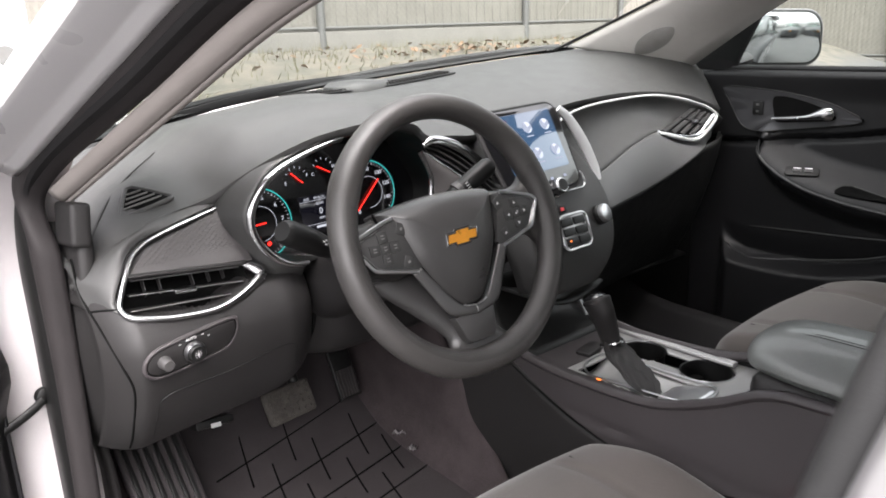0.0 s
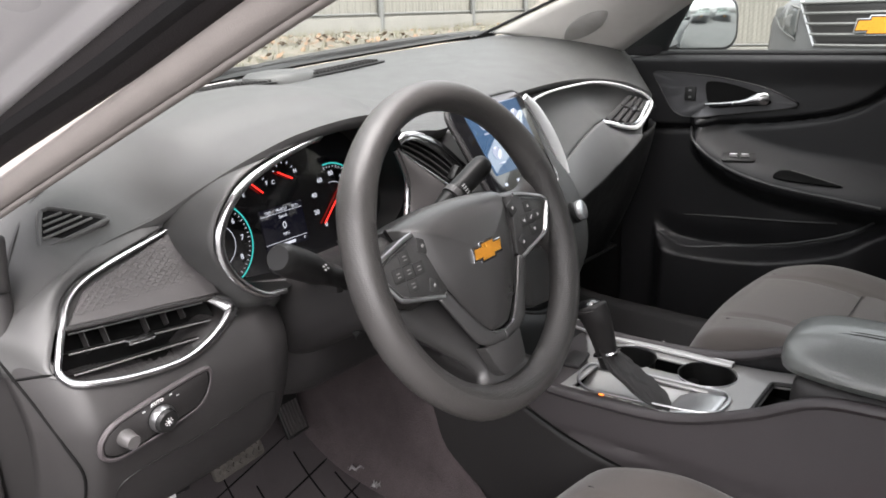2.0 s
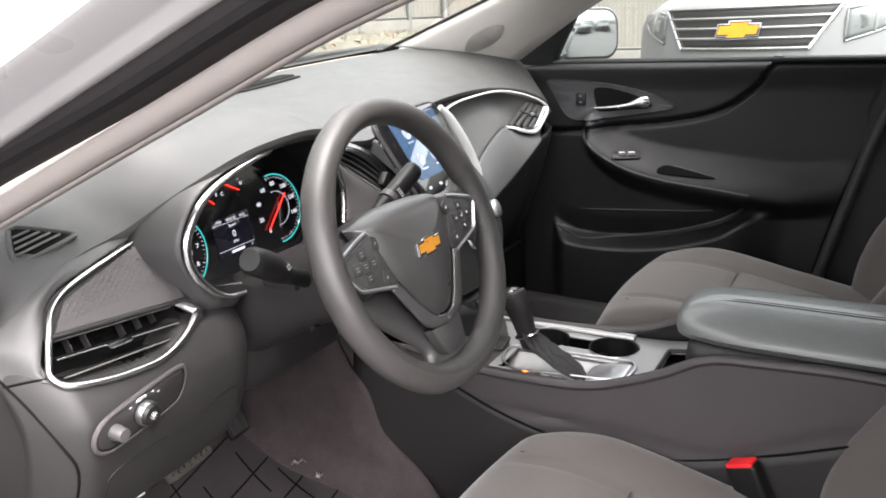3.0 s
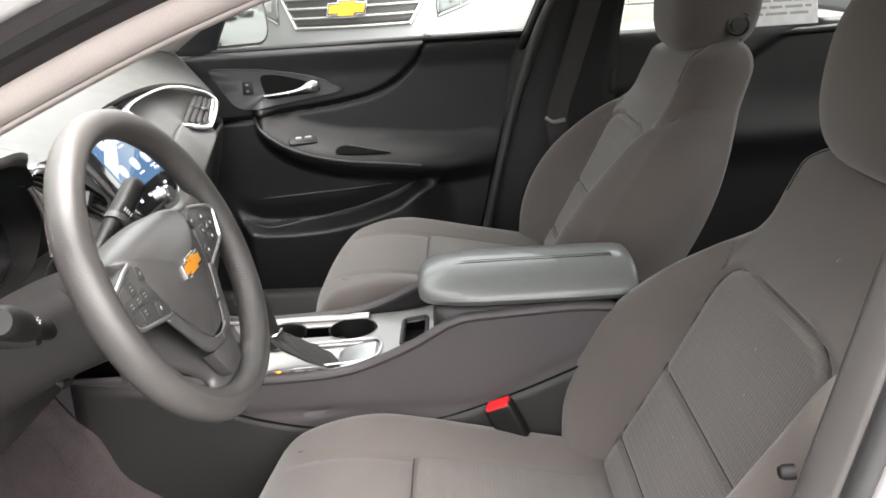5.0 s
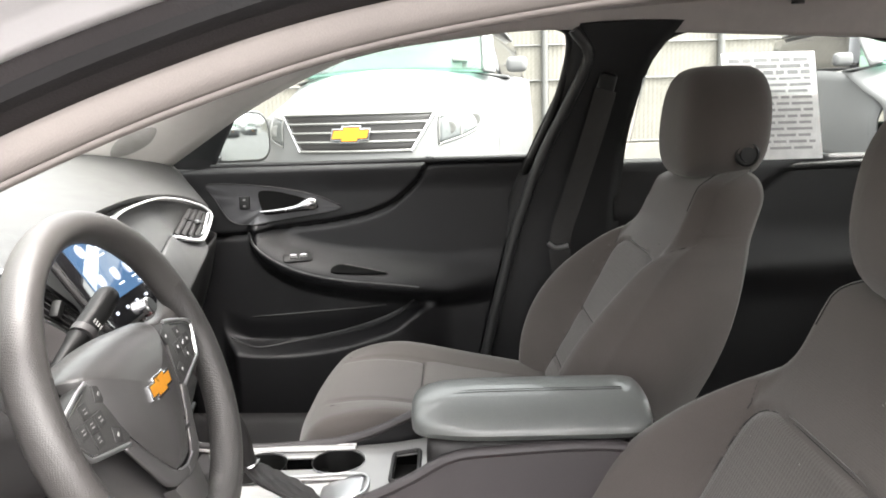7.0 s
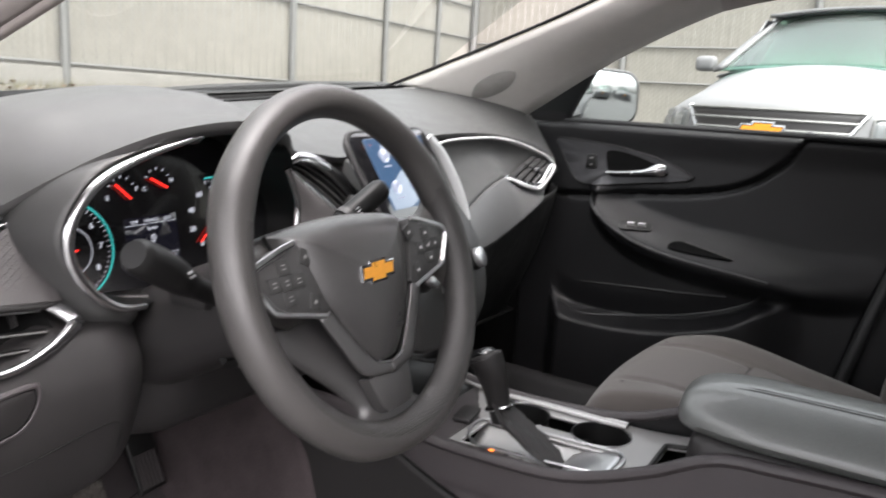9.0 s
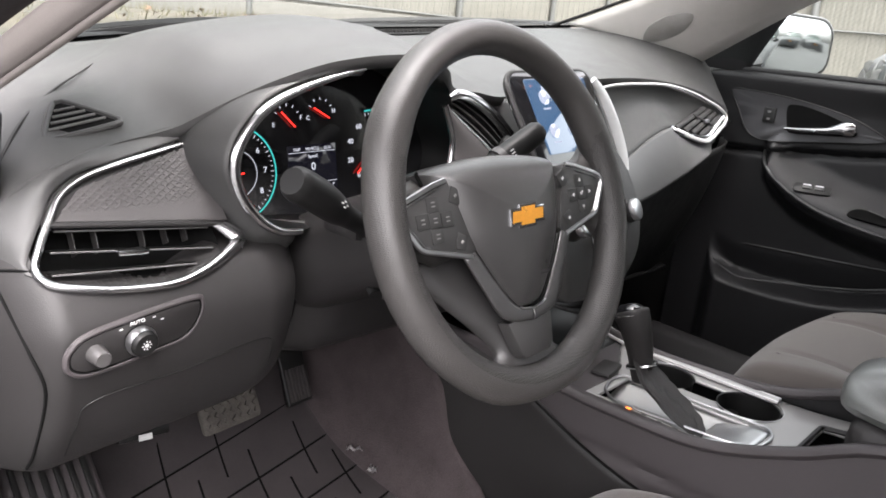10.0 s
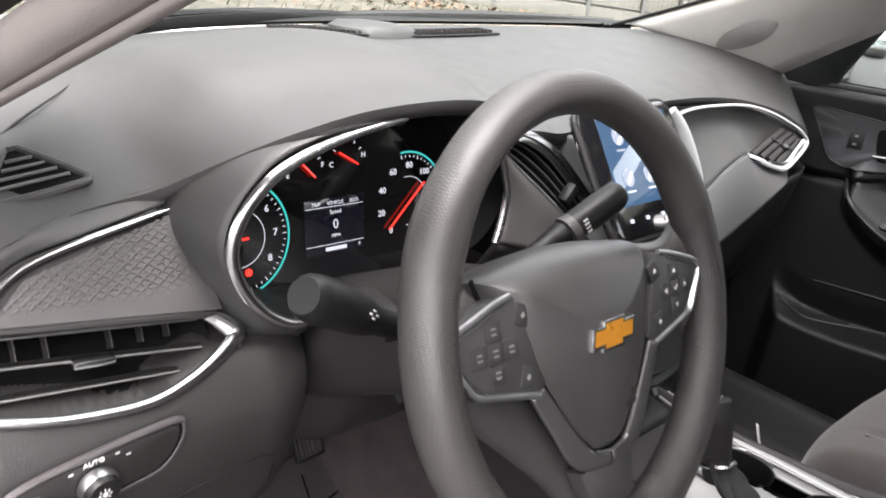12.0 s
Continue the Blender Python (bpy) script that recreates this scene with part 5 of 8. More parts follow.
    sm = axes((-0.057, 0.190, 0.916), (1, 0.0, 0.04), (0.0, 0.50, 0.86))
    outline = [(x * (1 + 1.1 * y), y) for x, y in rrect(0.166, 0.142, 0.020)]
    sc = plate("screen_bezel", outline, 0.012, sm @ Matrix.Translation((0, 0, -0.004)), M_GLOSS, d, "glossy black touchscreen surround", bevel=0.003)
    rod("bezel_edge", [sm @ Vector((x * 1.015, y * 1.015, 0.003)) for x, y in outline], 0.0035, M_DARK, sc, closed=True, n=8)
    disp = [(x * (1 + 0.9 * y) + 0.004, y + 0.012) for x, y in rrect(0.126, 0.098, 0.003)]
    lit = plate("display", disp, 0.0012, sm @ Matrix.Translation((0, 0, 0.0078)), E_BLUE, sc, "lit blue touchscreen display", bevel=0.0002)
    for k in range(6):
        x, y = -0.038 + 0.040 * (k % 3), 0.036 - 0.044 * (k // 3)
        o = sm @ Matrix.Translation((x + 0.006, y, 0.0092))
        plate("app_icon", disc(0.0095, 18), 0.0006, o, E_ICON, lit, bevel=0.0001)
        block("icon_caption", (0.015, 0.0022, 0.0004), o @ Matrix.Translation((0, -0.0145, 0)), E_ICON, lit, bevel=0)
    for k in range(4):
        block("touch_key", (0.006, 0.004, 0.0006), sm @ Matrix.Translation((-0.045 + 0.030 * k, -0.052, 0.0085)), E_ICON, sc, bevel=0)
    # chrome arc on the passenger's side of the screen
    arc = spline([(0.045, 0.220, 0.972), (0.066, 0.212, 0.950), (0.086, 0.198, 0.910), (0.098, 0.186, 0.872), (0.099, 0.178, 0.850)], 8)
    rod("chrome_arc", arc, lambda f: 0.0062 + 0.0032 * math.sin(math.pi * f), M_LINE, d, "bright chrome arc beside the screen", ry=0.004, up=(-0.5, -0.8, 0.4), n=12, squash=0.7)
    def on_stack(x, z, k=0.0):
        return axes((x, stack_y(z) - 0.002 - k, z), (1, 0, 0), (0, 0.42, 0.9))
    kn = lathe("volume_knob", [(0.0155, 0), (0.0155, 0.004), (0.013, 0.006), (0.0125, 0.02), (0.0105, 0.022), (0.001, 0.022)], on_stack(-0.032, 0.858), M_CHROME, d, "chrome volume knob")
    lathe("knob_cap", [(0.0098, 0.0222), (0.0095, 0.0228), (0.001, 0.0228)], on_stack(-0.032, 0.858), M_BLACK, kn)
    for x in (-0.090, -0.064, 0.002, 0.028):
        block("radio_key", (0.022, 0.011, 0.006), on_stack(x, 0.862 + 0.08 * (x + 0.05)), M_DARK, d, bevel=0.003)
    rod("radio_key_rim", [on_stack(-0.030, 0.863) @ Vector((x, y, 0.001)) for x, y in rrect(0.150, 0.028, 0.012)], 0.0012, M_SATIN, d, closed=True, n=6)
    hz = block("hazard_key", (0.022, 0.012, 0.005), on_stack(-0.034, 0.828), M_BLACK, d, "hazard light button", bevel=0.002)
    block("hazard_mark", (0.007, 0.005, 0.0006), on_stack(-0.034, 0.828, 0.002) @ Matrix.Translation((0, 0, 0.0012)), M_RED, hz, bevel=0)
    KN = axes((0.050, 0.136, 0.805), (1, 0.15, 0), (0, 0.42, 0.9))
    tk = lathe("temperature_knob", [(0.0165, 0), (0.0165, 0.005), (0.0145, 0.007), (0.014, 0.014), (0.012, 0.016), (0.001, 0.016)], KN, M_BLACK, d, "black climate knob with a chrome ring")
    lathe("knob_ring", [(0.0148, 0.008), (0.0152, 0.012), (0.0142, 0.0155), (0.0115, 0.0165)], KN, M_SATIN, tk)
    tl = lathe("fan_knob", [(0.0175, 0), (0.0175, 0.005), (0.015, 0.008), (0.0145, 0.024), (0.0125, 0.026), (0.001, 0.026)], on_stack(-0.095, 0.800), M_BLACK, d, "black climate knob with a chrome ring")
    lathe("knob_ring", [(0.016, 0.016), (0.0168, 0.020), (0.0155, 0.025), (0.013, 0.0262)], on_stack(-0.095, 0.800), M_CHROME, tl)
    cp = plate("climate_panel", [(x + 0.10 * y, y) for x, y in rrect(0.064, 0.052, 0.012)], 0.003, on_stack(-0.020, 0.793), M_SATIN_DARK, d, "climate button panel with a bright rim", bevel=0.0008)
    rod("panel_rim", [on_stack(-0.020, 0.793) @ Vector((x + 0.10 * y, y, 0.003)) for x, y in rrect(0.066, 0.054, 0.012)], 0.0020, M_SATIN, cp, closed=True, n=6)
    for i in range(3):
        for j in range(2):
            block("climate_key", (0.026, 0.0125, 0.003), on_stack(-0.020, 0.793) @ Matrix.Translation((-0.0145 + 0.029 * j, -0.0155 + 0.0155 * i, 0.0035)), M_BLACK, cp, bevel=0.0015)
    block("key_light", (0.004, 0.0016, 0.0006), on_stack(-0.020, 0.793) @ Matrix.Translation((-0.020, -0.014, 0.0052)), E_ORANGE, cp, "amber key light", bevel=0)

    # centre vent beside the screen: two bright arcs with slats between
    outer_arc = spline([(-0.243, 0.226, 0.944), (-0.222, 0.225, 0.9505), (-0.194, 0.225, 0.944), (-0.161, 0.222, 0.927), (-0.127, 0.215, 0.898), (-0.098, 0.200, 0.866), (-0.072, 0.180, 0.835)], 6)
    inner_arc = spline([(-0.248, 0.221, 0.938), (-0.236, 0.221, 0.930), (-0.218, 0.220, 0.918), (-0.188, 0.214, 0.897), (-0.155, 0.202, 0.870), (-0.135, 0.192, 0.850), (-0.118, 0.178, 0.825)], 6)
    cv = surf("centre_vent", lambda u, v: inner_arc[round(u * 36)].lerp(outer_arc[round(u * 36)], v) + Vector((0, 0.035 * math.sin(math.pi * v) ** 0.5, 0)), 36, 10, M_BLACK, d, "black centre air vent between chrome arcs", thick=0.002)
    rod("vent_arc", [p + Vector((0, -0.002, 0)) for p in outer_arc], lambda f: 0.0050 + 0.0026 * math.sin(3.1 * f), M_CHROME, cv, "broad chrome arc", n=12, up=(-0.6, -0.65, 0.45), ry=0.0026, squash=0.7)
    rod("arc_groove", [p + Vector((-0.0012, -0.0052, 0.0008)) for p in outer_arc[2:]], 0.0008, M_BLACK, cv, n=6)
    rod("vent_arc", [p + Vector((0, -0.003, 0)) for p in inner_arc], 0.0028, M_CHROME, cv, "thin chrome arc", n=8, up=(-0.6, -0.65, 0.45), ry=0.0018)
    for k in range(3):
        t = 0.28 + 0.22 * k
        rod("vent_slat", [inner_arc[i].lerp(outer_arc[i], t) + Vector((0, 0.010, 0)) for i in range(5, 34)], 0.0016, M_DASH, cv, ry=0.007, n=6, up=(0, -1, 0))
    block("vent_tab", (0.012, 0.012, 0.022), Matrix.Translation((-0.150, 0.205, 0.893)) @ pose(0, 0, 0, 0, 40, 0), M_BLACK, cv, "black vent thumb tab", bevel=0.004)
    edge = spline([(-0.256, 0.214, 0.940), (-0.243, 0.216, 0.919), (-0.234, 0.217, 0.898), (-0.236, 0.216, 0.876), (-0.243, 0.214, 0.852)], 6)
    gs = surf("gusset", lambda u, v: edge[round(u * 24)].lerp(inner_arc[round(u * 36)], v) + Vector((0, -0.004 * math.sin(math.pi * v), 0)), 24, 10, M_INSERT, d, "quilted gusset beside the instruments", thick=0.003)
    rod("gusset_chrome", [p + Vector((-0.001, -0.003, 0)) for p in edge], 0.0036, M_CHROME, gs, "chrome edge of the gusset", n=10, up=(-0.6, -0.65, 0.45), ry=0.0022)
    surf("gusset_lower", lambda u, v: Vector((-0.243, 0.214, 0.852)).lerp(Vector((-0.118, 0.178, 0.825)), u) + Vector((0, 0.03 * v, -0.05 * v)), 10, 6, M_DARK, d, thick=0.003)

    # passenger wing: insert, chrome line, end vent, lower panel
    def wing_y(x):
        return along(x, (0.03, 0.225), (0.12, 0.262), (0.25, 0.292), (0.42, 0.300), (0.54, 0.288), (0.63, 0.262), (0.67, 0.29))
    def top_z(x):
        return along(x, (0.03, 0.945), (0.15, 0.958), (0.3, 0.962), (0.42, 0.960), (0.52, 0.944), (0.59, 0.920), (0.64, 0.895), (0.67, 0.88))
    def mid_z(x):
        return along(x, (0.03, 0.815), (0.12, 0.836), (0.20, 0.853), (0.30, 0.876), (0.40, 0.888), (0.46, 0.878), (0.55, 0.868), (0.63, 0.868), (0.67, 0.865))
    def low_z(x):
        return along(x, (0.03, 0.785), (0.13, 0.790), (0.30, 0.796), (0.45, 0.814), (0.58, 0.846), (0.64, 0.860), (0.67, 0.862))
    def low_y(x):
        return along(x, (0.03, 0.158), (0.13, 0.180), (0.30, 0.216), (0.44, 0.240), (0.55, 0.250), (0.63, 0.248), (0.67, 0.28))
    def wing(u, v):
        x = 0.045 + 0.60 * u
        z = mid_z(x) + (top_z(x) - mid_z(x)) * v
        y0 = low_y(x) + 0.038
        return (x, y0 + (wing_y(x) - y0) * v + 0.022 * math.sin(math.pi * v) ** 0.8 * (1 - smoothstep(x, 0.4, 0.6)), z)
    surf("wing_insert", wing, 60, 20, M_DASH, d, "soft padded insert before the passenger", thick=0.004)
    def lower(u, v):
        x = 0.045 + 0.585 * u
        z = low_z(x) + (mid_z(x) - low_z(x)) * v
        fall = smoothstep(x, 0.50, 0.63) ** 2
        return (x, low_y(x) - 0.012 + 0.050 * v + 0.012 * (1 - v) ** 2 + 0.045 * fall * (1 - v), z - 0.012 * fall * (1 - v))
    surf("wing_lower", lower, 60, 14, material("grey_wing_panel", (0.066, 0.066, 0.066), 0.45, 0.1, fine=1500), d, "smooth grey panel under the insert", thick=0.004)
    line = [(x, wing_y(x) - 0.009, top_z(x) + 0.0005) for x in [0.06 + 0.0215 * k for k in range(25)]]
    rod("wing_chrome", spline(line + [(0.600, 0.260, 0.912), (0.602, 0.257, 0.902), (0.585, 0.254, 0.890), (0.545, 0.254, 0.868), (0.522, 0.256, 0.862), (0.48, 0.262, 0.870), (0.44, 0.268, 0.880), (0.412, 0.272, 0.886)], 3), lambda f: 0.0022 + 0.0026 * smoothstep(f, 0.7, 0.95), M_LINE, d, "thin chrome line sweeping round the end vent", n=8, up=(-0.6, -0.65, 0.45))
    qt, qb, qr, ql = Vector((0.418, 0.277, 0.886)), Vector((0.522, 0.262, 0.866)), Vector((0.600, 0.266, 0.905)), Vector((0.572, 0.292, 0.926))
    fwd = Vector((-0.55, -0.65, 0.45))
    def VQ(u, v, k=0.0):
        return qt.lerp(qb, u).lerp(ql.lerp(qr, u), v) + fwd * k
    # shallow sheet with the vent's inner shade put into its colour
    ev = surf("end_vent", lambda u, v: VQ(u, v, 0.004), 12, 8, M_CAVITY, d, "black passenger air vent", thick=0.002)
    for k in range(4):
        u = 0.10 + 0.26 * k
        rod("vent_slat", [VQ(u, 0.04, 0.006), VQ(u, 0.5, 0.008), VQ(u, 0.96, 0.006)], 0.0048, M_DARK, ev, ry=0.0016, n=8, up=fwd)
    rod("vent_bar", [VQ(0.08, 0.52, 0.010), VQ(0.92, 0.50, 0.010)], 0.0022, M_DARK, ev, n=6, up=fwd)
    block("vent_tab", (0.012, 0.008, 0.006), Matrix.Translation(VQ(0.62, 0.5, 0.014)), M_SATIN, ev, bevel=0.002)
    rod("vent_chrome", spline([VQ(1.02, 1.0, 0.007), VQ(1.06, 0.5, 0.008), VQ(1.03, 0.05, 0.008), VQ(0.5, -0.07, 0.008), VQ(0.1, -0.07, 0.008), VQ(-0.04, -0.02, 0.008)], 6), lambda f: 0.0036 + 0.002 * smoothstep(f, 0.7, 0.95), M_CHROME, ev, "bright chrome edge of the vent", ry=0.002, n=8, up=fwd)
    def glove(u, v):
        x = 0.06 + 0.62 * u
        top = low_z(x) - 0.002
        z = 0.56 + (top - 0.56) * v
        return (x, low_y(x) + 0.014 + 0.05 * (1 - v) + 0.06 * (1 - v) ** 2, z)
    surf("glovebox", glove, 30, 20, M_BLACK, d, "black glovebox front", thick=0.006)
    surf("under_tray", lambda u, v: (0.06 + 0.62 * u, 0.36 + 0.35 * v, 0.56 + 0.05 * v), 8, 4, M_BLACK, d, thick=0.006)
    # end cap against the driver's door
    surf("end_cap", lambda u, v: (-0.700 - 0.016 * math.sin(1.57 * u), along(v, (0, 0.33), (0.3, 0.225), (0.6, 0.195), (0.8, 0.225), (1, 0.275)) + 0.02 + 0.22 * u, 0.60 + 0.27 * v), 8, 16, M_DARK, d, "dark outer end of the dashboard", thick=0.006)

    block("pillar_foot", (0.022, 0.066, 0.050), Matrix.Translation((-0.697, 0.294, 0.905)) @ pose(0, 0, 0, -6, 8, 0), M_DARK, d, "dark end piece under the windscreen pillar", bevel=0.006, seg=3)
    block("end_trim", (0.018, 0.070, 0.090), Matrix.Translation((-0.698, 0.296, 0.852)) @ pose(0, 0, 0, -6, 6, 0), M_DARK, d, "dark outer end of the dashboard", bevel=0.008, seg=3)


build_dash()


# ================================================================ steering
WHEEL = axes((-0.357, 0.024, 0.876), (1, 0, 0.02), (0, math.sin(radians(20.5)), math.cos(radians(20.5))))


def build_wheel():
    w = empty("steering_wheel", "dark grey three-spoke steering wheel with a gold badge", "steering wheel", (-0.357, 0.024, 0.876))
    R = 0.151
    def W(x, y, z=0.0):
        return WHEEL @ Vector((x, y, z))
    nrm = (WHEEL.to_3x3() @ Vector((0, 0, 1)))
    rod("rim", [W(R * math.cos(a), R * math.sin(a)) for a in [2 * math.pi * k / 72 for k in range(72)]], lambda f: 0.0149 + 0.0028 * (bell(f, 0.075, 0.03) + bell(f, 0.425, 0.03)) + 0.002 * (bell(f, 0.69, 0.03) + bell(f, 0.81, 0.03)), M_RIM, w, "dimpled dark grey wheel rim", ry=0.0166, up=nrm, closed=True, n=20)
    arc = [radians(158 + 226 * k / 70) for k in range(71)]
    rod("grip", [W((R - 0.0026) * math.cos(a), (R - 0.0026) * math.sin(a)) for a in arc], 0.0140, M_GRIP, w, "perforated grip along the inside of the rim", ry=0.0164, up=nrm, n=24)
    # airbag cover: a domed shield
    sh = spline([(-0.086, 0.038, 0), (-0.082, 0.044, 0), (-0.045, 0.049, 0), (0.0, 0.051, 0), (0.045, 0.049, 0), (0.082, 0.044, 0), (0.086, 0.038, 0), (0.078, 0.014, 0), (0.058, -0.024, 0), (0.036, -0.058, 0), (0.018, -0.078, 0), (0.010, -0.082, 0), (0, -0.083, 0), (-0.010, -0.082, 0), (-0.018, -0.078, 0), (-0.036, -0.058, 0), (-0.058, -0.024, 0), (-0.078, 0.014, 0)], 4, True)
    bm = bmesh.new()
    c = Vector((0, 0.0, 0))
    rings = []
    def foot(y):
        return 0.004 - 0.022 * smoothstep(y, -0.03, 0.05)
    for k, f in ((1.0, -0.5), (1.0, 0.0), (0.985, 0.14), (0.94, 0.33), (0.86, 0.53), (0.72, 0.74), (0.52, 0.89), (0.3, 0.97), (0.1, 1.0)):
        rings.append([W(p.x * 0.965 * k - 0.0105, p.y * k - 0.006 * (1 - k), foot(p.y) + (0.0208 - foot(p.y)) * f) for p in sh])
    ring_mesh(bm, rings)
    hub = part("airbag_cover", bm, M_HUB, w, "smooth domed airbag cover")
    for run in (sh[22:49], sh[47:] + sh[:4]):
        rod("cover_gap", [W(p.x * 0.975 - 0.0105, p.y * 1.008, foot(p.y) + 0.001) for p in run], 0.0016, M_CAVITY, hub, "dark gap beside the cover", n=6, up=nrm)
    cross_badge("badge", WHEEL @ Matrix.Translation((-0.0105, -0.0055, 0.0195)), 0.042, w)
    for k, wd in enumerate((0.014, 0.018)):
        block("airbag_mark", (wd, 0.0035, 0.0006), WHEEL @ Matrix.Translation((0.004, -0.048 - 0.008 * k, 0.0165)), M_DARK, hub, bevel=0)
    # back shell behind the spokes
    bk = [[W(p.x * k, p.y * k - 0.005, h) for p in sh] for k, h in ((0.9, -0.028), (0.75, -0.05), (0.3, -0.055))]
    bm = bmesh.new()
    ring_mesh(bm, bk)
    part("hub_back", bm, M_BLACK, w)
    for sg in (-1, 1):
        # spoke from cover to rim
        def spoke(u, v):
            x = sg * (0.050 + 0.089 * u) - 0.006 * (1 - u)
            top = along(u, (0, 0.044), (0.35, 0.0415), (0.65, 0.0365), (0.84, 0.040), (1, 0.056))
            bot = along(u, (0, -0.040), (0.35, -0.034), (0.62, -0.0255), (0.80, -0.026), (0.9, -0.034), (1, -0.052))
            return W(x, bot + (top - bot) * v, along(u, (0, -0.024), (0.35, -0.014), (0.7, -0.005), (1, -0.001)) - 0.014 * abs(2 * v - 1) ** 5)
        sp = surf("spoke", spoke, 16, 12, M_RIM, w, "side spoke with switches", thick=0.014)
        oc_ = -0.006
        def rel(x, y):
            return (oc_ + sg * x, y)
        ring = [rel(*q) for q in ((0.079, 0.0335), (0.096, 0.0305), (0.128, 0.0205), (0.1345, 0.0175), (0.1375, 0.0135), (0.1365, 0.0095), (0.1215, -0.0125), (0.1185, -0.0155), (0.1145, -0.0170), (0.070, -0.0285), (0.062, -0.0285), (0.058, -0.024))]
        ccw = sum(ring[i - 1][0] * ring[i][1] - ring[i][0] * ring[i - 1][1] for i in range(len(ring)))
        if ccw < 0:
            ring = ring[::-1]
        pp = plate("switch_pod", ring, 0.0185, WHEEL @ Matrix.Translation((0, 0, -0.012)), M_POD, w, "black switch pod edged in satin silver", bevel=0.001)
        edge = [rel(*q) for q in ((0.082, 0.0335), (0.096, 0.0310), (0.128, 0.0215), (0.1350, 0.0182), (0.1385, 0.0135), (0.1373, 0.0090), (0.1225, -0.0130), (0.1192, -0.0164), (0.1145, -0.0182), (0.066, -0.0300))]
        rod("pod_trim", [WHEEL @ Vector((x, y, 0.0065)) for x, y in edge], 0.0022, M_SATIN, pp, "satin silver edge", n=8, up=nrm, ry=0.0018)
        rod("pod_shadow_line", [WHEEL @ Vector((oc_ + (x - oc_) * 0.965, y * 0.90, 0.0068)) for x, y in edge[1:-1]], 0.0007, M_SATIN_DARK, pp, n=6, up=nrm)
        cross = ((0.100, 0.0040, 0), (0.100, 0.0165, 90), (0.100, -0.0085, -90), (0.1135, 0.0045, 0), (0.0865, 0.0035, 180))
        for x, y, turn in cross:
            at_ = WHEEL @ Matrix.Translation((*rel(x, y), 0.0060))
            key = block("switch_key", (0.0130, 0.0123, 0.003), at_, M_KEY, pp, bevel=0.0012)
            if sg > 0 and (x, y) != cross[0][:2]:
                plate("key_mark", [(0.0022, 0), (-0.0012, 0.0019), (-0.0012, -0.0019)], 0.0004, at_ @ Matrix.Translation((0, 0, 0.0014)) @ pose(0, 0, 0, 0, 0, turn), M_PRINT, key, bevel=0.00005)
            elif sg > 0:
                rod("key_mark", [at_ @ Vector(q) for q in ((-0.0020, 0.0003, 0.0016), (-0.0007, -0.0015, 0.0016), (0.0022, 0.0020, 0.0016))], 0.00045, M_PRINT, key, n=5, up=nrm)
            else:
                for q in (-0.0016, 0.0016):
                    block("key_mark", (0.0040, 0.0010, 0.0004), at_ @ Matrix.Translation((0, q, 0.0016)), M_MARKDIM, key, bevel=0)
        for x, y in ((0.0735, 0.0205), (0.0745, -0.0165)):
            key = block("switch_key", (0.0120, 0.0135, 0.003), WHEEL @ Matrix.Translation((*rel(x, y), 0.0058)) @ pose(0, 0, 0, 0, 0, sg * 24), M_KEY, pp, bevel=0.0014)
            block("key_mark", (0.0032, 0.0022, 0.0004), WHEEL @ Matrix.Translation((*rel(x, y), 0.0075)) @ pose(0, 0, 0, 0, 0, 35), M_PRINT if sg > 0 else M_MARKDIM, key, bevel=0)
        # satin V trim running down beside the cover
        inner_e = spline([W(sg * 0.060 - 0.007, -0.0265, 0.006), W(sg * 0.041 - 0.007, -0.054, 0.006), W(sg * 0.020 - 0.007, -0.0795, 0.006), W(-0.007, -0.0855, 0.006)], 8)
        outer_e = spline([W(sg * 0.073 - 0.006, -0.0305, 0.005), W(sg * 0.056 - 0.007, -0.0585, 0.005), W(sg * 0.036 - 0.007, -0.0880, 0.005), W(-0.007, -0.0960, 0.006)], 8)
        band = surf("v_trim", lambda u, v: inner_e[round(u * 24)].lerp(outer_e[round(u * 24)], v) + nrm * 0.0016 * math.sin(math.pi * (0.15 + 0.75 * v)), 24, 6, M_VTRIM, w, "dark satin V trim", thick=0.004)
        rod("v_edge", [p + nrm * 0.0022 for p in inner_e[17:]], 0.0010, M_SATIN, band, "thin bright line under the cover", n=6, up=nrm)
    def low(u, v):
        y = -0.030 - 0.119 * v
        half_w = along(y, (-0.149, 0.020), (-0.144, 0.046), (-0.138, 0.056), (-0.130, 0.046), (-0.120, 0.0385), (-0.105, 0.0445), (-0.085, 0.060), (-0.060, 0.082), (-0.036, 0.103), (-0.030, 0.108))
        q = 2 * u - 1
        return W(q * half_w - 0.007 * (1 - v), y, along(y, (-0.149, -0.003), (-0.13, -0.005), (-0.09, -0.013), (-0.03, -0.026)) - 0.012 * abs(q) ** 5)
    surf("lower_spoke", low, 24, 30, M_HUB, w, "broad lower spoke", thick=0.012)
    plate("spoke_face", [(-0.037, -0.092), (-0.027, -0.120), (-0.021, -0.126), (0.013, -0.126), (0.019, -0.120), (0.023, -0.092)], 0.012, WHEEL @ Matrix.Translation((-0.003, 0, -0.0070)), M_HUB, w, "smooth plate on the lower spoke", bevel=0.002)


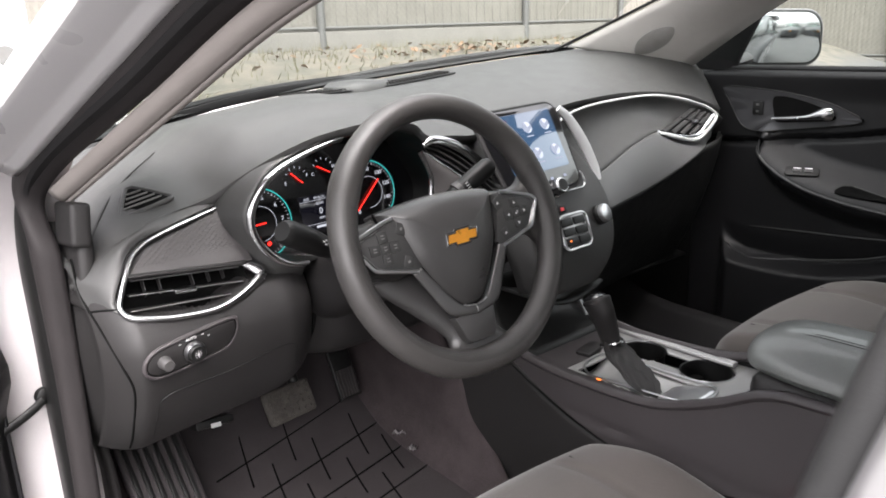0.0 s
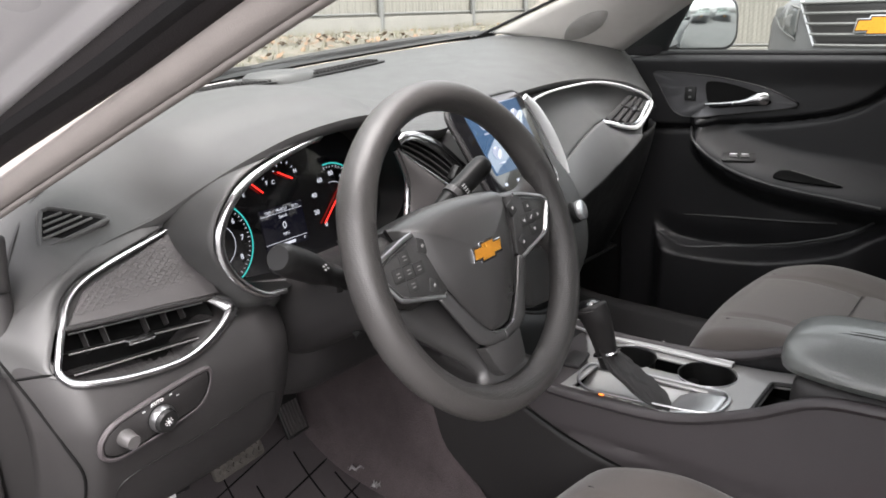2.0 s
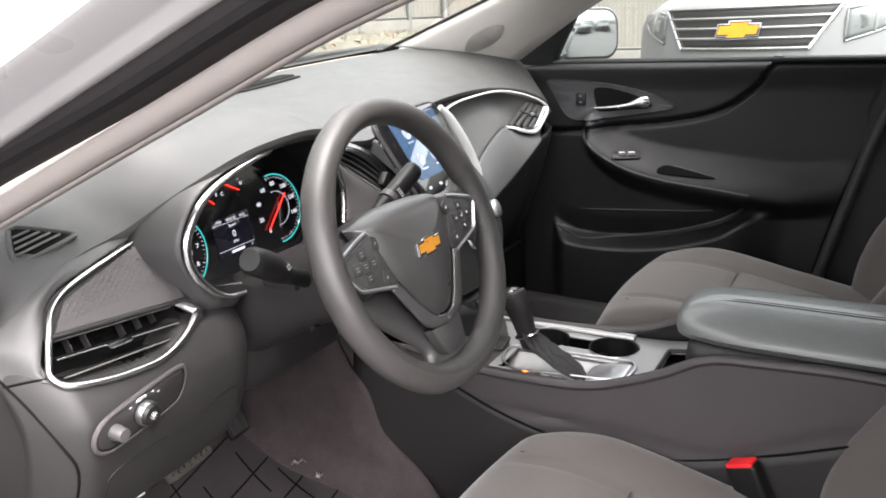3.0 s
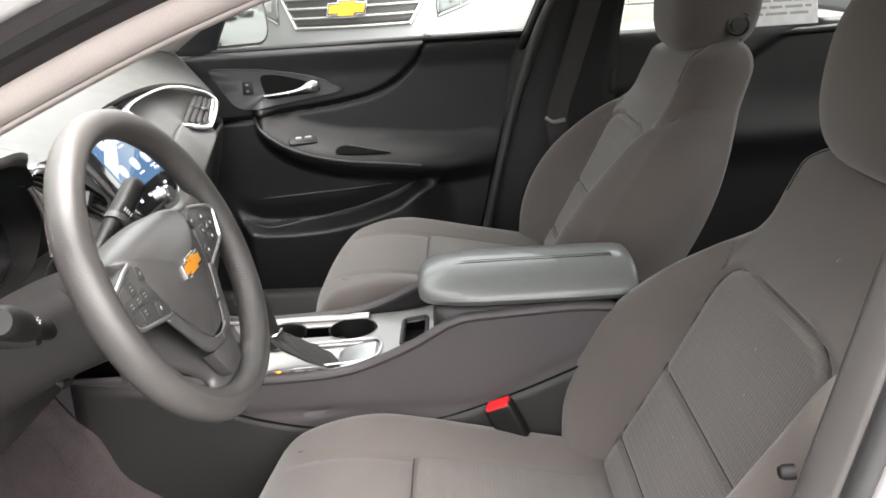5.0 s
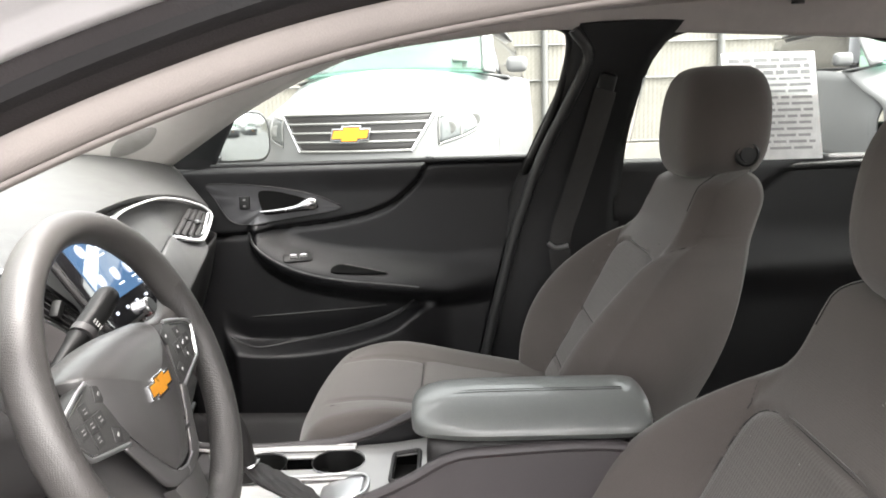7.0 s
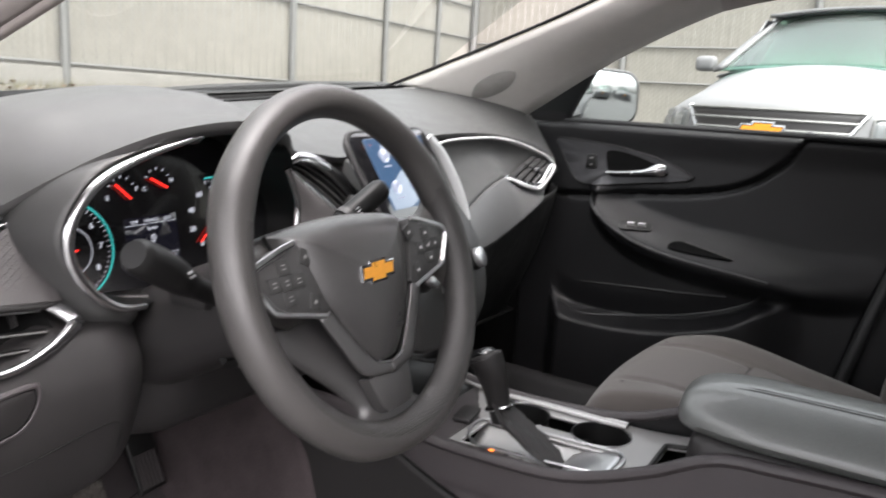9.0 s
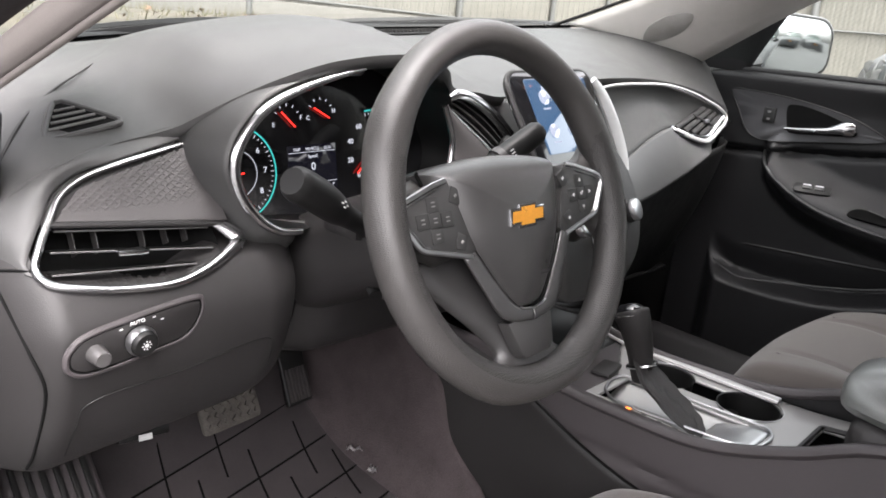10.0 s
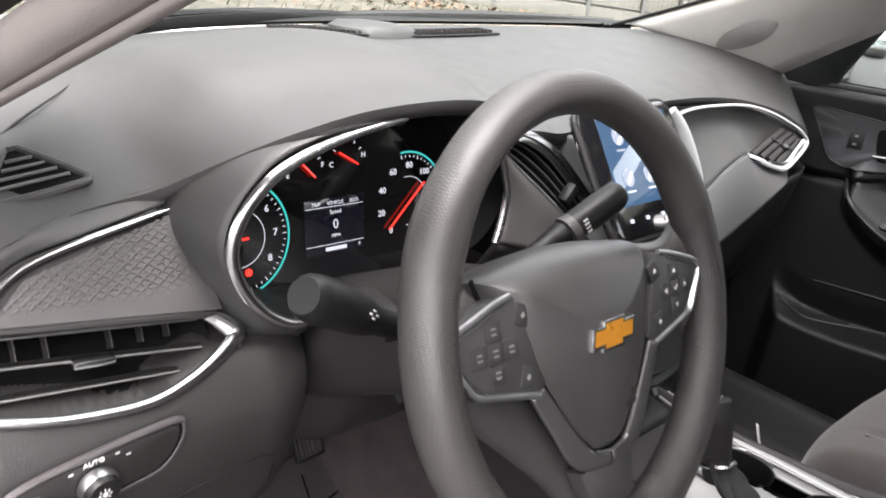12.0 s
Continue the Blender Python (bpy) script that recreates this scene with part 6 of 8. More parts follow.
def build_column():
    c = empty("steering_column", "black steering column with two switch stalks", "steering column", (-0.37, 0.16, 0.82))
    rod("shroud", spline([(-0.372, 0.25, 0.772), (-0.373, 0.16, 0.816), (-0.374, 0.075, 0.845)], 6), lambda f: 0.070 - 0.010 * f, M_DARK, c, "dark column shroud", ry=lambda f: 0.052 - 0.006 * f, n=24, squash=0.7)
    for sg, tip, r, lab in ((-1, (-0.543, 0.094, 0.902), 0.0135, "black turn-signal stalk"), (1, (-0.220, 0.107, 0.9285), 0.012, "black wiper stalk")):
        b = Vector((-0.374 + sg * 0.055, 0.125, 0.842 if sg < 0 else 0.868))
        t = Vector(tip)
        path = spline([b, b.lerp(t, 0.35) + Vector((0, 0.004, -0.002)), b.lerp(t, 0.7), t], 8)
        s = rod("stalk", path, lambda f, r=r: along(f, (0, r * 0.75), (0.3, r * 0.72), (0.5, r * 1.0), (0.94, r * 1.05), (1.0, r * 0.8)), M_BLACK, c, lab, n=16)
        d = (t - b).normalized()
        face_dir = Vector((0, -1, 0.35)).normalized()
        for k, marks in (((0.52, ((-0.004, 0.0), (0.0, 0.0024), (0.0, -0.0024), (0.004, 0.0))), (0.72, ((-0.0035, 0.0), (0.0005, 0.002), (0.0005, -0.002), (0.004, 0.0)))) if sg < 0 else
                         ((0.46, ((0.0, 0.004), (0.0, 0.0), (0.0, -0.004))), (0.56, ((0.0, 0.005), (0.0, 0.0015), (0.0, -0.002), (0.0, -0.0055))), (0.82, ((-0.003, 0.0), (0.001, 0.0018), (0.001, -0.0018))))):
            m = axes(b.lerp(t, k) + face_dir * r * 1.04, d, face_dir.cross(d))
            for px_, py_ in marks:
                block("stalk_mark", (0.0030, 0.0012, 0.0006) if sg < 0 or k > 0.7 else (0.0046, 0.0014, 0.0006), m @ Matrix.Translation((px_, py_, 0)), M_PRINT, s, bevel=0)
        if sg > 0:
            lathe("stalk_collar", [(r * 1.12, -0.004), (r * 1.12, 0.004)], Matrix.Translation(b.lerp(t, 0.5)) @ d.to_track_quat("Z", "Y").to_matrix().to_4x4(), M_GREYKNOB, s)
    block("ignition_boss", (0.026, 0.05, 0.026), Matrix.Translation((-0.432, 0.155, 0.842)), M_DARK, c, bevel=0.008)
    rod("tilt_lever", [(-0.405, 0.16, 0.79), (-0.415, 0.13, 0.775)], 0.007, M_BLACK, c, ry=0.005)


build_wheel()
build_column()


# ================================================================ centre console
def build_console():
    c = empty("centre_console", "dark centre console with silver cup-holder deck and padded armrest", "console", (-0.025, -0.1, 0.34))
    def edge_z(y):
        return along(y, (-0.56, 0.630), (-0.50, 0.685), (-0.45, 0.702), (-0.30, 0.697), (-0.25, 0.690), (-0.19, 0.657), (-0.10, 0.622), (0.0, 0.612), (0.10, 0.612), (0.20, 0.625))
    def half(y):
        return along(y, (-0.56, 0.115), (-0.2, 0.112), (0.0, 0.108), (0.2, 0.105))
    for sg in (-1, 1):
        def side(u, v):
            y = 0.36 - 0.92 * u
            z1 = edge_z(y)
            z = 0.34 + (z1 - 0.34) * v
            bulge = 0.010 * math.sin(math.pi * v)
            groove = 0.004 * bell(z, 0.56 - 0.05 * smoothstep(y, 0.0, 0.3) + 0.07 * smoothstep(-y, 0.25, 0.45), 0.004)
            return (-0.022 + sg * (half(y) + bulge - groove), y, z)
        # one plastic; the passenger side is coloured blacker for the shade there
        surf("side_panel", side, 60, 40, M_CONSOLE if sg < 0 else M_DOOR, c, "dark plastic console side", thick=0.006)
        # rounded shoulder along the top edge
        rod("shoulder", [(-0.022 + sg * (half(y) - 0.004), y, edge_z(y) - 0.003) for y in [0.2 - 0.02 * k for k in range(39)]], 0.008, M_CONSOLE, c, ry=0.007, n=10)
    sy = [(0.16, 0.600), (0.10, 0.575), (0.033, 0.552), (-0.046, 0.536), (-0.13, 0.535), (-0.226, 0.545), (-0.33, 0.580), (-0.42, 0.618)]
    def low_side(u, v):
        y = 0.30 - 0.80 * u
        top = along(y, (-0.50, 0.645), (-0.42, 0.618), (-0.33, 0.580), (-0.226, 0.545), (-0.13, 0.535), (-0.046, 0.536), (0.033, 0.552), (0.10, 0.575), (0.16, 0.600), (0.30, 0.62))
        z = 0.345 + (top - 0.345) * v
        return (-0.0245 - half(y) - 0.010 * math.sin(math.pi * (z - 0.34) / (edge_z(y) - 0.34)), y, z)
    surf("lower_panel", low_side, 40, 16, M_DARK, c, "darker lower panel of the console side", thick=0.002)
    rod("panel_gap", spline([(-0.0225 - half(y) - 0.0095, y, z) for y, z in sy], 6), 0.0016, M_CAVITY, c, n=6)
    def deck_z(y):
        return along(y, (-0.25, 0.625), (-0.15, 0.611), (0.0, 0.606), (0.12, 0.606), (0.2, 0.625), (0.26, 0.66))
    # deck with the two round cup wells cut through it
    cups = ((0.030, 0.028, 0.038), (0.030, -0.083, 0.040))
    def silver(x, y):
        return x > -0.101 and y < 0.072 + 0.55 * max(0.0, x + 0.02)
    def deck_bm(x0, x1, y0, y1, nx, ny, bright):
        bm = bmesh.new()
        g = {}
        for i in range(nx + 1):
            for j in range(ny + 1):
                x, y = x0 + (x1 - x0) * i / nx, y0 + (y1 - y0) * j / ny
                for cx, cy, r in cups:
                    dx, dy = x - cx, y - cy
                    d = math.hypot(dx, dy)
                    if r * 0.70 < d < r * 1.0 and d > 1e-6:
                        x, y = cx + dx / d * r, cy + dy / d * r
                g[i, j] = bm.verts.new((x, y, deck_z(y)))
        for i in range(nx):
            for j in range(ny):
                q = [g[i, j], g[i + 1, j], g[i + 1, j + 1], g[i, j + 1]]
                mx, my = sum(v.co.x for v in q) / 4, sum(v.co.y for v in q) / 4
                if any(math.hypot(mx - cx, my - cy) < r * 0.93 for cx, cy, r in cups):
                    continue
                if silver(mx, my) != bright:
                    continue
                if -0.094 < mx < -0.022 and -0.120 < my < 0.056:
                    continue
                if -0.046 < mx < 0.036 and -0.202 < my < -0.168:
                    continue
                if 0.010 < mx < 0.050 and -0.06 < my < 0.005:
                    continue
                bm.faces.new(q)
        bmesh.ops.delete(bm, geom=[v for v in bm.verts if not v.link_faces], context="VERTS")
        return bm
    dk = part("deck", deck_bm(-0.125, 0.082, -0.27, 0.16, 82, 170, True), M_SILVER, c, "satin silver deck round the cup holders")
    dp = part("deck_border", deck_bm(-0.125, 0.082, -0.27, 0.16, 82, 170, False), M_CONSOLE, c, "dark grey border of the deck")
    for ob in (dk, dp):
        sd = ob.modifiers.new("thickness", "SOLIDIFY")
        sd.thickness, sd.offset = 0.004, -1
    for cx, cy, r in cups:
        k = lathe("cup_holder", [(r - 0.0015, 0.001), (r - 0.003, 0.0), (r - 0.004, -0.06), (r - 0.010, -0.066), (0.001, -0.066)], Matrix.Translation((cx, cy, deck_z(cy))), M_BLACK, c, "deep black cup holder", caps=False)
        first = radians(-42 if cy > 0 else 130)
        rod("cup_rim", [(cx + (r + 0.0005) * math.cos(a), cy + (r + 0.001) * math.sin(a), deck_z(cy) + 0.002) for a in [first + radians(7.6 * q) for q in range(36)]], 0.0008, M_SATIN, k, n=6)
    block("cup_bridge", (0.050, 0.075, 0.030), Matrix.Translation((0.030, -0.0275, 0.5700)), M_BLACK, c, bevel=0.002)
    def rail_x(y):
        return along(y, (-0.12, 0.068), (0.10, 0.0805))
    def rail_half(y):
        return along(y, (-0.12, 0.0065), (0.10, 0.0125))
    rail_ys = [0.16 - 0.014 * k for k in range(20)]
    rod("deck_rail", [(rail_x(y), y, deck_z(y) + 0.003) for y in rail_ys], lambda f: rail_half(0.16 - 0.266 * f), M_SILVER, c, "pale satin rail along the deck", ry=0.004, n=10)
    for sg, r in ((-1, 0.0010), (1, 0.0015)):
        rod("rail_edge", [(rail_x(y) + sg * rail_half(y) * 0.85, y, deck_z(y) + 0.0055) for y in rail_ys], r, M_LINE, c, "bright edge of the rail", n=6)
    # storage slot behind the cups
    block("storage_slot", (0.098, 0.048, 0.05), Matrix.Translation((-0.005, -0.185, 0.570)), M_BLACK, c, "small black storage slot", bevel=0.004)
    rod("slot_rim", [(-0.005 + x, -0.185 + y, deck_z(-0.185 + y) + 0.002) for x, y in rrect(0.086, 0.038, 0.006)], 0.0032, M_DARK, c, closed=True, n=6)
    # shifter gate: chrome surround, gaiter well
    gate = spline([(-0.099, 0.018, 0), (-0.096, 0.036, 0), (-0.080, 0.055, 0), (-0.058, 0.064, 0), (-0.030, 0.066, 0), (-0.020, 0.054, 0), (-0.018, 0.0, 0), (-0.014, -0.100, 0), (-0.020, -0.128, 0), (-0.050, -0.136, 0), (-0.080, -0.122, 0), (-0.092, -0.050, 0)], 5, True)
    gp = rod("gate_surround", [(p.x, p.y, deck_z(p.y) + 0.003) for p in gate], 0.0020, M_SATIN, c, "bright satin shifter surround", closed=True, ry=0.0012, n=8)
    surf("gate_plate", lambda u, v: (-0.098 + 0.080 * u, -0.132 + 0.196 * v, deck_z(-0.132 + 0.196 * v) - 0.004 - 0.014 * math.sin(3.14 * u) * smoothstep(v, 0.15, 0.4)), 16, 30, M_SILVER, c, "silver scoop round the shifter", thick=0.003)
    surf("gate_polish", lambda u, v: (-0.088 + 0.070 * u, -0.130 + 0.060 * v, deck_z(-0.12) + 0.0015 - 0.012 * v * v), 8, 8, M_SATIN, c, "polished ramp behind the shifter", thick=0.002)
    for k in range(5):
        block("gear_mark", (0.003, 0.006, 0.0008), Matrix.Translation((-0.1055, 0.008 - 0.02 * k, deck_z(0) + 0.0035)), E_ORANGE if k == 0 else M_GREYKNOB, c, "glowing amber gear mark" if k == 0 else "", bevel=0)
    block("brake_switch", (0.050, 0.026, 0.006), Matrix.Translation((-0.025, 0.088, 0.6075)) @ pose(0, 0, 0, 0, 0, 10), M_DARK, c, "flat parking brake switch", bevel=0.003)
    # gear lever
    lv = part("gear_lever", sweep_bm(spline([(-0.048, 0.024, 0.624), (-0.051, 0.027, 0.640), (-0.057, 0.032, 0.668), (-0.064, 0.038, 0.694), (-0.066, 0.045, 0.709), (-0.066, 0.048, 0.715)], 6), lambda f: along(f, (0, 0.012), (0.3, 0.0135), (0.7, 0.0175), (0.9, 0.0175), (1, 0.011)), lambda f: along(f, (0, 0.014), (0.3, 0.016), (0.7, 0.022), (0.9, 0.022), (1, 0.013)), up=(0, -1, 0.2), n=18), M_DARK, c, "dark gear lever with a chrome-ringed knob")
    lathe("lever_cap", [(0.0150, -0.004), (0.0155, 0.0), (0.0140, 0.0055), (0.0085, 0.0095), (0.001, 0.0105)], Matrix.Translation((-0.066, 0.0475, 0.7110)) @ pose(0, 0, 0, -22, 0, 0) @ Matrix.Diagonal((1, 1.2, 1, 1)), M_GLOSS, lv, "glossy black lever cap")
    rod("lever_ring", [(-0.0515 + 0.0150 * math.cos(a), 0.027 + 0.0170 * math.sin(a), 0.644 - 0.007 * math.sin(a)) for a in [2 * math.pi * k / 24 for k in range(24)]], 0.0025, M_CHROME, lv, closed=True, n=6)
    rod("lever_cap_ring", [(-0.066 + 0.0163 * math.cos(a), 0.0460 + 0.0192 * math.sin(a), 0.7090 - 0.008 * math.sin(a)) for a in [2 * math.pi * k / 24 for k in range(24)]], 0.0024, M_CHROME, lv, closed=True, n=6)
    def gaiter(u, v):
        a = 2 * math.pi * u
        y = 0.027 - 0.098 * v
        fold = 1 + 0.13 * math.sin(a * 4 + 11 * v) * smoothstep(v, 0.05, 0.4) + 0.05 * math.sin(a * 9 - 17 * v)
        r = along(v, (0, 0.0155), (0.12, 0.024), (0.35, 0.027), (0.7, 0.025), (0.92, 0.018), (1, 0.008)) * fold
        drop = along(v, (0, 0.640), (0.25, 0.622), (0.7, 0.608), (1, 0.601))
        return (-0.050 - 0.036 * v + r * math.cos(a), y + r * 0.7 * math.sin(a), drop + r * 0.55 * max(-0.3, math.sin(a * 1.0)) * (1 - v) + 0.55 * r * abs(math.cos(a * 0.5 - 1.57 / 2)))
    surf("gaiter", gaiter, 64, 30, material("gaiter_leather", (0.020, 0.0185, 0.0185), 0.55, bump=0.6, fine=500, var=0.3, spec=0.25), lv, "creased dark leather gaiter")
    # armrest box
    rings = []
    n = 40
    ys = [-0.200, -0.202, -0.206, -0.213, -0.223, -0.238, -0.260, -0.29, -0.35, -0.44, -0.475, -0.490, -0.500, -0.505]
    sc = [0.26, 0.46, 0.60, 0.72, 0.82, 0.90, 0.96, 1.0, 1.0, 1.0, 0.985, 0.95, 0.88, 0.72]
    for y, s in zip(ys, sc):
        ring = []
        for k in range(n):
            a = 2 * math.pi * k / n
            cx, cz = math.cos(a), math.sin(a)
            x = 0.087 * s * math.copysign(abs(cx) ** 0.66, cx)
            z = 0.019 * (0.35 + 0.65 * s) * math.copysign(abs(cz) ** 0.8, cz)
            z += 0.014 * (1 - (x / 0.087) ** 2) * max(0.0, cz) ** 0.4 * s
            ring.append((-0.046 + x * (1 - 0.05 * (cz < 0)), y, 0.7145 + z - 0.006 * max(0.0, (y + 0.235) / 0.03) * 0.5))
        rings.append(ring)
    bm = bmesh.new()
    ring_mesh(bm, rings)
    lid = part("armrest_lid", bm, M_LEATHER, c, "padded black vinyl armrest lid with twin stitching")
    for off in (0.0, 0.007):
        rod("stitch_line", [(-0.058 - off, y, 0.7470 - 0.010 * max(0.0, (y + 0.29) / 0.075) ** 2) for y in [-0.216 - 0.02 * k for k in range(14)]], 0.0005, M_SEAM, lid, n=5)
    part("armrest_box", box_bm((0.160, 0.26, 0.10), Matrix.Translation((-0.044, -0.350, 0.655)), 0.02, 3), M_DARK, c, "dark box under the armrest")
    part("rear_end", box_bm((0.19, 0.03, 0.27), Matrix.Translation((-0.022, -0.545, 0.480)), 0.01, 2), M_DOOR, c)
    # front riser under the stack
    surf("riser", lambda u, v: (-0.115 + 0.19 * u, along(v, (0, 0.13), (0.5, 0.21), (1, 0.24)), along(v, (0, 0.604), (0.5, 0.63), (1, 0.71))), 10, 10, M_BLACK, c, thick=0.005)
    rod("riser_strut", [(0.022, 0.200, 0.715), (0.0335, 0.1916, 0.6933), (0.0506, 0.1711, 0.6485), (0.056, 0.160, 0.625)], 0.0055, M_SATIN, c, "satin silver strut under the centre stack", ry=0.004)


build_console()

# ================================================================ seats
M_LINT = material("pale_lint", (0.22, 0.21, 0.2), 0.9)
def build_seat(name, cx, dy, dz, label, inner):
    """A cloth bucket seat. inner is the side that faces the console (+1 or -1)."""
    s = empty(name, label, "seat", (cx, -0.25 + dy, 0.36), group="front seats")
    lean = 0.50
    def half(v):
        return along(v, (0, 0.205), (0.14, 0.244), (0.30, 0.262), (0.44, 0.256), (0.56, 0.228), (0.66, 0.188), (0.72, 0.164), (0.78, 0.157), (0.88, 0.154), (0.94, 0.143), (0.98, 0.118), (1, 0.090))
    def seam(v):
        return 0.142 * max(0.0, 1 - (max(v - 0.30, 0) / 0.355) ** 9) ** 0.25
    def wing_seam(v):
        return along(v, (0.60, 0.139), (0.66, 0.146), (0.70, 0.153), (0.735, 0.160))
    def face(x, v):
        """Front of the backrest: its place at x across and v up."""
        h = half(v)
        w = min(abs(x) / h, 1)
        puff = along(v, (0, 0.052), (0.15, 0.078), (0.30, 0.088), (0.45, 0.078), (0.57, 0.052), (0.67, 0.022), (0.735, 0.0), (1, 0.0))
        s_ = max(0.0, (abs(x) - 0.132) / max(h - 0.132, 0.02))
        bol = puff * smoothstep(s_, 0.0, 0.62) - (0.030 + 0.30 * puff) * smoothstep(w, 0.80, 1.0) ** 2
        ring = (abs(x) / 0.142) ** 4 + (max(v - 0.30, 0) / 0.355) ** 9
        dip = 0.0075 * bell(ring, 1.0, 0.16)
        if 0.60 < v < 0.75:
            dip += 0.007 * bell(abs(x), wing_seam(v), 0.006) * smoothstep(v, 0.60, 0.63)
        if ring < 1:
            dip += 0.005 * bell(v, 0.312, 0.009) + 0.004 * bell(v, 0.085, 0.009)
        z = 0.565 + 0.437 * v
        y = -0.452 - lean * (z - 0.585) + bol - dip - 0.055 * smoothstep(v, 0.90, 1.0) ** 2 - 0.010 * math.sin(math.pi * v) - 0.018 * smoothstep(v, 0.62, 0.78)
        return Vector((cx + x, y + dy, z + dz))
    nx, nv = 64, 90
    rings = []
    for j in range(nv + 1):
        v = j / nv
        h = half(v)
        front = [face(h * (2 * i / nx - 1), v) for i in range(nx + 1)]
        back = []
        th = along(v, (0, 0.20), (0.5, 0.182), (0.85, 0.162), (0.95, 0.135), (1, 0.095))
        for i in range(nx - 1, 0, -2):
            w = 2 * i / nx - 1
            base = -0.452 - lean * (0.437 * v - 0.020) + dy
            back.append(Vector((cx + h * w * 0.93, base - th * (1 - 0.22 * abs(w) ** 4), 0.565 + 0.437 * v + dz)))
        rings.append(front + back)
    bm = bmesh.new()
    ring_mesh(bm, rings)
    bk = part("backrest", bm, M_SEAT, s, "charcoal cloth backrest with bolsters", angle=70)
    def insert(lo, hi, k):
        def fn(u, v):
            vv = lo + (hi - lo) * v
            return face((2 * u - 1) * max(seam(vv) - 0.004, 0.002), vv) + Vector((0, 0.0012, 0.0006))
        surf("insert", fn, 32, 40, M_SEATIN, bk, "patterned cloth insert")
    insert(0.02, 0.078, 0)
    insert(0.092, 0.304, 0)
    insert(0.320, 0.647, 1)
    seam_v = [0.05 + 0.6 * k / 40 for k in range(41)]
    sides = [face(-seam(v), v) for v in seam_v if seam(v) > 0.004] + [face(seam(v), v) for v in reversed(seam_v) if seam(v) > 0.004]
    rod("insert_seam", [p + Vector((0, 0.0010, 0.0004)) for p in sides], 0.0009, M_SEAM, bk, n=5)
    for lv in (0.312, 0.085):
        rod("insert_seam", [face(seam(lv) * (k / 8 - 1), lv) + Vector((0, 0.0008, 0)) for k in range(17)], 0.0009, M_SEAM, bk, n=5)
    for sg in (-1, 1):
        rod("bolster_seam", [face(sg * wing_seam(0.615 + 0.013 * k), 0.615 + 0.013 * k) + Vector((0, 0.0004, 0)) for k in range(9)], 0.0008, M_SEAM, bk, n=5)
        rod("shoulder_seam", [face(sg * along(f, (0, 0.030), (0.5, 0.096), (0.75, 0.120), (1, 0.126)), along(f, (0, 0.985), (0.5, 0.965), (0.75, 0.93), (1, 0.84))) + Vector((0, 0.0005, 0.0005)) for f in [k / 16 for k in range(17)]], 0.0008, M_SEAM, bk, n=5)
    lint = bmesh.new()
    rnd = random.Random(11 if inner > 0 else 5)
    for k in range(26):
        p = face(rnd.uniform(-0.16, 0.16), rnd.uniform(0.1, 0.9)) + Vector((0, 0.0025, 0.001))
        r = rnd.uniform(0.0004, 0.0014)
        box_bm((r * rnd.uniform(1, 3), 0.0006, r), Matrix.Translation(p) @ pose(0, 0, 0, -25, rnd.uniform(0, 180), 0), 0, bm=lint)
    tagged(part("lint_specks", lint, M_LINT, bk, "pale lint specks on the cloth", smooth=False), kind="stuff")
    # cushion
    def top_z(x, t):
        w = abs(x) / 0.252
        z = along(t, (0, 0.540), (0.05, 0.586), (0.12, 0.608), (0.3, 0.612), (0.6, 0.582), (1, 0.540))
        z += (0.014 * smoothstep(w, 0.45, 0.80) * smoothstep(t, 0.05, 0.35) - 0.055 * smoothstep(w, 0.80, 1.0) ** 2)
        z -= 0.006 * bell(abs(x), 0.128, 0.005) * smoothstep(t, 0.08, 0.16)
        if abs(x) < 0.125:
            z -= 0.006 * bell(t, 0.42, 0.012)
        return z + dz
    rings = []
    for j in range(61):
        t = j / 60
        y = 0.030 - 0.53 * t + dy
        hw = along(t, (0, 0.185), (0.08, 0.212), (0.25, 0.226), (1, 0.220))
        bow = 0.02 * (1 - t)
        up = [Vector((cx + hw * (2 * i / 48 - 1), y - bow * (2 * i / 48 - 1) ** 2, top_z(0.252 * (2 * i / 48 - 1), t))) for i in range(49)]
        low = along(t, (0, 0.515), (0.1, 0.455), (1, 0.44)) + dz
        down = [Vector((cx + hw * 0.97 * (1 - 2 * i / 12), y - bow * (1 - 2 * i / 12) ** 2, low)) for i in range(13)]
        rings.append(up + down)
    bm = bmesh.new()
    ring_mesh(bm, rings)
    cu = part("cushion", bm, M_SEAT, s, "charcoal cloth seat cushion", angle=70)
    def cin(lo, hi):
        surf("insert", lambda u, v: (lambda t, x: (cx + x, 0.030 - 0.53 * t + dy, top_z(x, t) + 0.003))(lo + (hi - lo) * v, (2 * u - 1) * 0.118), 16, 16, M_SEATIN, cu, "patterned cloth insert")
    cin(0.43, 0.97)
    for sx in (-1, 1):
        rod("cushion_seam", [(cx + sx * 0.130, 0.030 - 0.53 * t + dy, top_z(0.130, t) + 0.0035) for t in [0.13 + 0.021 * k for k in range(40)]], 0.0009, M_SEAM, cu, n=5)
    rod("cushion_seam", [(cx - 0.120 + 0.015 * k, 0.030 - 0.53 * 0.42 + dy, top_z(-0.120 + 0.015 * k, 0.42) + 0.004) for k in range(17)], 0.0009, M_SEAM, cu, n=5)
    # head restraint
    rings = []
    hc = Vector((cx, -0.728 + dy, 1.074 + dz))
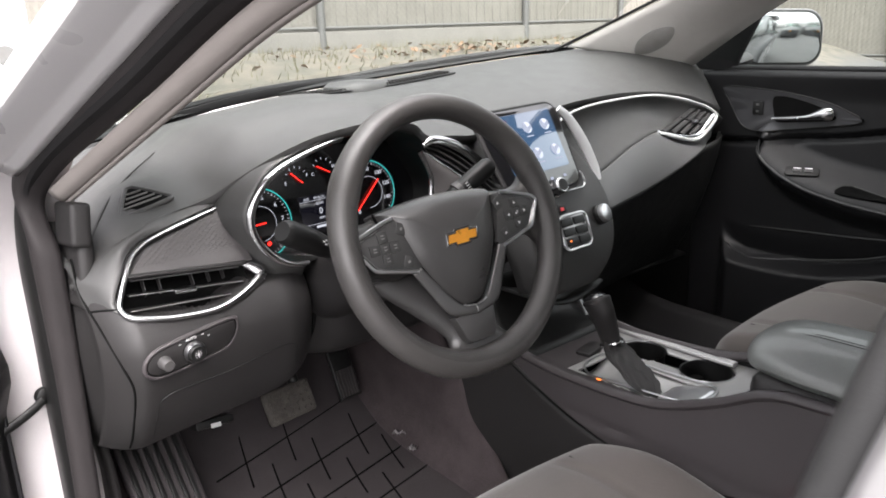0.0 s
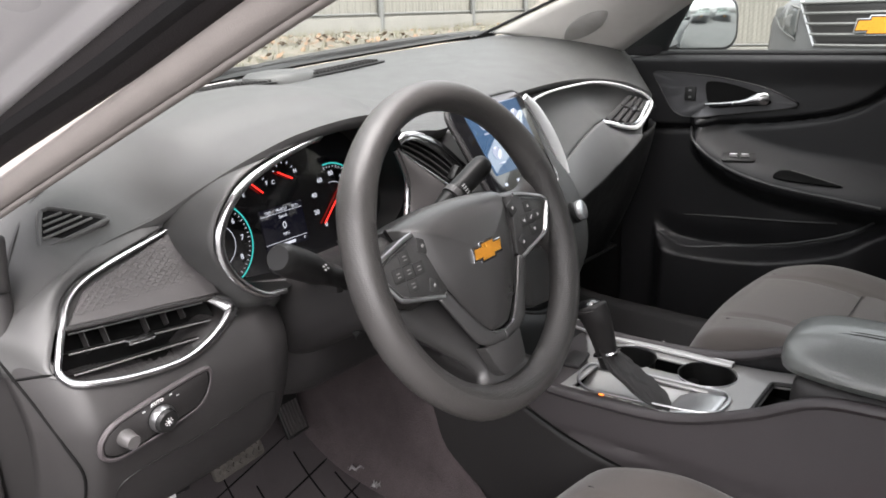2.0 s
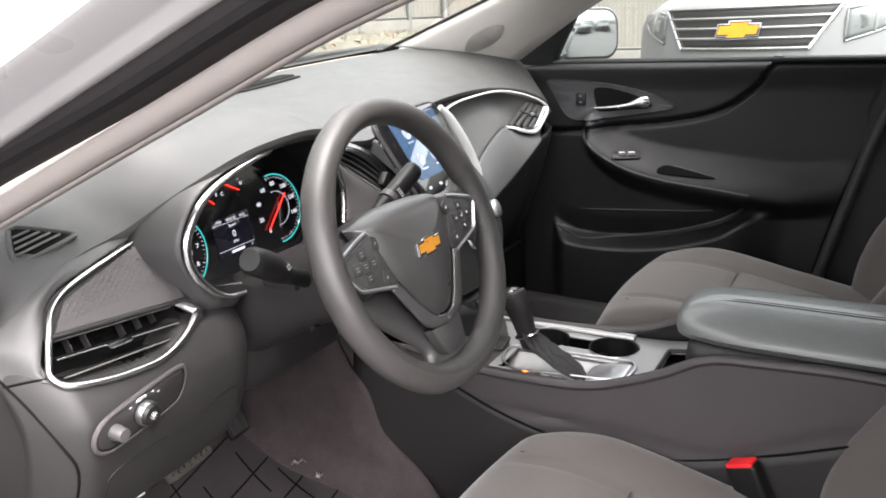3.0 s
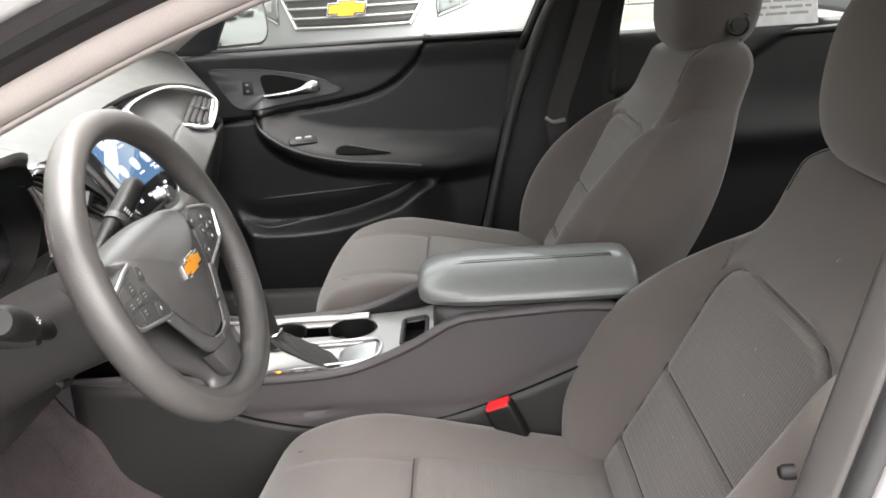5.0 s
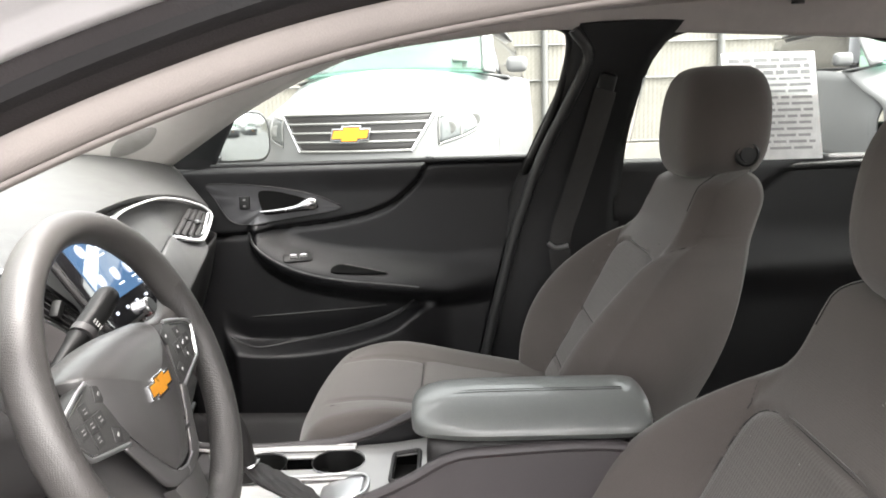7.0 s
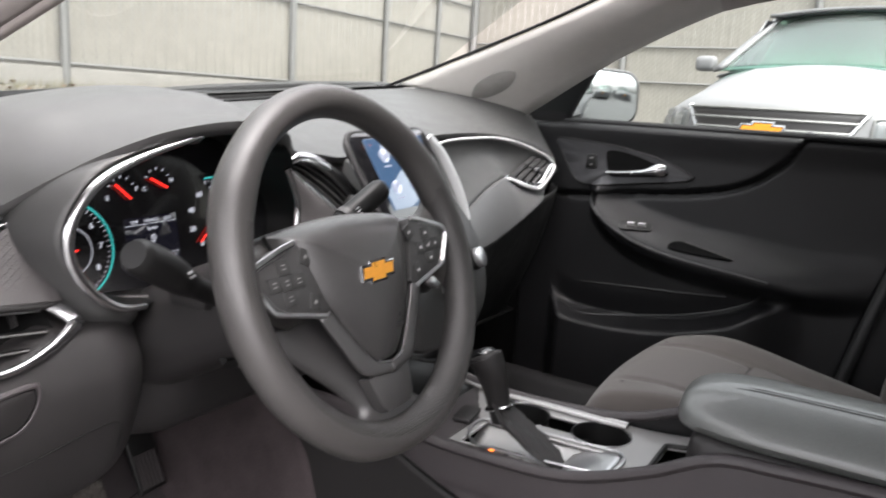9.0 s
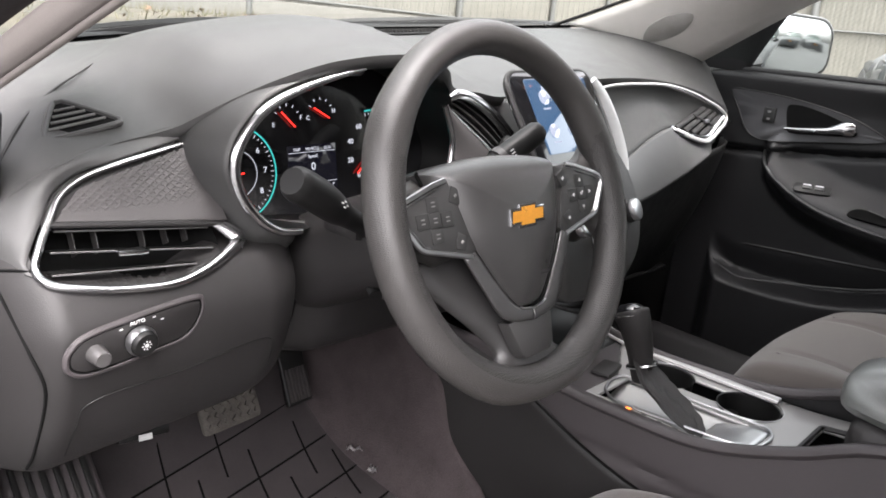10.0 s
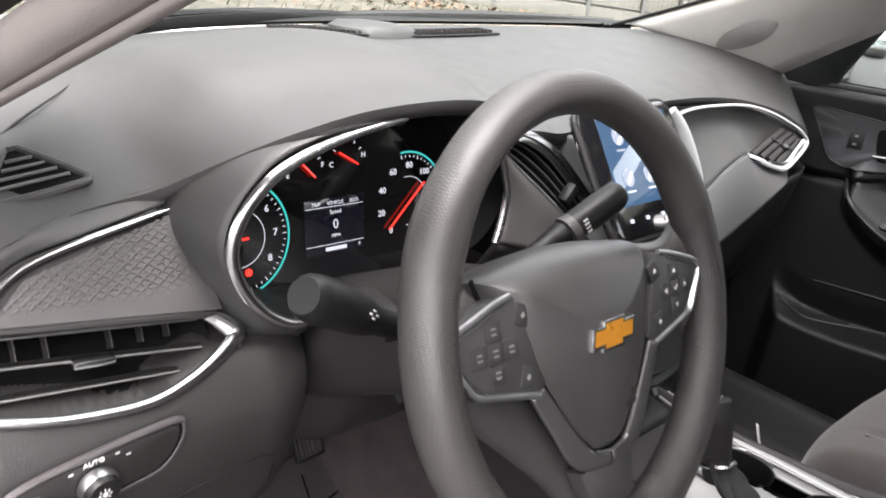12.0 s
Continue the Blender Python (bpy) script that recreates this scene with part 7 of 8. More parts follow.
    for j in range(25):
        a = -math.pi / 2 + math.pi * j / 24
        zz = 0.097 * math.copysign(abs(math.sin(a)) ** 0.75, math.sin(a))
        rr = abs(math.cos(a)) ** 0.36
        wd = along(zz / 0.097, (-1, 0.108), (-0.7, 0.124), (-0.2, 0.129), (0.3, 0.121), (0.65, 0.108), (0.9, 0.090), (1, 0.070))
        ring = []
        for k in range(36):
            b = 2 * math.pi * k / 36
            cb, sb = math.cos(b), math.sin(b)
            x = wd * rr * math.copysign(abs(cb) ** 0.50, cb)
            y = 0.078 * rr * math.copysign(abs(sb) ** 0.75, sb) * (1.0 if sb > 0 else 0.95)
            ring.append(hc + Vector((x, y - 0.07 * zz - 0.15 * x * x, zz)))
        rings.append(ring)
    bm = bmesh.new()
    ring_mesh(bm, rings)
    hr = part("headrest", bm, M_SEAT, s, "rounded cloth headrest", angle=70)
    hb = axes(hc + Vector((-0.1215, -0.016, -0.050)), (0, -1, 0), (0, 0, 1))
    lathe("release_button", [(0.020, -0.004), (0.0205, 0.003), (0.017, 0.005), (0.0165, 0.002), (0.012, 0.002), (0.0115, 0.005), (0.001, 0.0055)], hb, M_BLACK, hr, "round black release button")
    for sx in (-0.06, 0.06):
        rod("headrest_post", [(cx + sx, -0.718 + dy, 0.955 + dz), (cx + sx, -0.718 + dy, 1.03 + dz)], 0.007, M_SATIN, s, n=10)
        lathe("post_guide", [(0.016, 0), (0.016, 0.006), (0.010, 0.010), (0.0075, 0.010)], Matrix.Translation((cx + sx, -0.718 + dy, 0.993 + dz)), M_BLACK, s)
    # frame below
    block("seat_base", (0.42, 0.44, 0.10), Matrix.Translation((cx, -0.24 + dy, 0.43 + dz / 2)), M_BLACK, s, "black seat base", bevel=0.02)
    for sx in (-0.17, 0.17):
        block("seat_rail", (0.04, 0.50, 0.05), Matrix.Translation((cx + sx, -0.24 + dy, 0.365)), M_BLACK, s, bevel=0.005)
    for sx in (-0.222, 0.222):
        block("side_cover", (0.02, 0.40, 0.10), Matrix.Translation((cx + sx, -0.29 + dy, 0.50 + dz)), M_BLACK, s, "black plastic side cover", bevel=0.008, seg=3)
    return s


build_seat("driver_seat", -0.350, 0.004, -0.058, "charcoal cloth driver's seat with dusty lint specks", 1)
build_seat("passenger_seat", 0.372, 0.0, 0.0, "charcoal cloth passenger seat with patterned inserts", -1)


def build_buckle():
    b = empty("seat_belt_buckle", "black seat belt buckle with a red button", "buckle", (-0.13, -0.30, 0.47))
    m = axes((-0.160, -0.318, 0.540), (0.25, 0.90, -0.42), (0.05, 0.46, 1))
    block("buckle_body", (0.040, 0.070, 0.022), m, M_BLACK, b, "black buckle body", bevel=0.006, seg=3)
    block("release_button", (0.034, 0.014, 0.020), m @ Matrix.Translation((0, 0.031, 0.0)), M_RED, b, "bright red release button", bevel=0.003)
    rod("stalk", spline([(-0.158, -0.326, 0.50), (-0.152, -0.340, 0.46), (-0.145, -0.36, 0.40)], 5), 0.016, M_BELT, b, ry=0.006)


def build_rear():
    r = empty("bench_seat", "dark cloth bench seat in the back", "seat", (0, -1.2, 0.36))
    surf("bench", lambda u, v: (-0.62 + 1.24 * u, -1.05 - 0.45 * v, 0.60 + 0.02 * math.sin(math.pi * v) - 0.10 * (1 - smoothstep(v, 0, 0.1)) - 0.02 * math.cos(u * 4 * math.pi) * 0.3), 30, 14, M_SEAT, r, thick=0.10)
    surf("bench_back", lambda u, v: (-0.62 + 1.24 * u, -1.42 - 0.25 * v + 0.02 * math.cos(u * 4 * math.pi), 0.58 + 0.42 * v), 30, 14, M_SEAT, r, thick=0.10)


build_buckle()
build_rear()


# ================================================================ passenger door
def door_depth(y, z):
    """How far the door trim stands into the cabin."""
    p = 0.012 + 0.010 * smoothstep(z, 0.93, 0.995) - 0.02 * smoothstep(z, 0.985, 1.006)
    swoosh = along(y, (-0.30, 1.05), (-0.213, 1.006), (-0.176, 0.953), (-0.106, 0.901), (0.0, 0.874), (0.145, 0.858), (0.225, 0.847), (0.33, 0.845))
    p += 0.012 * smoothstep(z - swoosh, -0.006, 0.006) - 0.006 * bell(z, swoosh - 0.008, 0.006)
    lip = along(y, (-0.42, 0.735), (-0.25, 0.715), (-0.10, 0.728), (0.013, 0.742), (0.114, 0.772), (0.165, 0.805), (0.195, 0.835), (0.22, 0.850))
    k = smoothstep(y, -0.44, -0.14) * (1 - smoothstep(y, 0.175, 0.205))
    up = 1 - smoothstep(z, lip, lip + 0.075)
    dn = smoothstep(z, lip - 0.055, lip - 0.004)
    p += 0.052 * k * min(up, dn)
    pocket = along(y, (-0.30, 0.70), (-0.20, 0.672), (-0.165, 0.655), (-0.106, 0.622), (0.032, 0.585), (0.196, 0.577), (0.26, 0.596), (0.295, 0.650), (0.32, 0.72))
    below = 1 - smoothstep(z, pocket - 0.012, pocket + 0.016)
    rise = 1 - smoothstep(z, pocket + 0.0, pocket + 0.07)
    f = smoothstep(y, -0.26, -0.12) * (1 - smoothstep(y, 0.235, 0.285))
    p += f * (0.050 * below - 0.014 * rise * (1 - below))
    return p


def rear_edge(z):
    """Where the passenger door's trim ends towards the middle pillar."""
    return along(z, (0.36, -0.275), (0.52, -0.308), (0.65, -0.338), (0.81, -0.380), (0.957, -0.425), (1.10, -0.492), (1.21, -0.535), (1.27, -0.545))


def build_door():
    d = empty("door_1", "black closed passenger door with a chrome handle", "door", (0.74, -0.05, 0.38), kind="structure")
    def X(y, z):
        return 0.712 - door_depth(y, z)
    def trim(u, v):
        z = 0.40 + 0.606 * v
        y = 0.36 - (0.36 - rear_edge(z)) * u
        return (X(y, z), y, z)
    surf("door_trim", trim, 150, 150, M_DOOR, d, "black grained door trim with armrest and pocket", thick=0.01, side=1)
    surf("door_skin", lambda u, v: (0.80 + 0.03 * math.sin(3 * v), 0.60 - 1.05 * u, 0.36 + 0.63 * v), 10, 10, M_WHITE, d, "white painted outer door skin", thick=0.004)
    surf("belt_top", lambda u, v: (0.690 + 0.13 * v, 0.36 - 0.80 * u, 1.004 - 0.012 * v), 20, 4, M_DOOR, d, thick=0.01)
    def D(y, z, k=0.0):
        return Vector((X(y, z) - k, y, z))
    # handle plate
    ol = spline([(0.289, 0.958, 0), (0.24, 0.960, 0), (0.15, 0.952, 0), (0.06, 0.934, 0), (0.005, 0.912, 0), (-0.010, 0.902, 0), (0.01, 0.894, 0), (0.10, 0.880, 0), (0.19, 0.868, 0), (0.225, 0.870, 0), (0.248, 0.885, 0), (0.272, 0.925, 0)], 4, True)
    c = sum(ol, Vector()) / len(ol)
    bm = bmesh.new()
    ring_mesh(bm, [[D(c.x + (p.x - c.x) * k, c.y + (p.y - c.y) * k, h) for p in ol] for k, h in ((1.0, -0.002), (1.0, 0.004), (0.97, 0.0065), (0.6, 0.006), (0.2, 0.006))])
    hp = part("handle_plate", bm, material("dark_silver_plate", (0.045, 0.045, 0.048), 0.38, 0.3), d, "dark satin plate round the handle")
    rod("plate_rim", [D(p.x, p.y, 0.005) for p in ol], 0.0018, M_BLACK, hp, closed=True, n=6)
    # no real hollow: a thin raised plate, near black for the shade inside
    cup = plate("handle_cup_shade", [(p.x, p.y) for p in spline([(-0.050, 0.020, 0), (-0.036, 0.027, 0), (0.0, 0.021, 0), (0.050, 0.004, 0), (0.078, -0.012, 0), (0.074, -0.022, 0), (0.02, -0.025, 0), (-0.034, -0.027, 0), (-0.044, -0.018, 0)], 4, True)], 0.002, axes(D(0.122, 0.918, 0.0065), (0, -1, 0.05), (0, 0.05, 1)), M_CAVITY, hp, "flat near-black plate painting the shaded hollow behind the handle", bevel=0.0005)
    ph = [D(0.168, 0.897, 0.016), D(0.13, 0.900, 0.020), D(0.09, 0.905, 0.022), D(0.06, 0.912, 0.020), D(0.045, 0.906, 0.012)]
    rod("door_handle", spline(ph, 8), lambda f: along(f, (0, 0.0035), (0.5, 0.006), (0.75, 0.012), (0.9, 0.014), (1, 0.008)), M_CHROME, d, "bright chrome pull handle", ry=lambda f: 0.004 + 0.002 * f, up=(1, 0, 0), n=12)
    lk = block("lock_switch", (0.005, 0.024, 0.030), Matrix.Translation(D(0.205, 0.917, 0.0075)), M_BLACK, hp, "black lock switch", bevel=0.003)
    for k in (-1, 1):
        block("lock_mark", (0.001, 0.006, 0.004), Matrix.Translation(D(0.205, 0.917 + 0.007 * k, 0.0105)), M_SATIN_DARK, lk, bevel=0)
    # armrest: window switch, pull pocket
    def on_door(y, z, k=0.0):
        return axes(D(y, z, k), D(y - 0.012, z) - D(y + 0.012, z), D(y, z + 0.006) - D(y, z - 0.006))
    sm = on_door(0.090, 0.792, 0.001)
    flip = 1 if (sm.to_3x3() @ Vector((0, 0, 1))).x < 0 else -1
    sw = plate("window_switch", rrect(0.066, 0.022, 0.007), 0.004, sm, M_BLACK, d, "window switch bezel", bevel=0.001)
    for x in (-0.010, 0.012):
        block("switch_rocker", (0.016, 0.009, 0.006), sm @ Matrix.Translation((x, 0.001, 0.004 * flip)), M_SEALGREY, sw, "window rocker key", bevel=0.002)
        block("rocker_tip", (0.014, 0.0018, 0.002), sm @ Matrix.Translation((x, 0.0045, 0.0072 * flip)), M_SATIN, sw, "chrome tip of the rocker", bevel=0.0005)
    pm = on_door(-0.045, 0.762, 0.002)
    leaf = spline([(-0.062, 0.002, 0), (-0.050, 0.013, 0), (-0.030, 0.014, 0), (0.0, 0.006, 0), (0.040, -0.006, 0), (0.064, -0.014, 0), (0.040, -0.0155, 0), (-0.010, -0.012, 0), (-0.055, -0.007, 0)], 4, True)
    # thin leaf on the surface; its near black paints the pocket's shade
    pp = plate("pull_pocket_shade", [(p.x, p.y) for p in leaf][::-1], 0.003, pm, M_CAVITY, d, "flat near-black leaf painting the shaded pull pocket in the armrest", bevel=0.0006)
    rod("pull_trim", [pm @ Vector((p.x, p.y, 0.002 * flip)) for p in leaf[8:22]], 0.0014, M_SEALGREY, pp, "pale edge of the pull pocket", n=8)
    # two thin grey rods paint highlights on the armrest edge and pocket lip
    rod("armrest_edge_highlight", spline([D(0.205, 0.846, 0.002), D(0.180, 0.822, 0.004), D(0.14, 0.790, 0.004), D(0.08, 0.762, 0.004), D(0.0, 0.743, 0.004), D(-0.1, 0.731, 0.004), D(-0.18, 0.720, 0.003)], 6), 0.0032, M_SEALGREY, d, "grey rod painting the highlight along the armrest edge", n=8)
    rod("pocket_lip_highlight", spline([D(y, z, 0.001) for y, z in ((0.263, 0.602), (0.232, 0.587), (0.193, 0.580), (0.111, 0.588), (0.043, 0.599), (-0.026, 0.615), (-0.095, 0.638), (-0.144, 0.662), (-0.165, 0.681))], 6), 0.0024, M_SEALGREY, d, "grey rod painting the highlight along the door pocket's lip", n=8)
    rod("pocket_liner", spline([D(0.21, 0.648, -0.002), D(0.10, 0.655, 0.0), D(-0.02, 0.662, 0.0), D(-0.10, 0.668, 0.0)], 6), 0.003, M_BLACK, d, n=6)
    # sail panel and window frame
    sl = strip("sail_panel", [(0.672, 0.40, 1.0), (0.665, 0.30, 1.075), (0.655, 0.24, 1.115)], [(0.700, 0.272, 0.995), (0.69, 0.244, 1.05), (0.675, 0.200, 1.125)], M_DOOR, "", parent=d, bow=0.004, out=(-1, 0, 0))
    fr = [(0.700, 0.40, 0.99), (0.675, 0.16, 1.142), (0.640, -0.03, 1.228), (0.615, -0.20, 1.262), (0.605, -0.36, 1.272), (0.605, -0.48, 1.272), (0.622, -0.512, 1.235), (0.650, -0.488, 1.12), (0.680, -0.436, 0.99), (0.70, -0.42, 0.95)]
    rod("window_frame", spline([(x, y, z + 0.010 * smoothstep(y, -0.49, -0.42)) for x, y, z in fr], 8), 0.009, M_BLACK, d, "black rubber-edged window frame", ry=0.009, up=(1, 0, 0))
    g = surf("window_glass", lambda u, v: (lambda y: (0.705 - 0.07 * v, y, 0.99 + (along(y, (-0.5, 0.29), (-0.2, 0.275), (-0.03, 0.240), (0.16, 0.155), (0.36, 0.03)) * v)))(0.36 - 0.86 * u), 20, 6, M_SIDEGLASS, d, "clear raised window glass")


def build_middle_pillar():
    zs = (0.36, 0.52, 0.70, 0.90, 1.05, 1.18, 1.275)
    p = strip("middle_pillar", [(along(z, (0.36, 0.712), (0.9, 0.706), (1.05, 0.680), (1.275, 0.596)), rear_edge(z) + 0.022, z) for z in zs],
              [(along(z, (0.36, 0.695), (0.9, 0.690), (1.05, 0.672), (1.275, 0.590)), along(z, (0.36, -0.63), (0.90, -0.632), (1.05, -0.645), (1.18, -0.672), (1.275, -0.735)), z) for z in zs], M_DOOR, "black middle pillar trim of the passenger side", bow=0.012, out=(-1, 0, 0.1))
    tagged(p, category="pillar trim", kind="structure")
    b = empty("seat_belt", "black passenger seat belt hanging from the pillar", "seat belt", (0.6, -0.5, 0.8))
    bp = [(0.585, -0.580, 1.14), (0.590, -0.555, 1.05), (0.600, -0.515, 0.92), (0.606, -0.488, 0.82), (0.615, -0.50, 0.70), (0.62, -0.50, 0.42)]
    rod("webbing", spline(bp, 8), 0.0016, M_BELT, b, "black woven belt webbing", ry=0.023, up=(0.1, -1, -0.3), n=8)
    gd = block("belt_guide", (0.022, 0.036, 0.050), Matrix.Translation((0.598, -0.583, 1.15)) @ pose(0, 0, 0, 15, 0, 0), M_BLACK, b, "black belt guide loop", bevel=0.01, seg=3)
    rod("belt_tongue", spline([(0.60, -0.462, 0.822), (0.598, -0.478, 0.812), (0.598, -0.505, 0.816)], 5), 0.007, M_SATIN, b, "metal belt tongue", ry=0.005)
    # black seal coloured greyer to show its highlight
    sl = rod("door_seal", spline([(along(z, (0.36, 0.684), (0.9, 0.676), (1.05, 0.652), (1.265, 0.590)), rear_edge(z) - 0.012, z) for z in (0.40, 0.55, 0.70, 0.85, 1.0, 1.12, 1.21)] + [(0.592, -0.515, 1.262)], 8), 0.012, M_SEALGREY)
    tagged(sl, "rubber seal along the passenger door, greyed for its highlight", "door seal", kind="structure")


def build_rear_door():
    d = empty("door_2", "black closed rear passenger door", "door", (0.74, -1.1, 0.38), kind="structure")
    def trim(u, v):
        y = -0.62 - 0.86 * u
        z = 0.40 + 0.59 * v
        p = 0.012 + 0.022 * bell(z, 0.74, 0.05) * smoothstep(y, -1.45, -1.1) - 0.010 * smoothstep(z, 0.97, 0.99)
        sw = along(y, (-1.5, 1.05), (-1.05, 0.98), (-0.9, 0.90), (-0.75, 0.86), (-0.6, 0.85))
        p += 0.010 * smoothstep(z - sw, -0.005, 0.005)
        return (0.705 - p, y, z)
    surf("door_trim", trim, 60, 60, M_DOOR, d, "black rear door trim", thick=0.01, side=1)
    surf("door_skin", lambda u, v: (0.80, -0.50 - 1.2 * u, 0.36 + 0.62 * v), 8, 8, M_WHITE, d, thick=0.004)
    fr = [(0.690, -1.30, 0.975), (0.692, -0.95, 0.962), (0.692, -0.66, 0.960), (0.688, -0.630, 0.985), (0.660, -0.648, 1.10), (0.628, -0.676, 1.20), (0.612, -0.712, 1.246), (0.606, -0.78, 1.262), (0.606, -0.92, 1.262), (0.610, -1.05, 1.250), (0.616, -1.18, 1.222), (0.626, -1.31, 1.178), (0.645, -1.315, 1.12), (0.680, -1.31, 1.01)]
    rod("window_frame", spline(fr, 6, True), 0.009, M_BLACK, d, "black rear window frame", up=(1, 0, 0), closed=True)
    g = surf("window_glass", lambda u, v: (lambda y: (0.698 - 0.08 * v, y, 0.985 + along(y, (-1.38, 0.12), (-1.25, 0.21), (-1.05, 0.26), (-0.8, 0.275), (-0.68, 0.26), (-0.64, 0.05)) * v))(-0.64 - 0.74 * u), 20, 6, M_SIDEGLASS, d, "tinted rear window glass")
    st = empty("window_sticker", "white printed paper sheet on the rear window", "sticker", (0.66, -0.95, 1.1))
    m = axes((0.652, -0.945, 1.098), (0, -1, 0), (0.30, 0, 1))
    plate("sheet", [(x, y) for x, y in rrect(0.20, 0.235, 0.002)], 0.0006, m, M_PAPER, st, bevel=0.0001)
    rnd = random.Random(4)
    for k in range(15):
        y = 0.100 - 0.0138 * k
        x = -0.088
        while x < 0.075:
            w = rnd.uniform(0.02, 0.06)
            w = min(w, 0.09 - x)
            block("print_bar", (w - 0.006, 0.0055 if k > 2 else 0.009, 0.0003), m @ Matrix.Translation((x + w / 2, y, 0.0008)), M_INK, st, bevel=0)
            x += w
    rt = surf("rear_quarter", lambda u, v: (0.70 - 0.06 * v, -1.36 - 0.7 * u, 0.40 + 0.86 * v), 8, 8, M_DOOR, thick=0.02)
    tagged(rt, "dark rear side trim closing the cabin", "trim panel", kind="structure")


build_door()
build_middle_pillar()
build_rear_door()


# ---------------------------------------------------------------- outside mirror, overhead things
def build_outside_mirror():
    m = empty("door_mirror", "white passenger door mirror", "mirror", (0.82, 0.30, 1.02))
    o = axes((0.872, 0.263, 1.058), (0.80, -0.52, -0.03), (0.02, -0.07, 1))
    ol = [(x - 0.1 * y, y) for x, y in rrect(0.205, 0.128, 0.042)]
    bm = bmesh.new()
    ring_mesh(bm, [[o @ Vector((x * k, y * k, h)) for x, y in ol] for k, h in ((0.5, -0.10), (0.8, -0.085), (0.96, -0.05), (1.0, -0.01), (1.0, 0.004), (0.95, 0.006))])
    # the car's white, in the darkened copy that keeps it from burning out
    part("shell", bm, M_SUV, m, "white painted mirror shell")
    plate("mirror_rim", [(x * 0.97, y * 0.96) for x, y in ol], 0.003, o @ Matrix.Translation((0, 0, 0.005)), M_BLACK, m, bevel=0.001)
    # reflectance lowered so the bright yard reflects dimmer in the glass
    plate("mirror_glass", [(x * 0.91, y * 0.88) for x, y in ol], 0.002, o @ Matrix.Translation((0, 0, 0.0075)), material("dimmed_mirror", (0.42, 0.44, 0.44), 0.05, 1.0, var=0.03), m, "reflecting mirror glass", bevel=0.0005)
    rod("mirror_foot", [(0.70, 0.325, 1.000), (0.80, 0.315, 1.014)], 0.032, M_BLACK, m, ry=0.016)


def build_overhead():
    r = empty("rear_view_mirror", "black-framed rear-view mirror under the roof", "mirror", (-0.01, 0.06, 1.24))
    o = axes((-0.008, 0.050, 1.197), (0.96, -0.25, 0.0), (0.0, -0.07, 1))
    ol = [(x * (1 - 0.9 * (y - 0.01) * (x > 0)), y * (1 - 0.9 * x)) for x, y in rrect(0.214, 0.060, 0.022)]
    bm = bmesh.new()
    ring_mesh(bm, [[o @ Vector((x * k, y * k, h)) for x, y in ol] for k, h in ((0.55, -0.035), (0.85, -0.028), (1.0, -0.010), (1.0, 0.002), (0.97, 0.004))])
    part("mirror_shell", bm, M_GREYKNOB, r, "dark grey mirror shell")
    plate("mirror_rim", [(x * 0.985, y * 0.97) for x, y in ol], 0.002, o @ Matrix.Translation((0, 0, 0.003)), M_BLACK, r, bevel=0.0005)
    plate("mirror_glass", [(x * 0.95, y * 0.90) for x, y in ol], 0.0015, o @ Matrix.Translation((0, 0, 0.0045)), M_MIRROR, r, "reflecting mirror glass", bevel=0.0003)
    rod("mirror_arm", [o @ Vector((0, 0, -0.03)), (0.0, 0.12, 1.25)], 0.014, M_BLACK, r)
    # dark sensor housing on the glass behind the mirror
    v1 = empty("sensor_housing", "dark grey sensor housing behind the mirror", "housing", (-0.03, 0.12, 1.245))
    part("housing_shell", box_bm((0.075, 0.20, 0.022), axes((-0.045, 0.105, 1.247), (0.88, -0.45, 0.03), (0.45, 0.88, -0.10)), 0.008, 3), material("housing_plastic", (0.07, 0.068, 0.066), 0.7), v1)
    v2 = empty("sun_visor", "taupe passenger sun visor folded up, with a warning label", "sun visor", (0.25, -0.11, 1.29))
    vm = axes((0.255, -0.135, 1.283), (0.85, -0.50, -0.02), (0.48, 0.87, -0.03))
    part("visor_board", box_bm((0.27, 0.17, 0.016), vm, 0.007, 3), M_HEADLINER, v2, "taupe visor board")
    rod("visor_edge", [vm @ Vector((x, y, -0.0065)) for x, y in rrect(0.268, 0.168, 0.02)], 0.0022, M_TAUPE, v2, "darker piped edge", closed=True, n=6)
    block("warning_label", (0.078, 0.055, 0.001), vm @ Matrix.Translation((0.020, -0.034, -0.0085)), M_PAPER, v2, "yellow and white warning label", bevel=0)
    block("label_band", (0.018, 0.055, 0.001), vm @ Matrix.Translation((0.050, -0.034, -0.0092)), material("yellow_label", (0.75, 0.55, 0.12), 0.7), v2, bevel=0)
    # overhead console with map lamps
    oc = empty("overhead_console", "taupe overhead console with an amber passenger lamp", "overhead console", (0.08, 0.08, 1.31))
    om = axes((0.070, -0.015, 1.300), (1, 0, 0.03), (0, 1, -0.10))
    part("console_body", box_bm((0.26, 0.20, 0.045), om, 0.018, 4), M_HEADLINER, oc)
    ln = part("lamp_lens", box_bm((0.14, 0.05, 0.006), om @ Matrix.Translation((0.05, -0.04, -0.023)), 0.003, 2), material("frosted_lens", (0.6, 0.58, 0.55), 0.3), oc, "frosted map lamp lens")
    block("console_slot", (0.09, 0.016, 0.004), om @ Matrix.Translation((0.0, -0.055, -0.0225)), M_GREYKNOB, oc, bevel=0.002)
    block("airbag_lamp", (0.016, 0.010, 0.003), om @ Matrix.Translation((0.09, 0.02, -0.0232)), E_ORANGE, oc, "glowing amber airbag lamp", bevel=0.001)
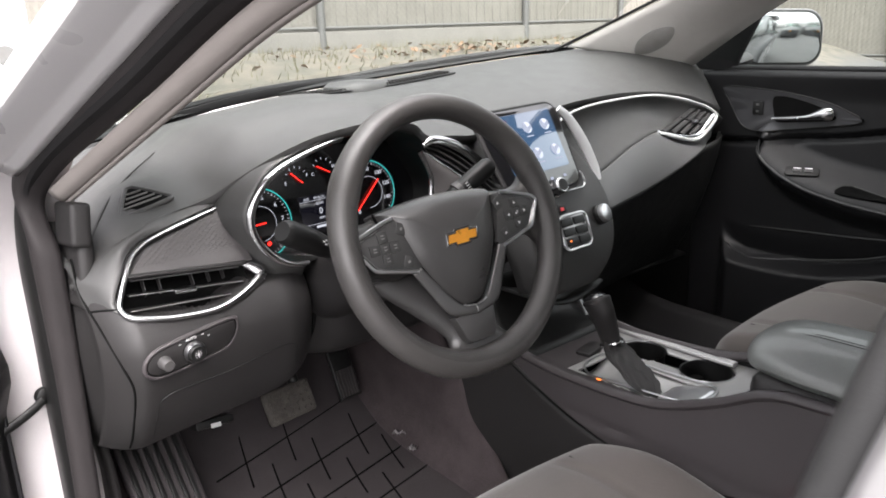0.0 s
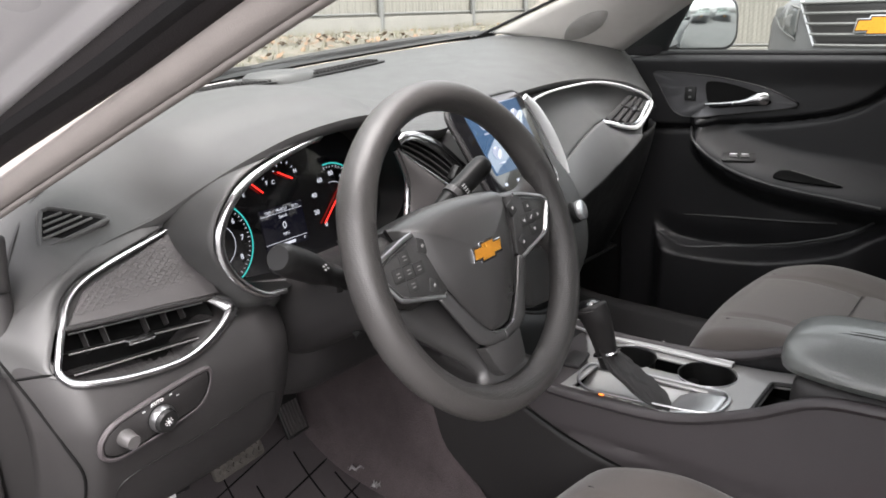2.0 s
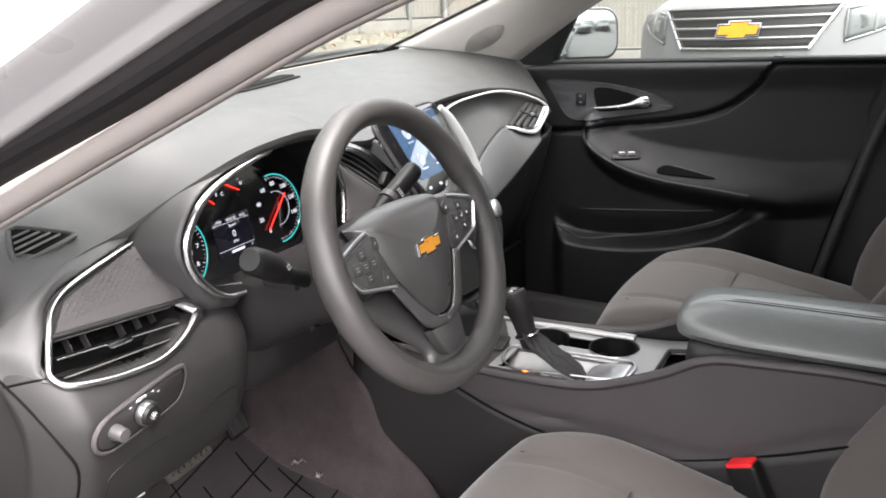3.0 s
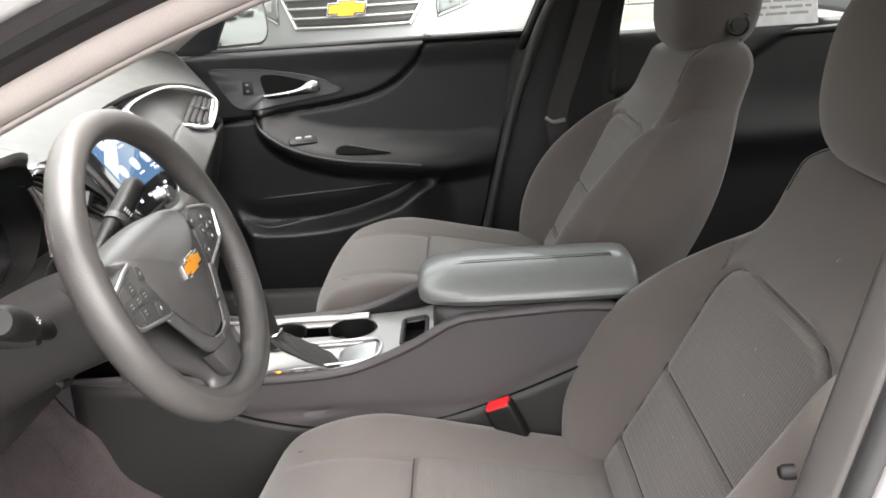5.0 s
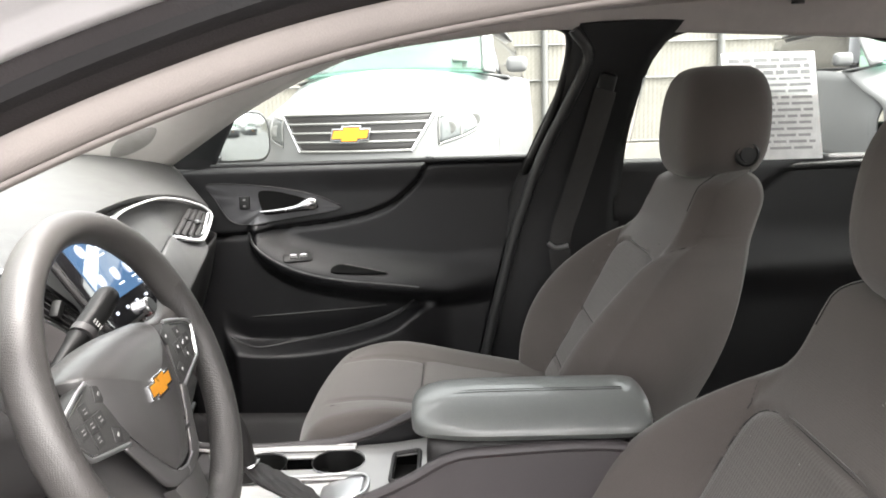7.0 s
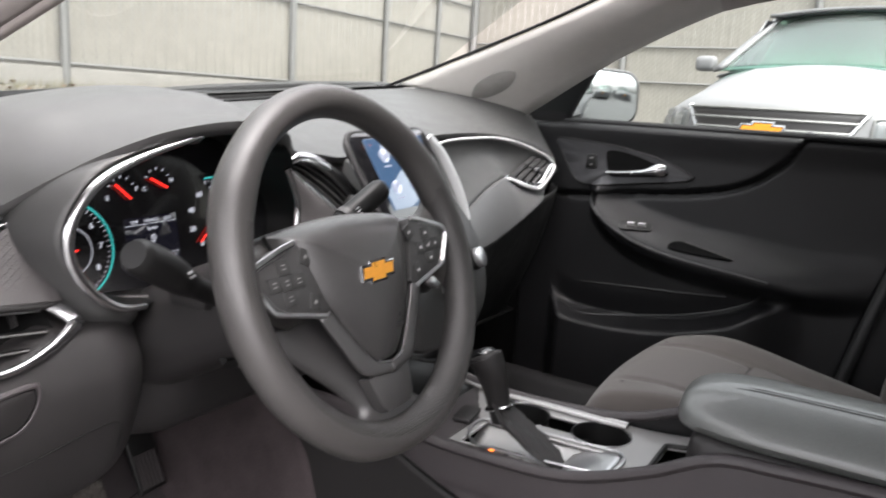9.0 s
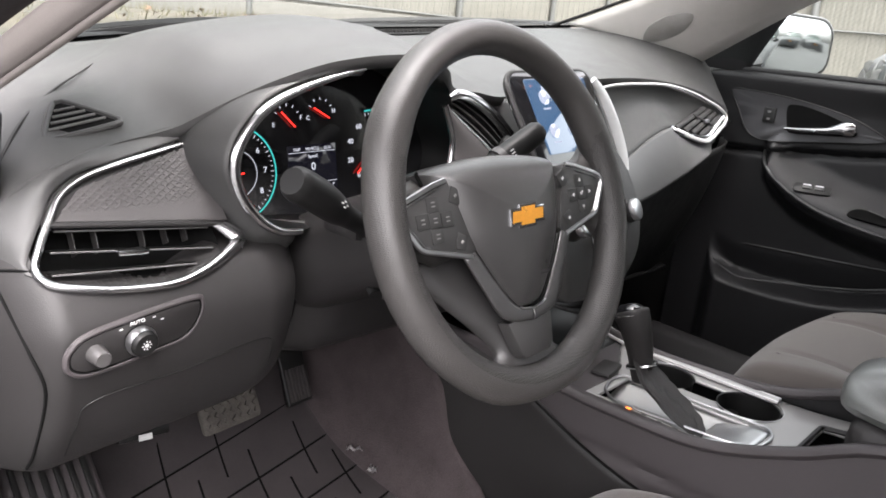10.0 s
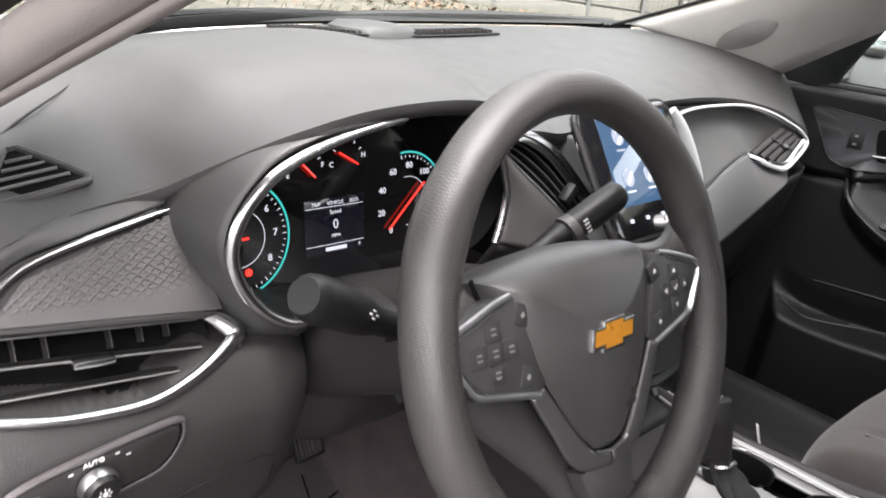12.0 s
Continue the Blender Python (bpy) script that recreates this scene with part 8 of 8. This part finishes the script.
    for k in range(2):
        block("lamp_key", (0.02, 0.012, 0.004), om @ Matrix.Translation((0.03 + 0.025 * k, 0.03, -0.0232)), M_GREYKNOB, oc, bevel=0.002)
    # grab handle over the passenger window
    g = empty("grab_handle", "taupe grab handle over the passenger window", "grab handle", (0.508, -0.33, 1.288))
    rod("handle_bar", spline([(0.523, -0.250, 1.310), (0.515, -0.256, 1.289), (0.509, -0.285, 1.279), (0.507, -0.335, 1.278), (0.509, -0.385, 1.281), (0.515, -0.414, 1.294), (0.523, -0.420, 1.316)], 6), 0.0075, M_HEADLINER, g, ry=0.010, n=12)
    for y in (-0.252, -0.418):
        block("handle_foot", (0.022, 0.030, 0.03), Matrix.Translation((0.523, y, 1.304)), M_HEADLINER, g, bevel=0.007)
    hk = lathe("coat_hook", [(0.012, 0), (0.012, 0.006), (0.007, 0.010), (0.007, 0.018), (0.001, 0.02)], axes((0.56, -0.95, 1.295), (1, 0, 0), (0, 1, 0)), M_GREYKNOB)
    tagged(hk, "small grey coat hook under the headliner", "coat hook")


build_outside_mirror()
build_overhead()


# ---------------------------------------------------------------- footwell
def build_pedals():
    b = empty("brake_pedal", "black rubber brake pedal with a studded pad", "pedal", (-0.36, 0.46, 0.50))
    pm = axes((-0.366, 0.459, 0.500), (1, 0.1, 0.0), (0, 0.45, 0.9))
    pad_ = part("pad", box_bm((0.092, 0.058, 0.016), pm, 0.008, 3), M_PEDAL, b, "worn rubber pad")
    for i in range(7):
        for j in range(4):
            block("pad_stud", (0.0085, 0.0065, 0.004), pm @ Matrix.Translation((-0.037 + 0.0123 * i, -0.0185 + 0.0123 * j, 0.0095)) @ pose(0, 0, 0, 0, 0, 35 if (i + j) % 2 else -35), M_PEDAL, pad_, bevel=0.001)
    rod("pedal_arm", [(-0.345, 0.47, 0.51), (-0.34, 0.56, 0.66)], 0.010, M_BLACK, b)
    a = empty("accelerator_pedal", "black ribbed accelerator pedal", "pedal", (-0.22, 0.5, 0.45))
    am = axes((-0.2300, 0.4990, 0.500), (1, 0.05, 0.0), (0, 0.40, 0.92))
    pa = part("pad", box_bm((0.046, 0.105, 0.008), am, 0.003, 3), M_BLACK, a, "ribbed rubber pad")
    for i in range(6):
        block("pad_rib", (0.0042, 0.05, 0.004), am @ Matrix.Translation((-0.016 + 0.0064 * i, -0.022, 0.0045)), M_MAT, pa, bevel=0.001)
    rod("pedal_arm", [(-0.235, 0.54, 0.55), (-0.24, 0.60, 0.68)], 0.010, M_BLACK, a)
    f = empty("foot_rest", "black ribbed foot rest beside the pedals", "foot rest", (-0.60, 0.4, 0.36))
    fm = axes((-0.600, 0.43, 0.455), (1, 0, 0), (0, 0.72, 0.69))
    fp = part("rest_pad", box_bm((0.10, 0.26, 0.02), fm, 0.008, 3), M_MAT, f)
    for i in range(6):
        block("rest_rib", (0.007, 0.235, 0.006), fm @ Matrix.Translation((-0.038 + 0.015 * i, 0, 0.012)), M_BLACK, fp, bevel=0.002)


def build_mat(name, x0, x1, y0, y1, label, lines, lip=0.0, mat=M_MAT):
    def zf(y):
        return along((0.95 - y) / 2.6, (0, 0.78), (0.1, 0.56), (0.16, 0.40), (0.24, 0.345), (1, 0.34)) + 0.014
    m = empty(name, label, "floor mat", ((x0 + x1) / 2, (y0 + y1) / 2, 0.345))
    def fn(u, v):
        x, y = x0 + (x1 - x0) * u, y0 + (y1 - y0) * v
        e = min(u, v, 1 - u, 1 - v)
        return (x, y, zf(y) + 0.012 * (1 - smoothstep(e, 0.0, 0.045)) + lip * smoothstep(u, 0.85, 1.0))
    surf("mat_sheet", fn, 30, 40, mat, m, "black rubber mat sheet", thick=0.006)
    for a, b in lines:
        n = 8
        rod("mat_ridge", [(a[0] + (b[0] - a[0]) * k / n, a[1] + (b[1] - a[1]) * k / n, zf(a[1] + (b[1] - a[1]) * k / n) + 0.0046) for k in range(n + 1)], 0.0023, M_CAVITY, m, n=6)


build_pedals()
def mat_row(x, k):
    return 0.437 - 0.075 * k + 0.19 * (x + 0.338)


ridge = [((-0.50, mat_row(-0.50, k)), (-0.16 - 0.012 * k, mat_row(-0.16 - 0.012 * k, k))) for k in (-1, 0, 1, 2)]
for x, k in ((-0.233, 0), (-0.325, 0), (-0.415, 0), (-0.208, 1), (-0.297, 1), (-0.388, 1), (-0.35, -1), (-0.44, -1), (-0.27, 2), (-0.36, 2)):
    ridge.append(((x + 0.013, mat_row(x, k) + 0.050), (x - 0.013, mat_row(x, k) - 0.050)))
build_mat("floor_mat", -0.58, -0.163, 0.02, 0.66, "black rubber driver's floor mat with crossed ridges", ridge)
# darker copy of the mat rubber paints the passenger footwell's shade
build_mat("floor_mat", 0.15, 0.62, 0.02, 0.66, "rubber passenger floor mat with a raised edge, blackened for shade", [], 0.075, M_RUBBER)
def tunnel(u, v):
    q = 2 * u - 1
    h = min(1, (1 - abs(q)) * 1.25)
    z = 0.350 + 0.345 * h
    y0 = along(z, (0.35, 0.08), (0.385, 0.13), (0.42, 0.184), (0.439, 0.214), (0.461, 0.240), (0.497, 0.257), (0.542, 0.276), (0.563, 0.298), (0.62, 0.33), (0.70, 0.36))
    y = y0 + (0.88 - y0) * v
    w = 0.117 + 0.014 * smoothstep(y - y0, 0.0, 0.05) + 0.06 * smoothstep(y, 0.35, 0.75) + 0.035 * (1 - smoothstep(z, 0.35, 0.43))
    return (-0.022 + (0.096 if q > 0 else -w) * min(1, 5.0 * abs(q)) ** 0.5, y, z)


tn = surf("tunnel_carpet", tunnel, 60, 40, M_CARPET, thick=0.008)
tagged(tn, "grey carpet over the centre tunnel", "carpet", kind="structure")
zt = rod("plastic_strip", spline([(0.540, 0.165, 0.368), (0.560, 0.180, 0.378), (0.585, 0.198, 0.394), (0.598, 0.208, 0.408), (0.594, 0.222, 0.412), (0.588, 0.228, 0.404)], 5), lambda f: 0.0024 + 0.0022 * f, M_PRINT, n=8, ry=0.0016)
tagged(zt, "loose white plastic strip on the passenger mat", "plastic strip")


def plastic_scrap(x, y, z, turn, size):
    def fn(u, v):
        k = 0.006 * math.sin(9 * u + 4 * v) * math.sin(7 * v - 3 * u)
        return pose(x, y, z, 12, 25, turn) @ Vector((size * (u - 0.5), size * 0.6 * (v - 0.5) * (1 - 0.5 * u), k + 0.004))
    p = surf("plastic_scrap", fn, 10, 8, M_FILM, thick=0.0006)
    tagged(p, "crumpled shiny clear plastic scrap at the mat's edge", "plastic scrap", group="plastic scraps on the mat")


M_FILM = material("clear_plastic_film", (0.16, 0.15, 0.155), 0.14, var=0.3, scale=60, spec=0.8)
for args in ((-0.176, 0.412, 0.382, 60, 0.042), (-0.143, 0.532, 0.385, 75, 0.022), (-0.188, 0.352, 0.380, 40, 0.026)):
    plastic_scrap(*args)
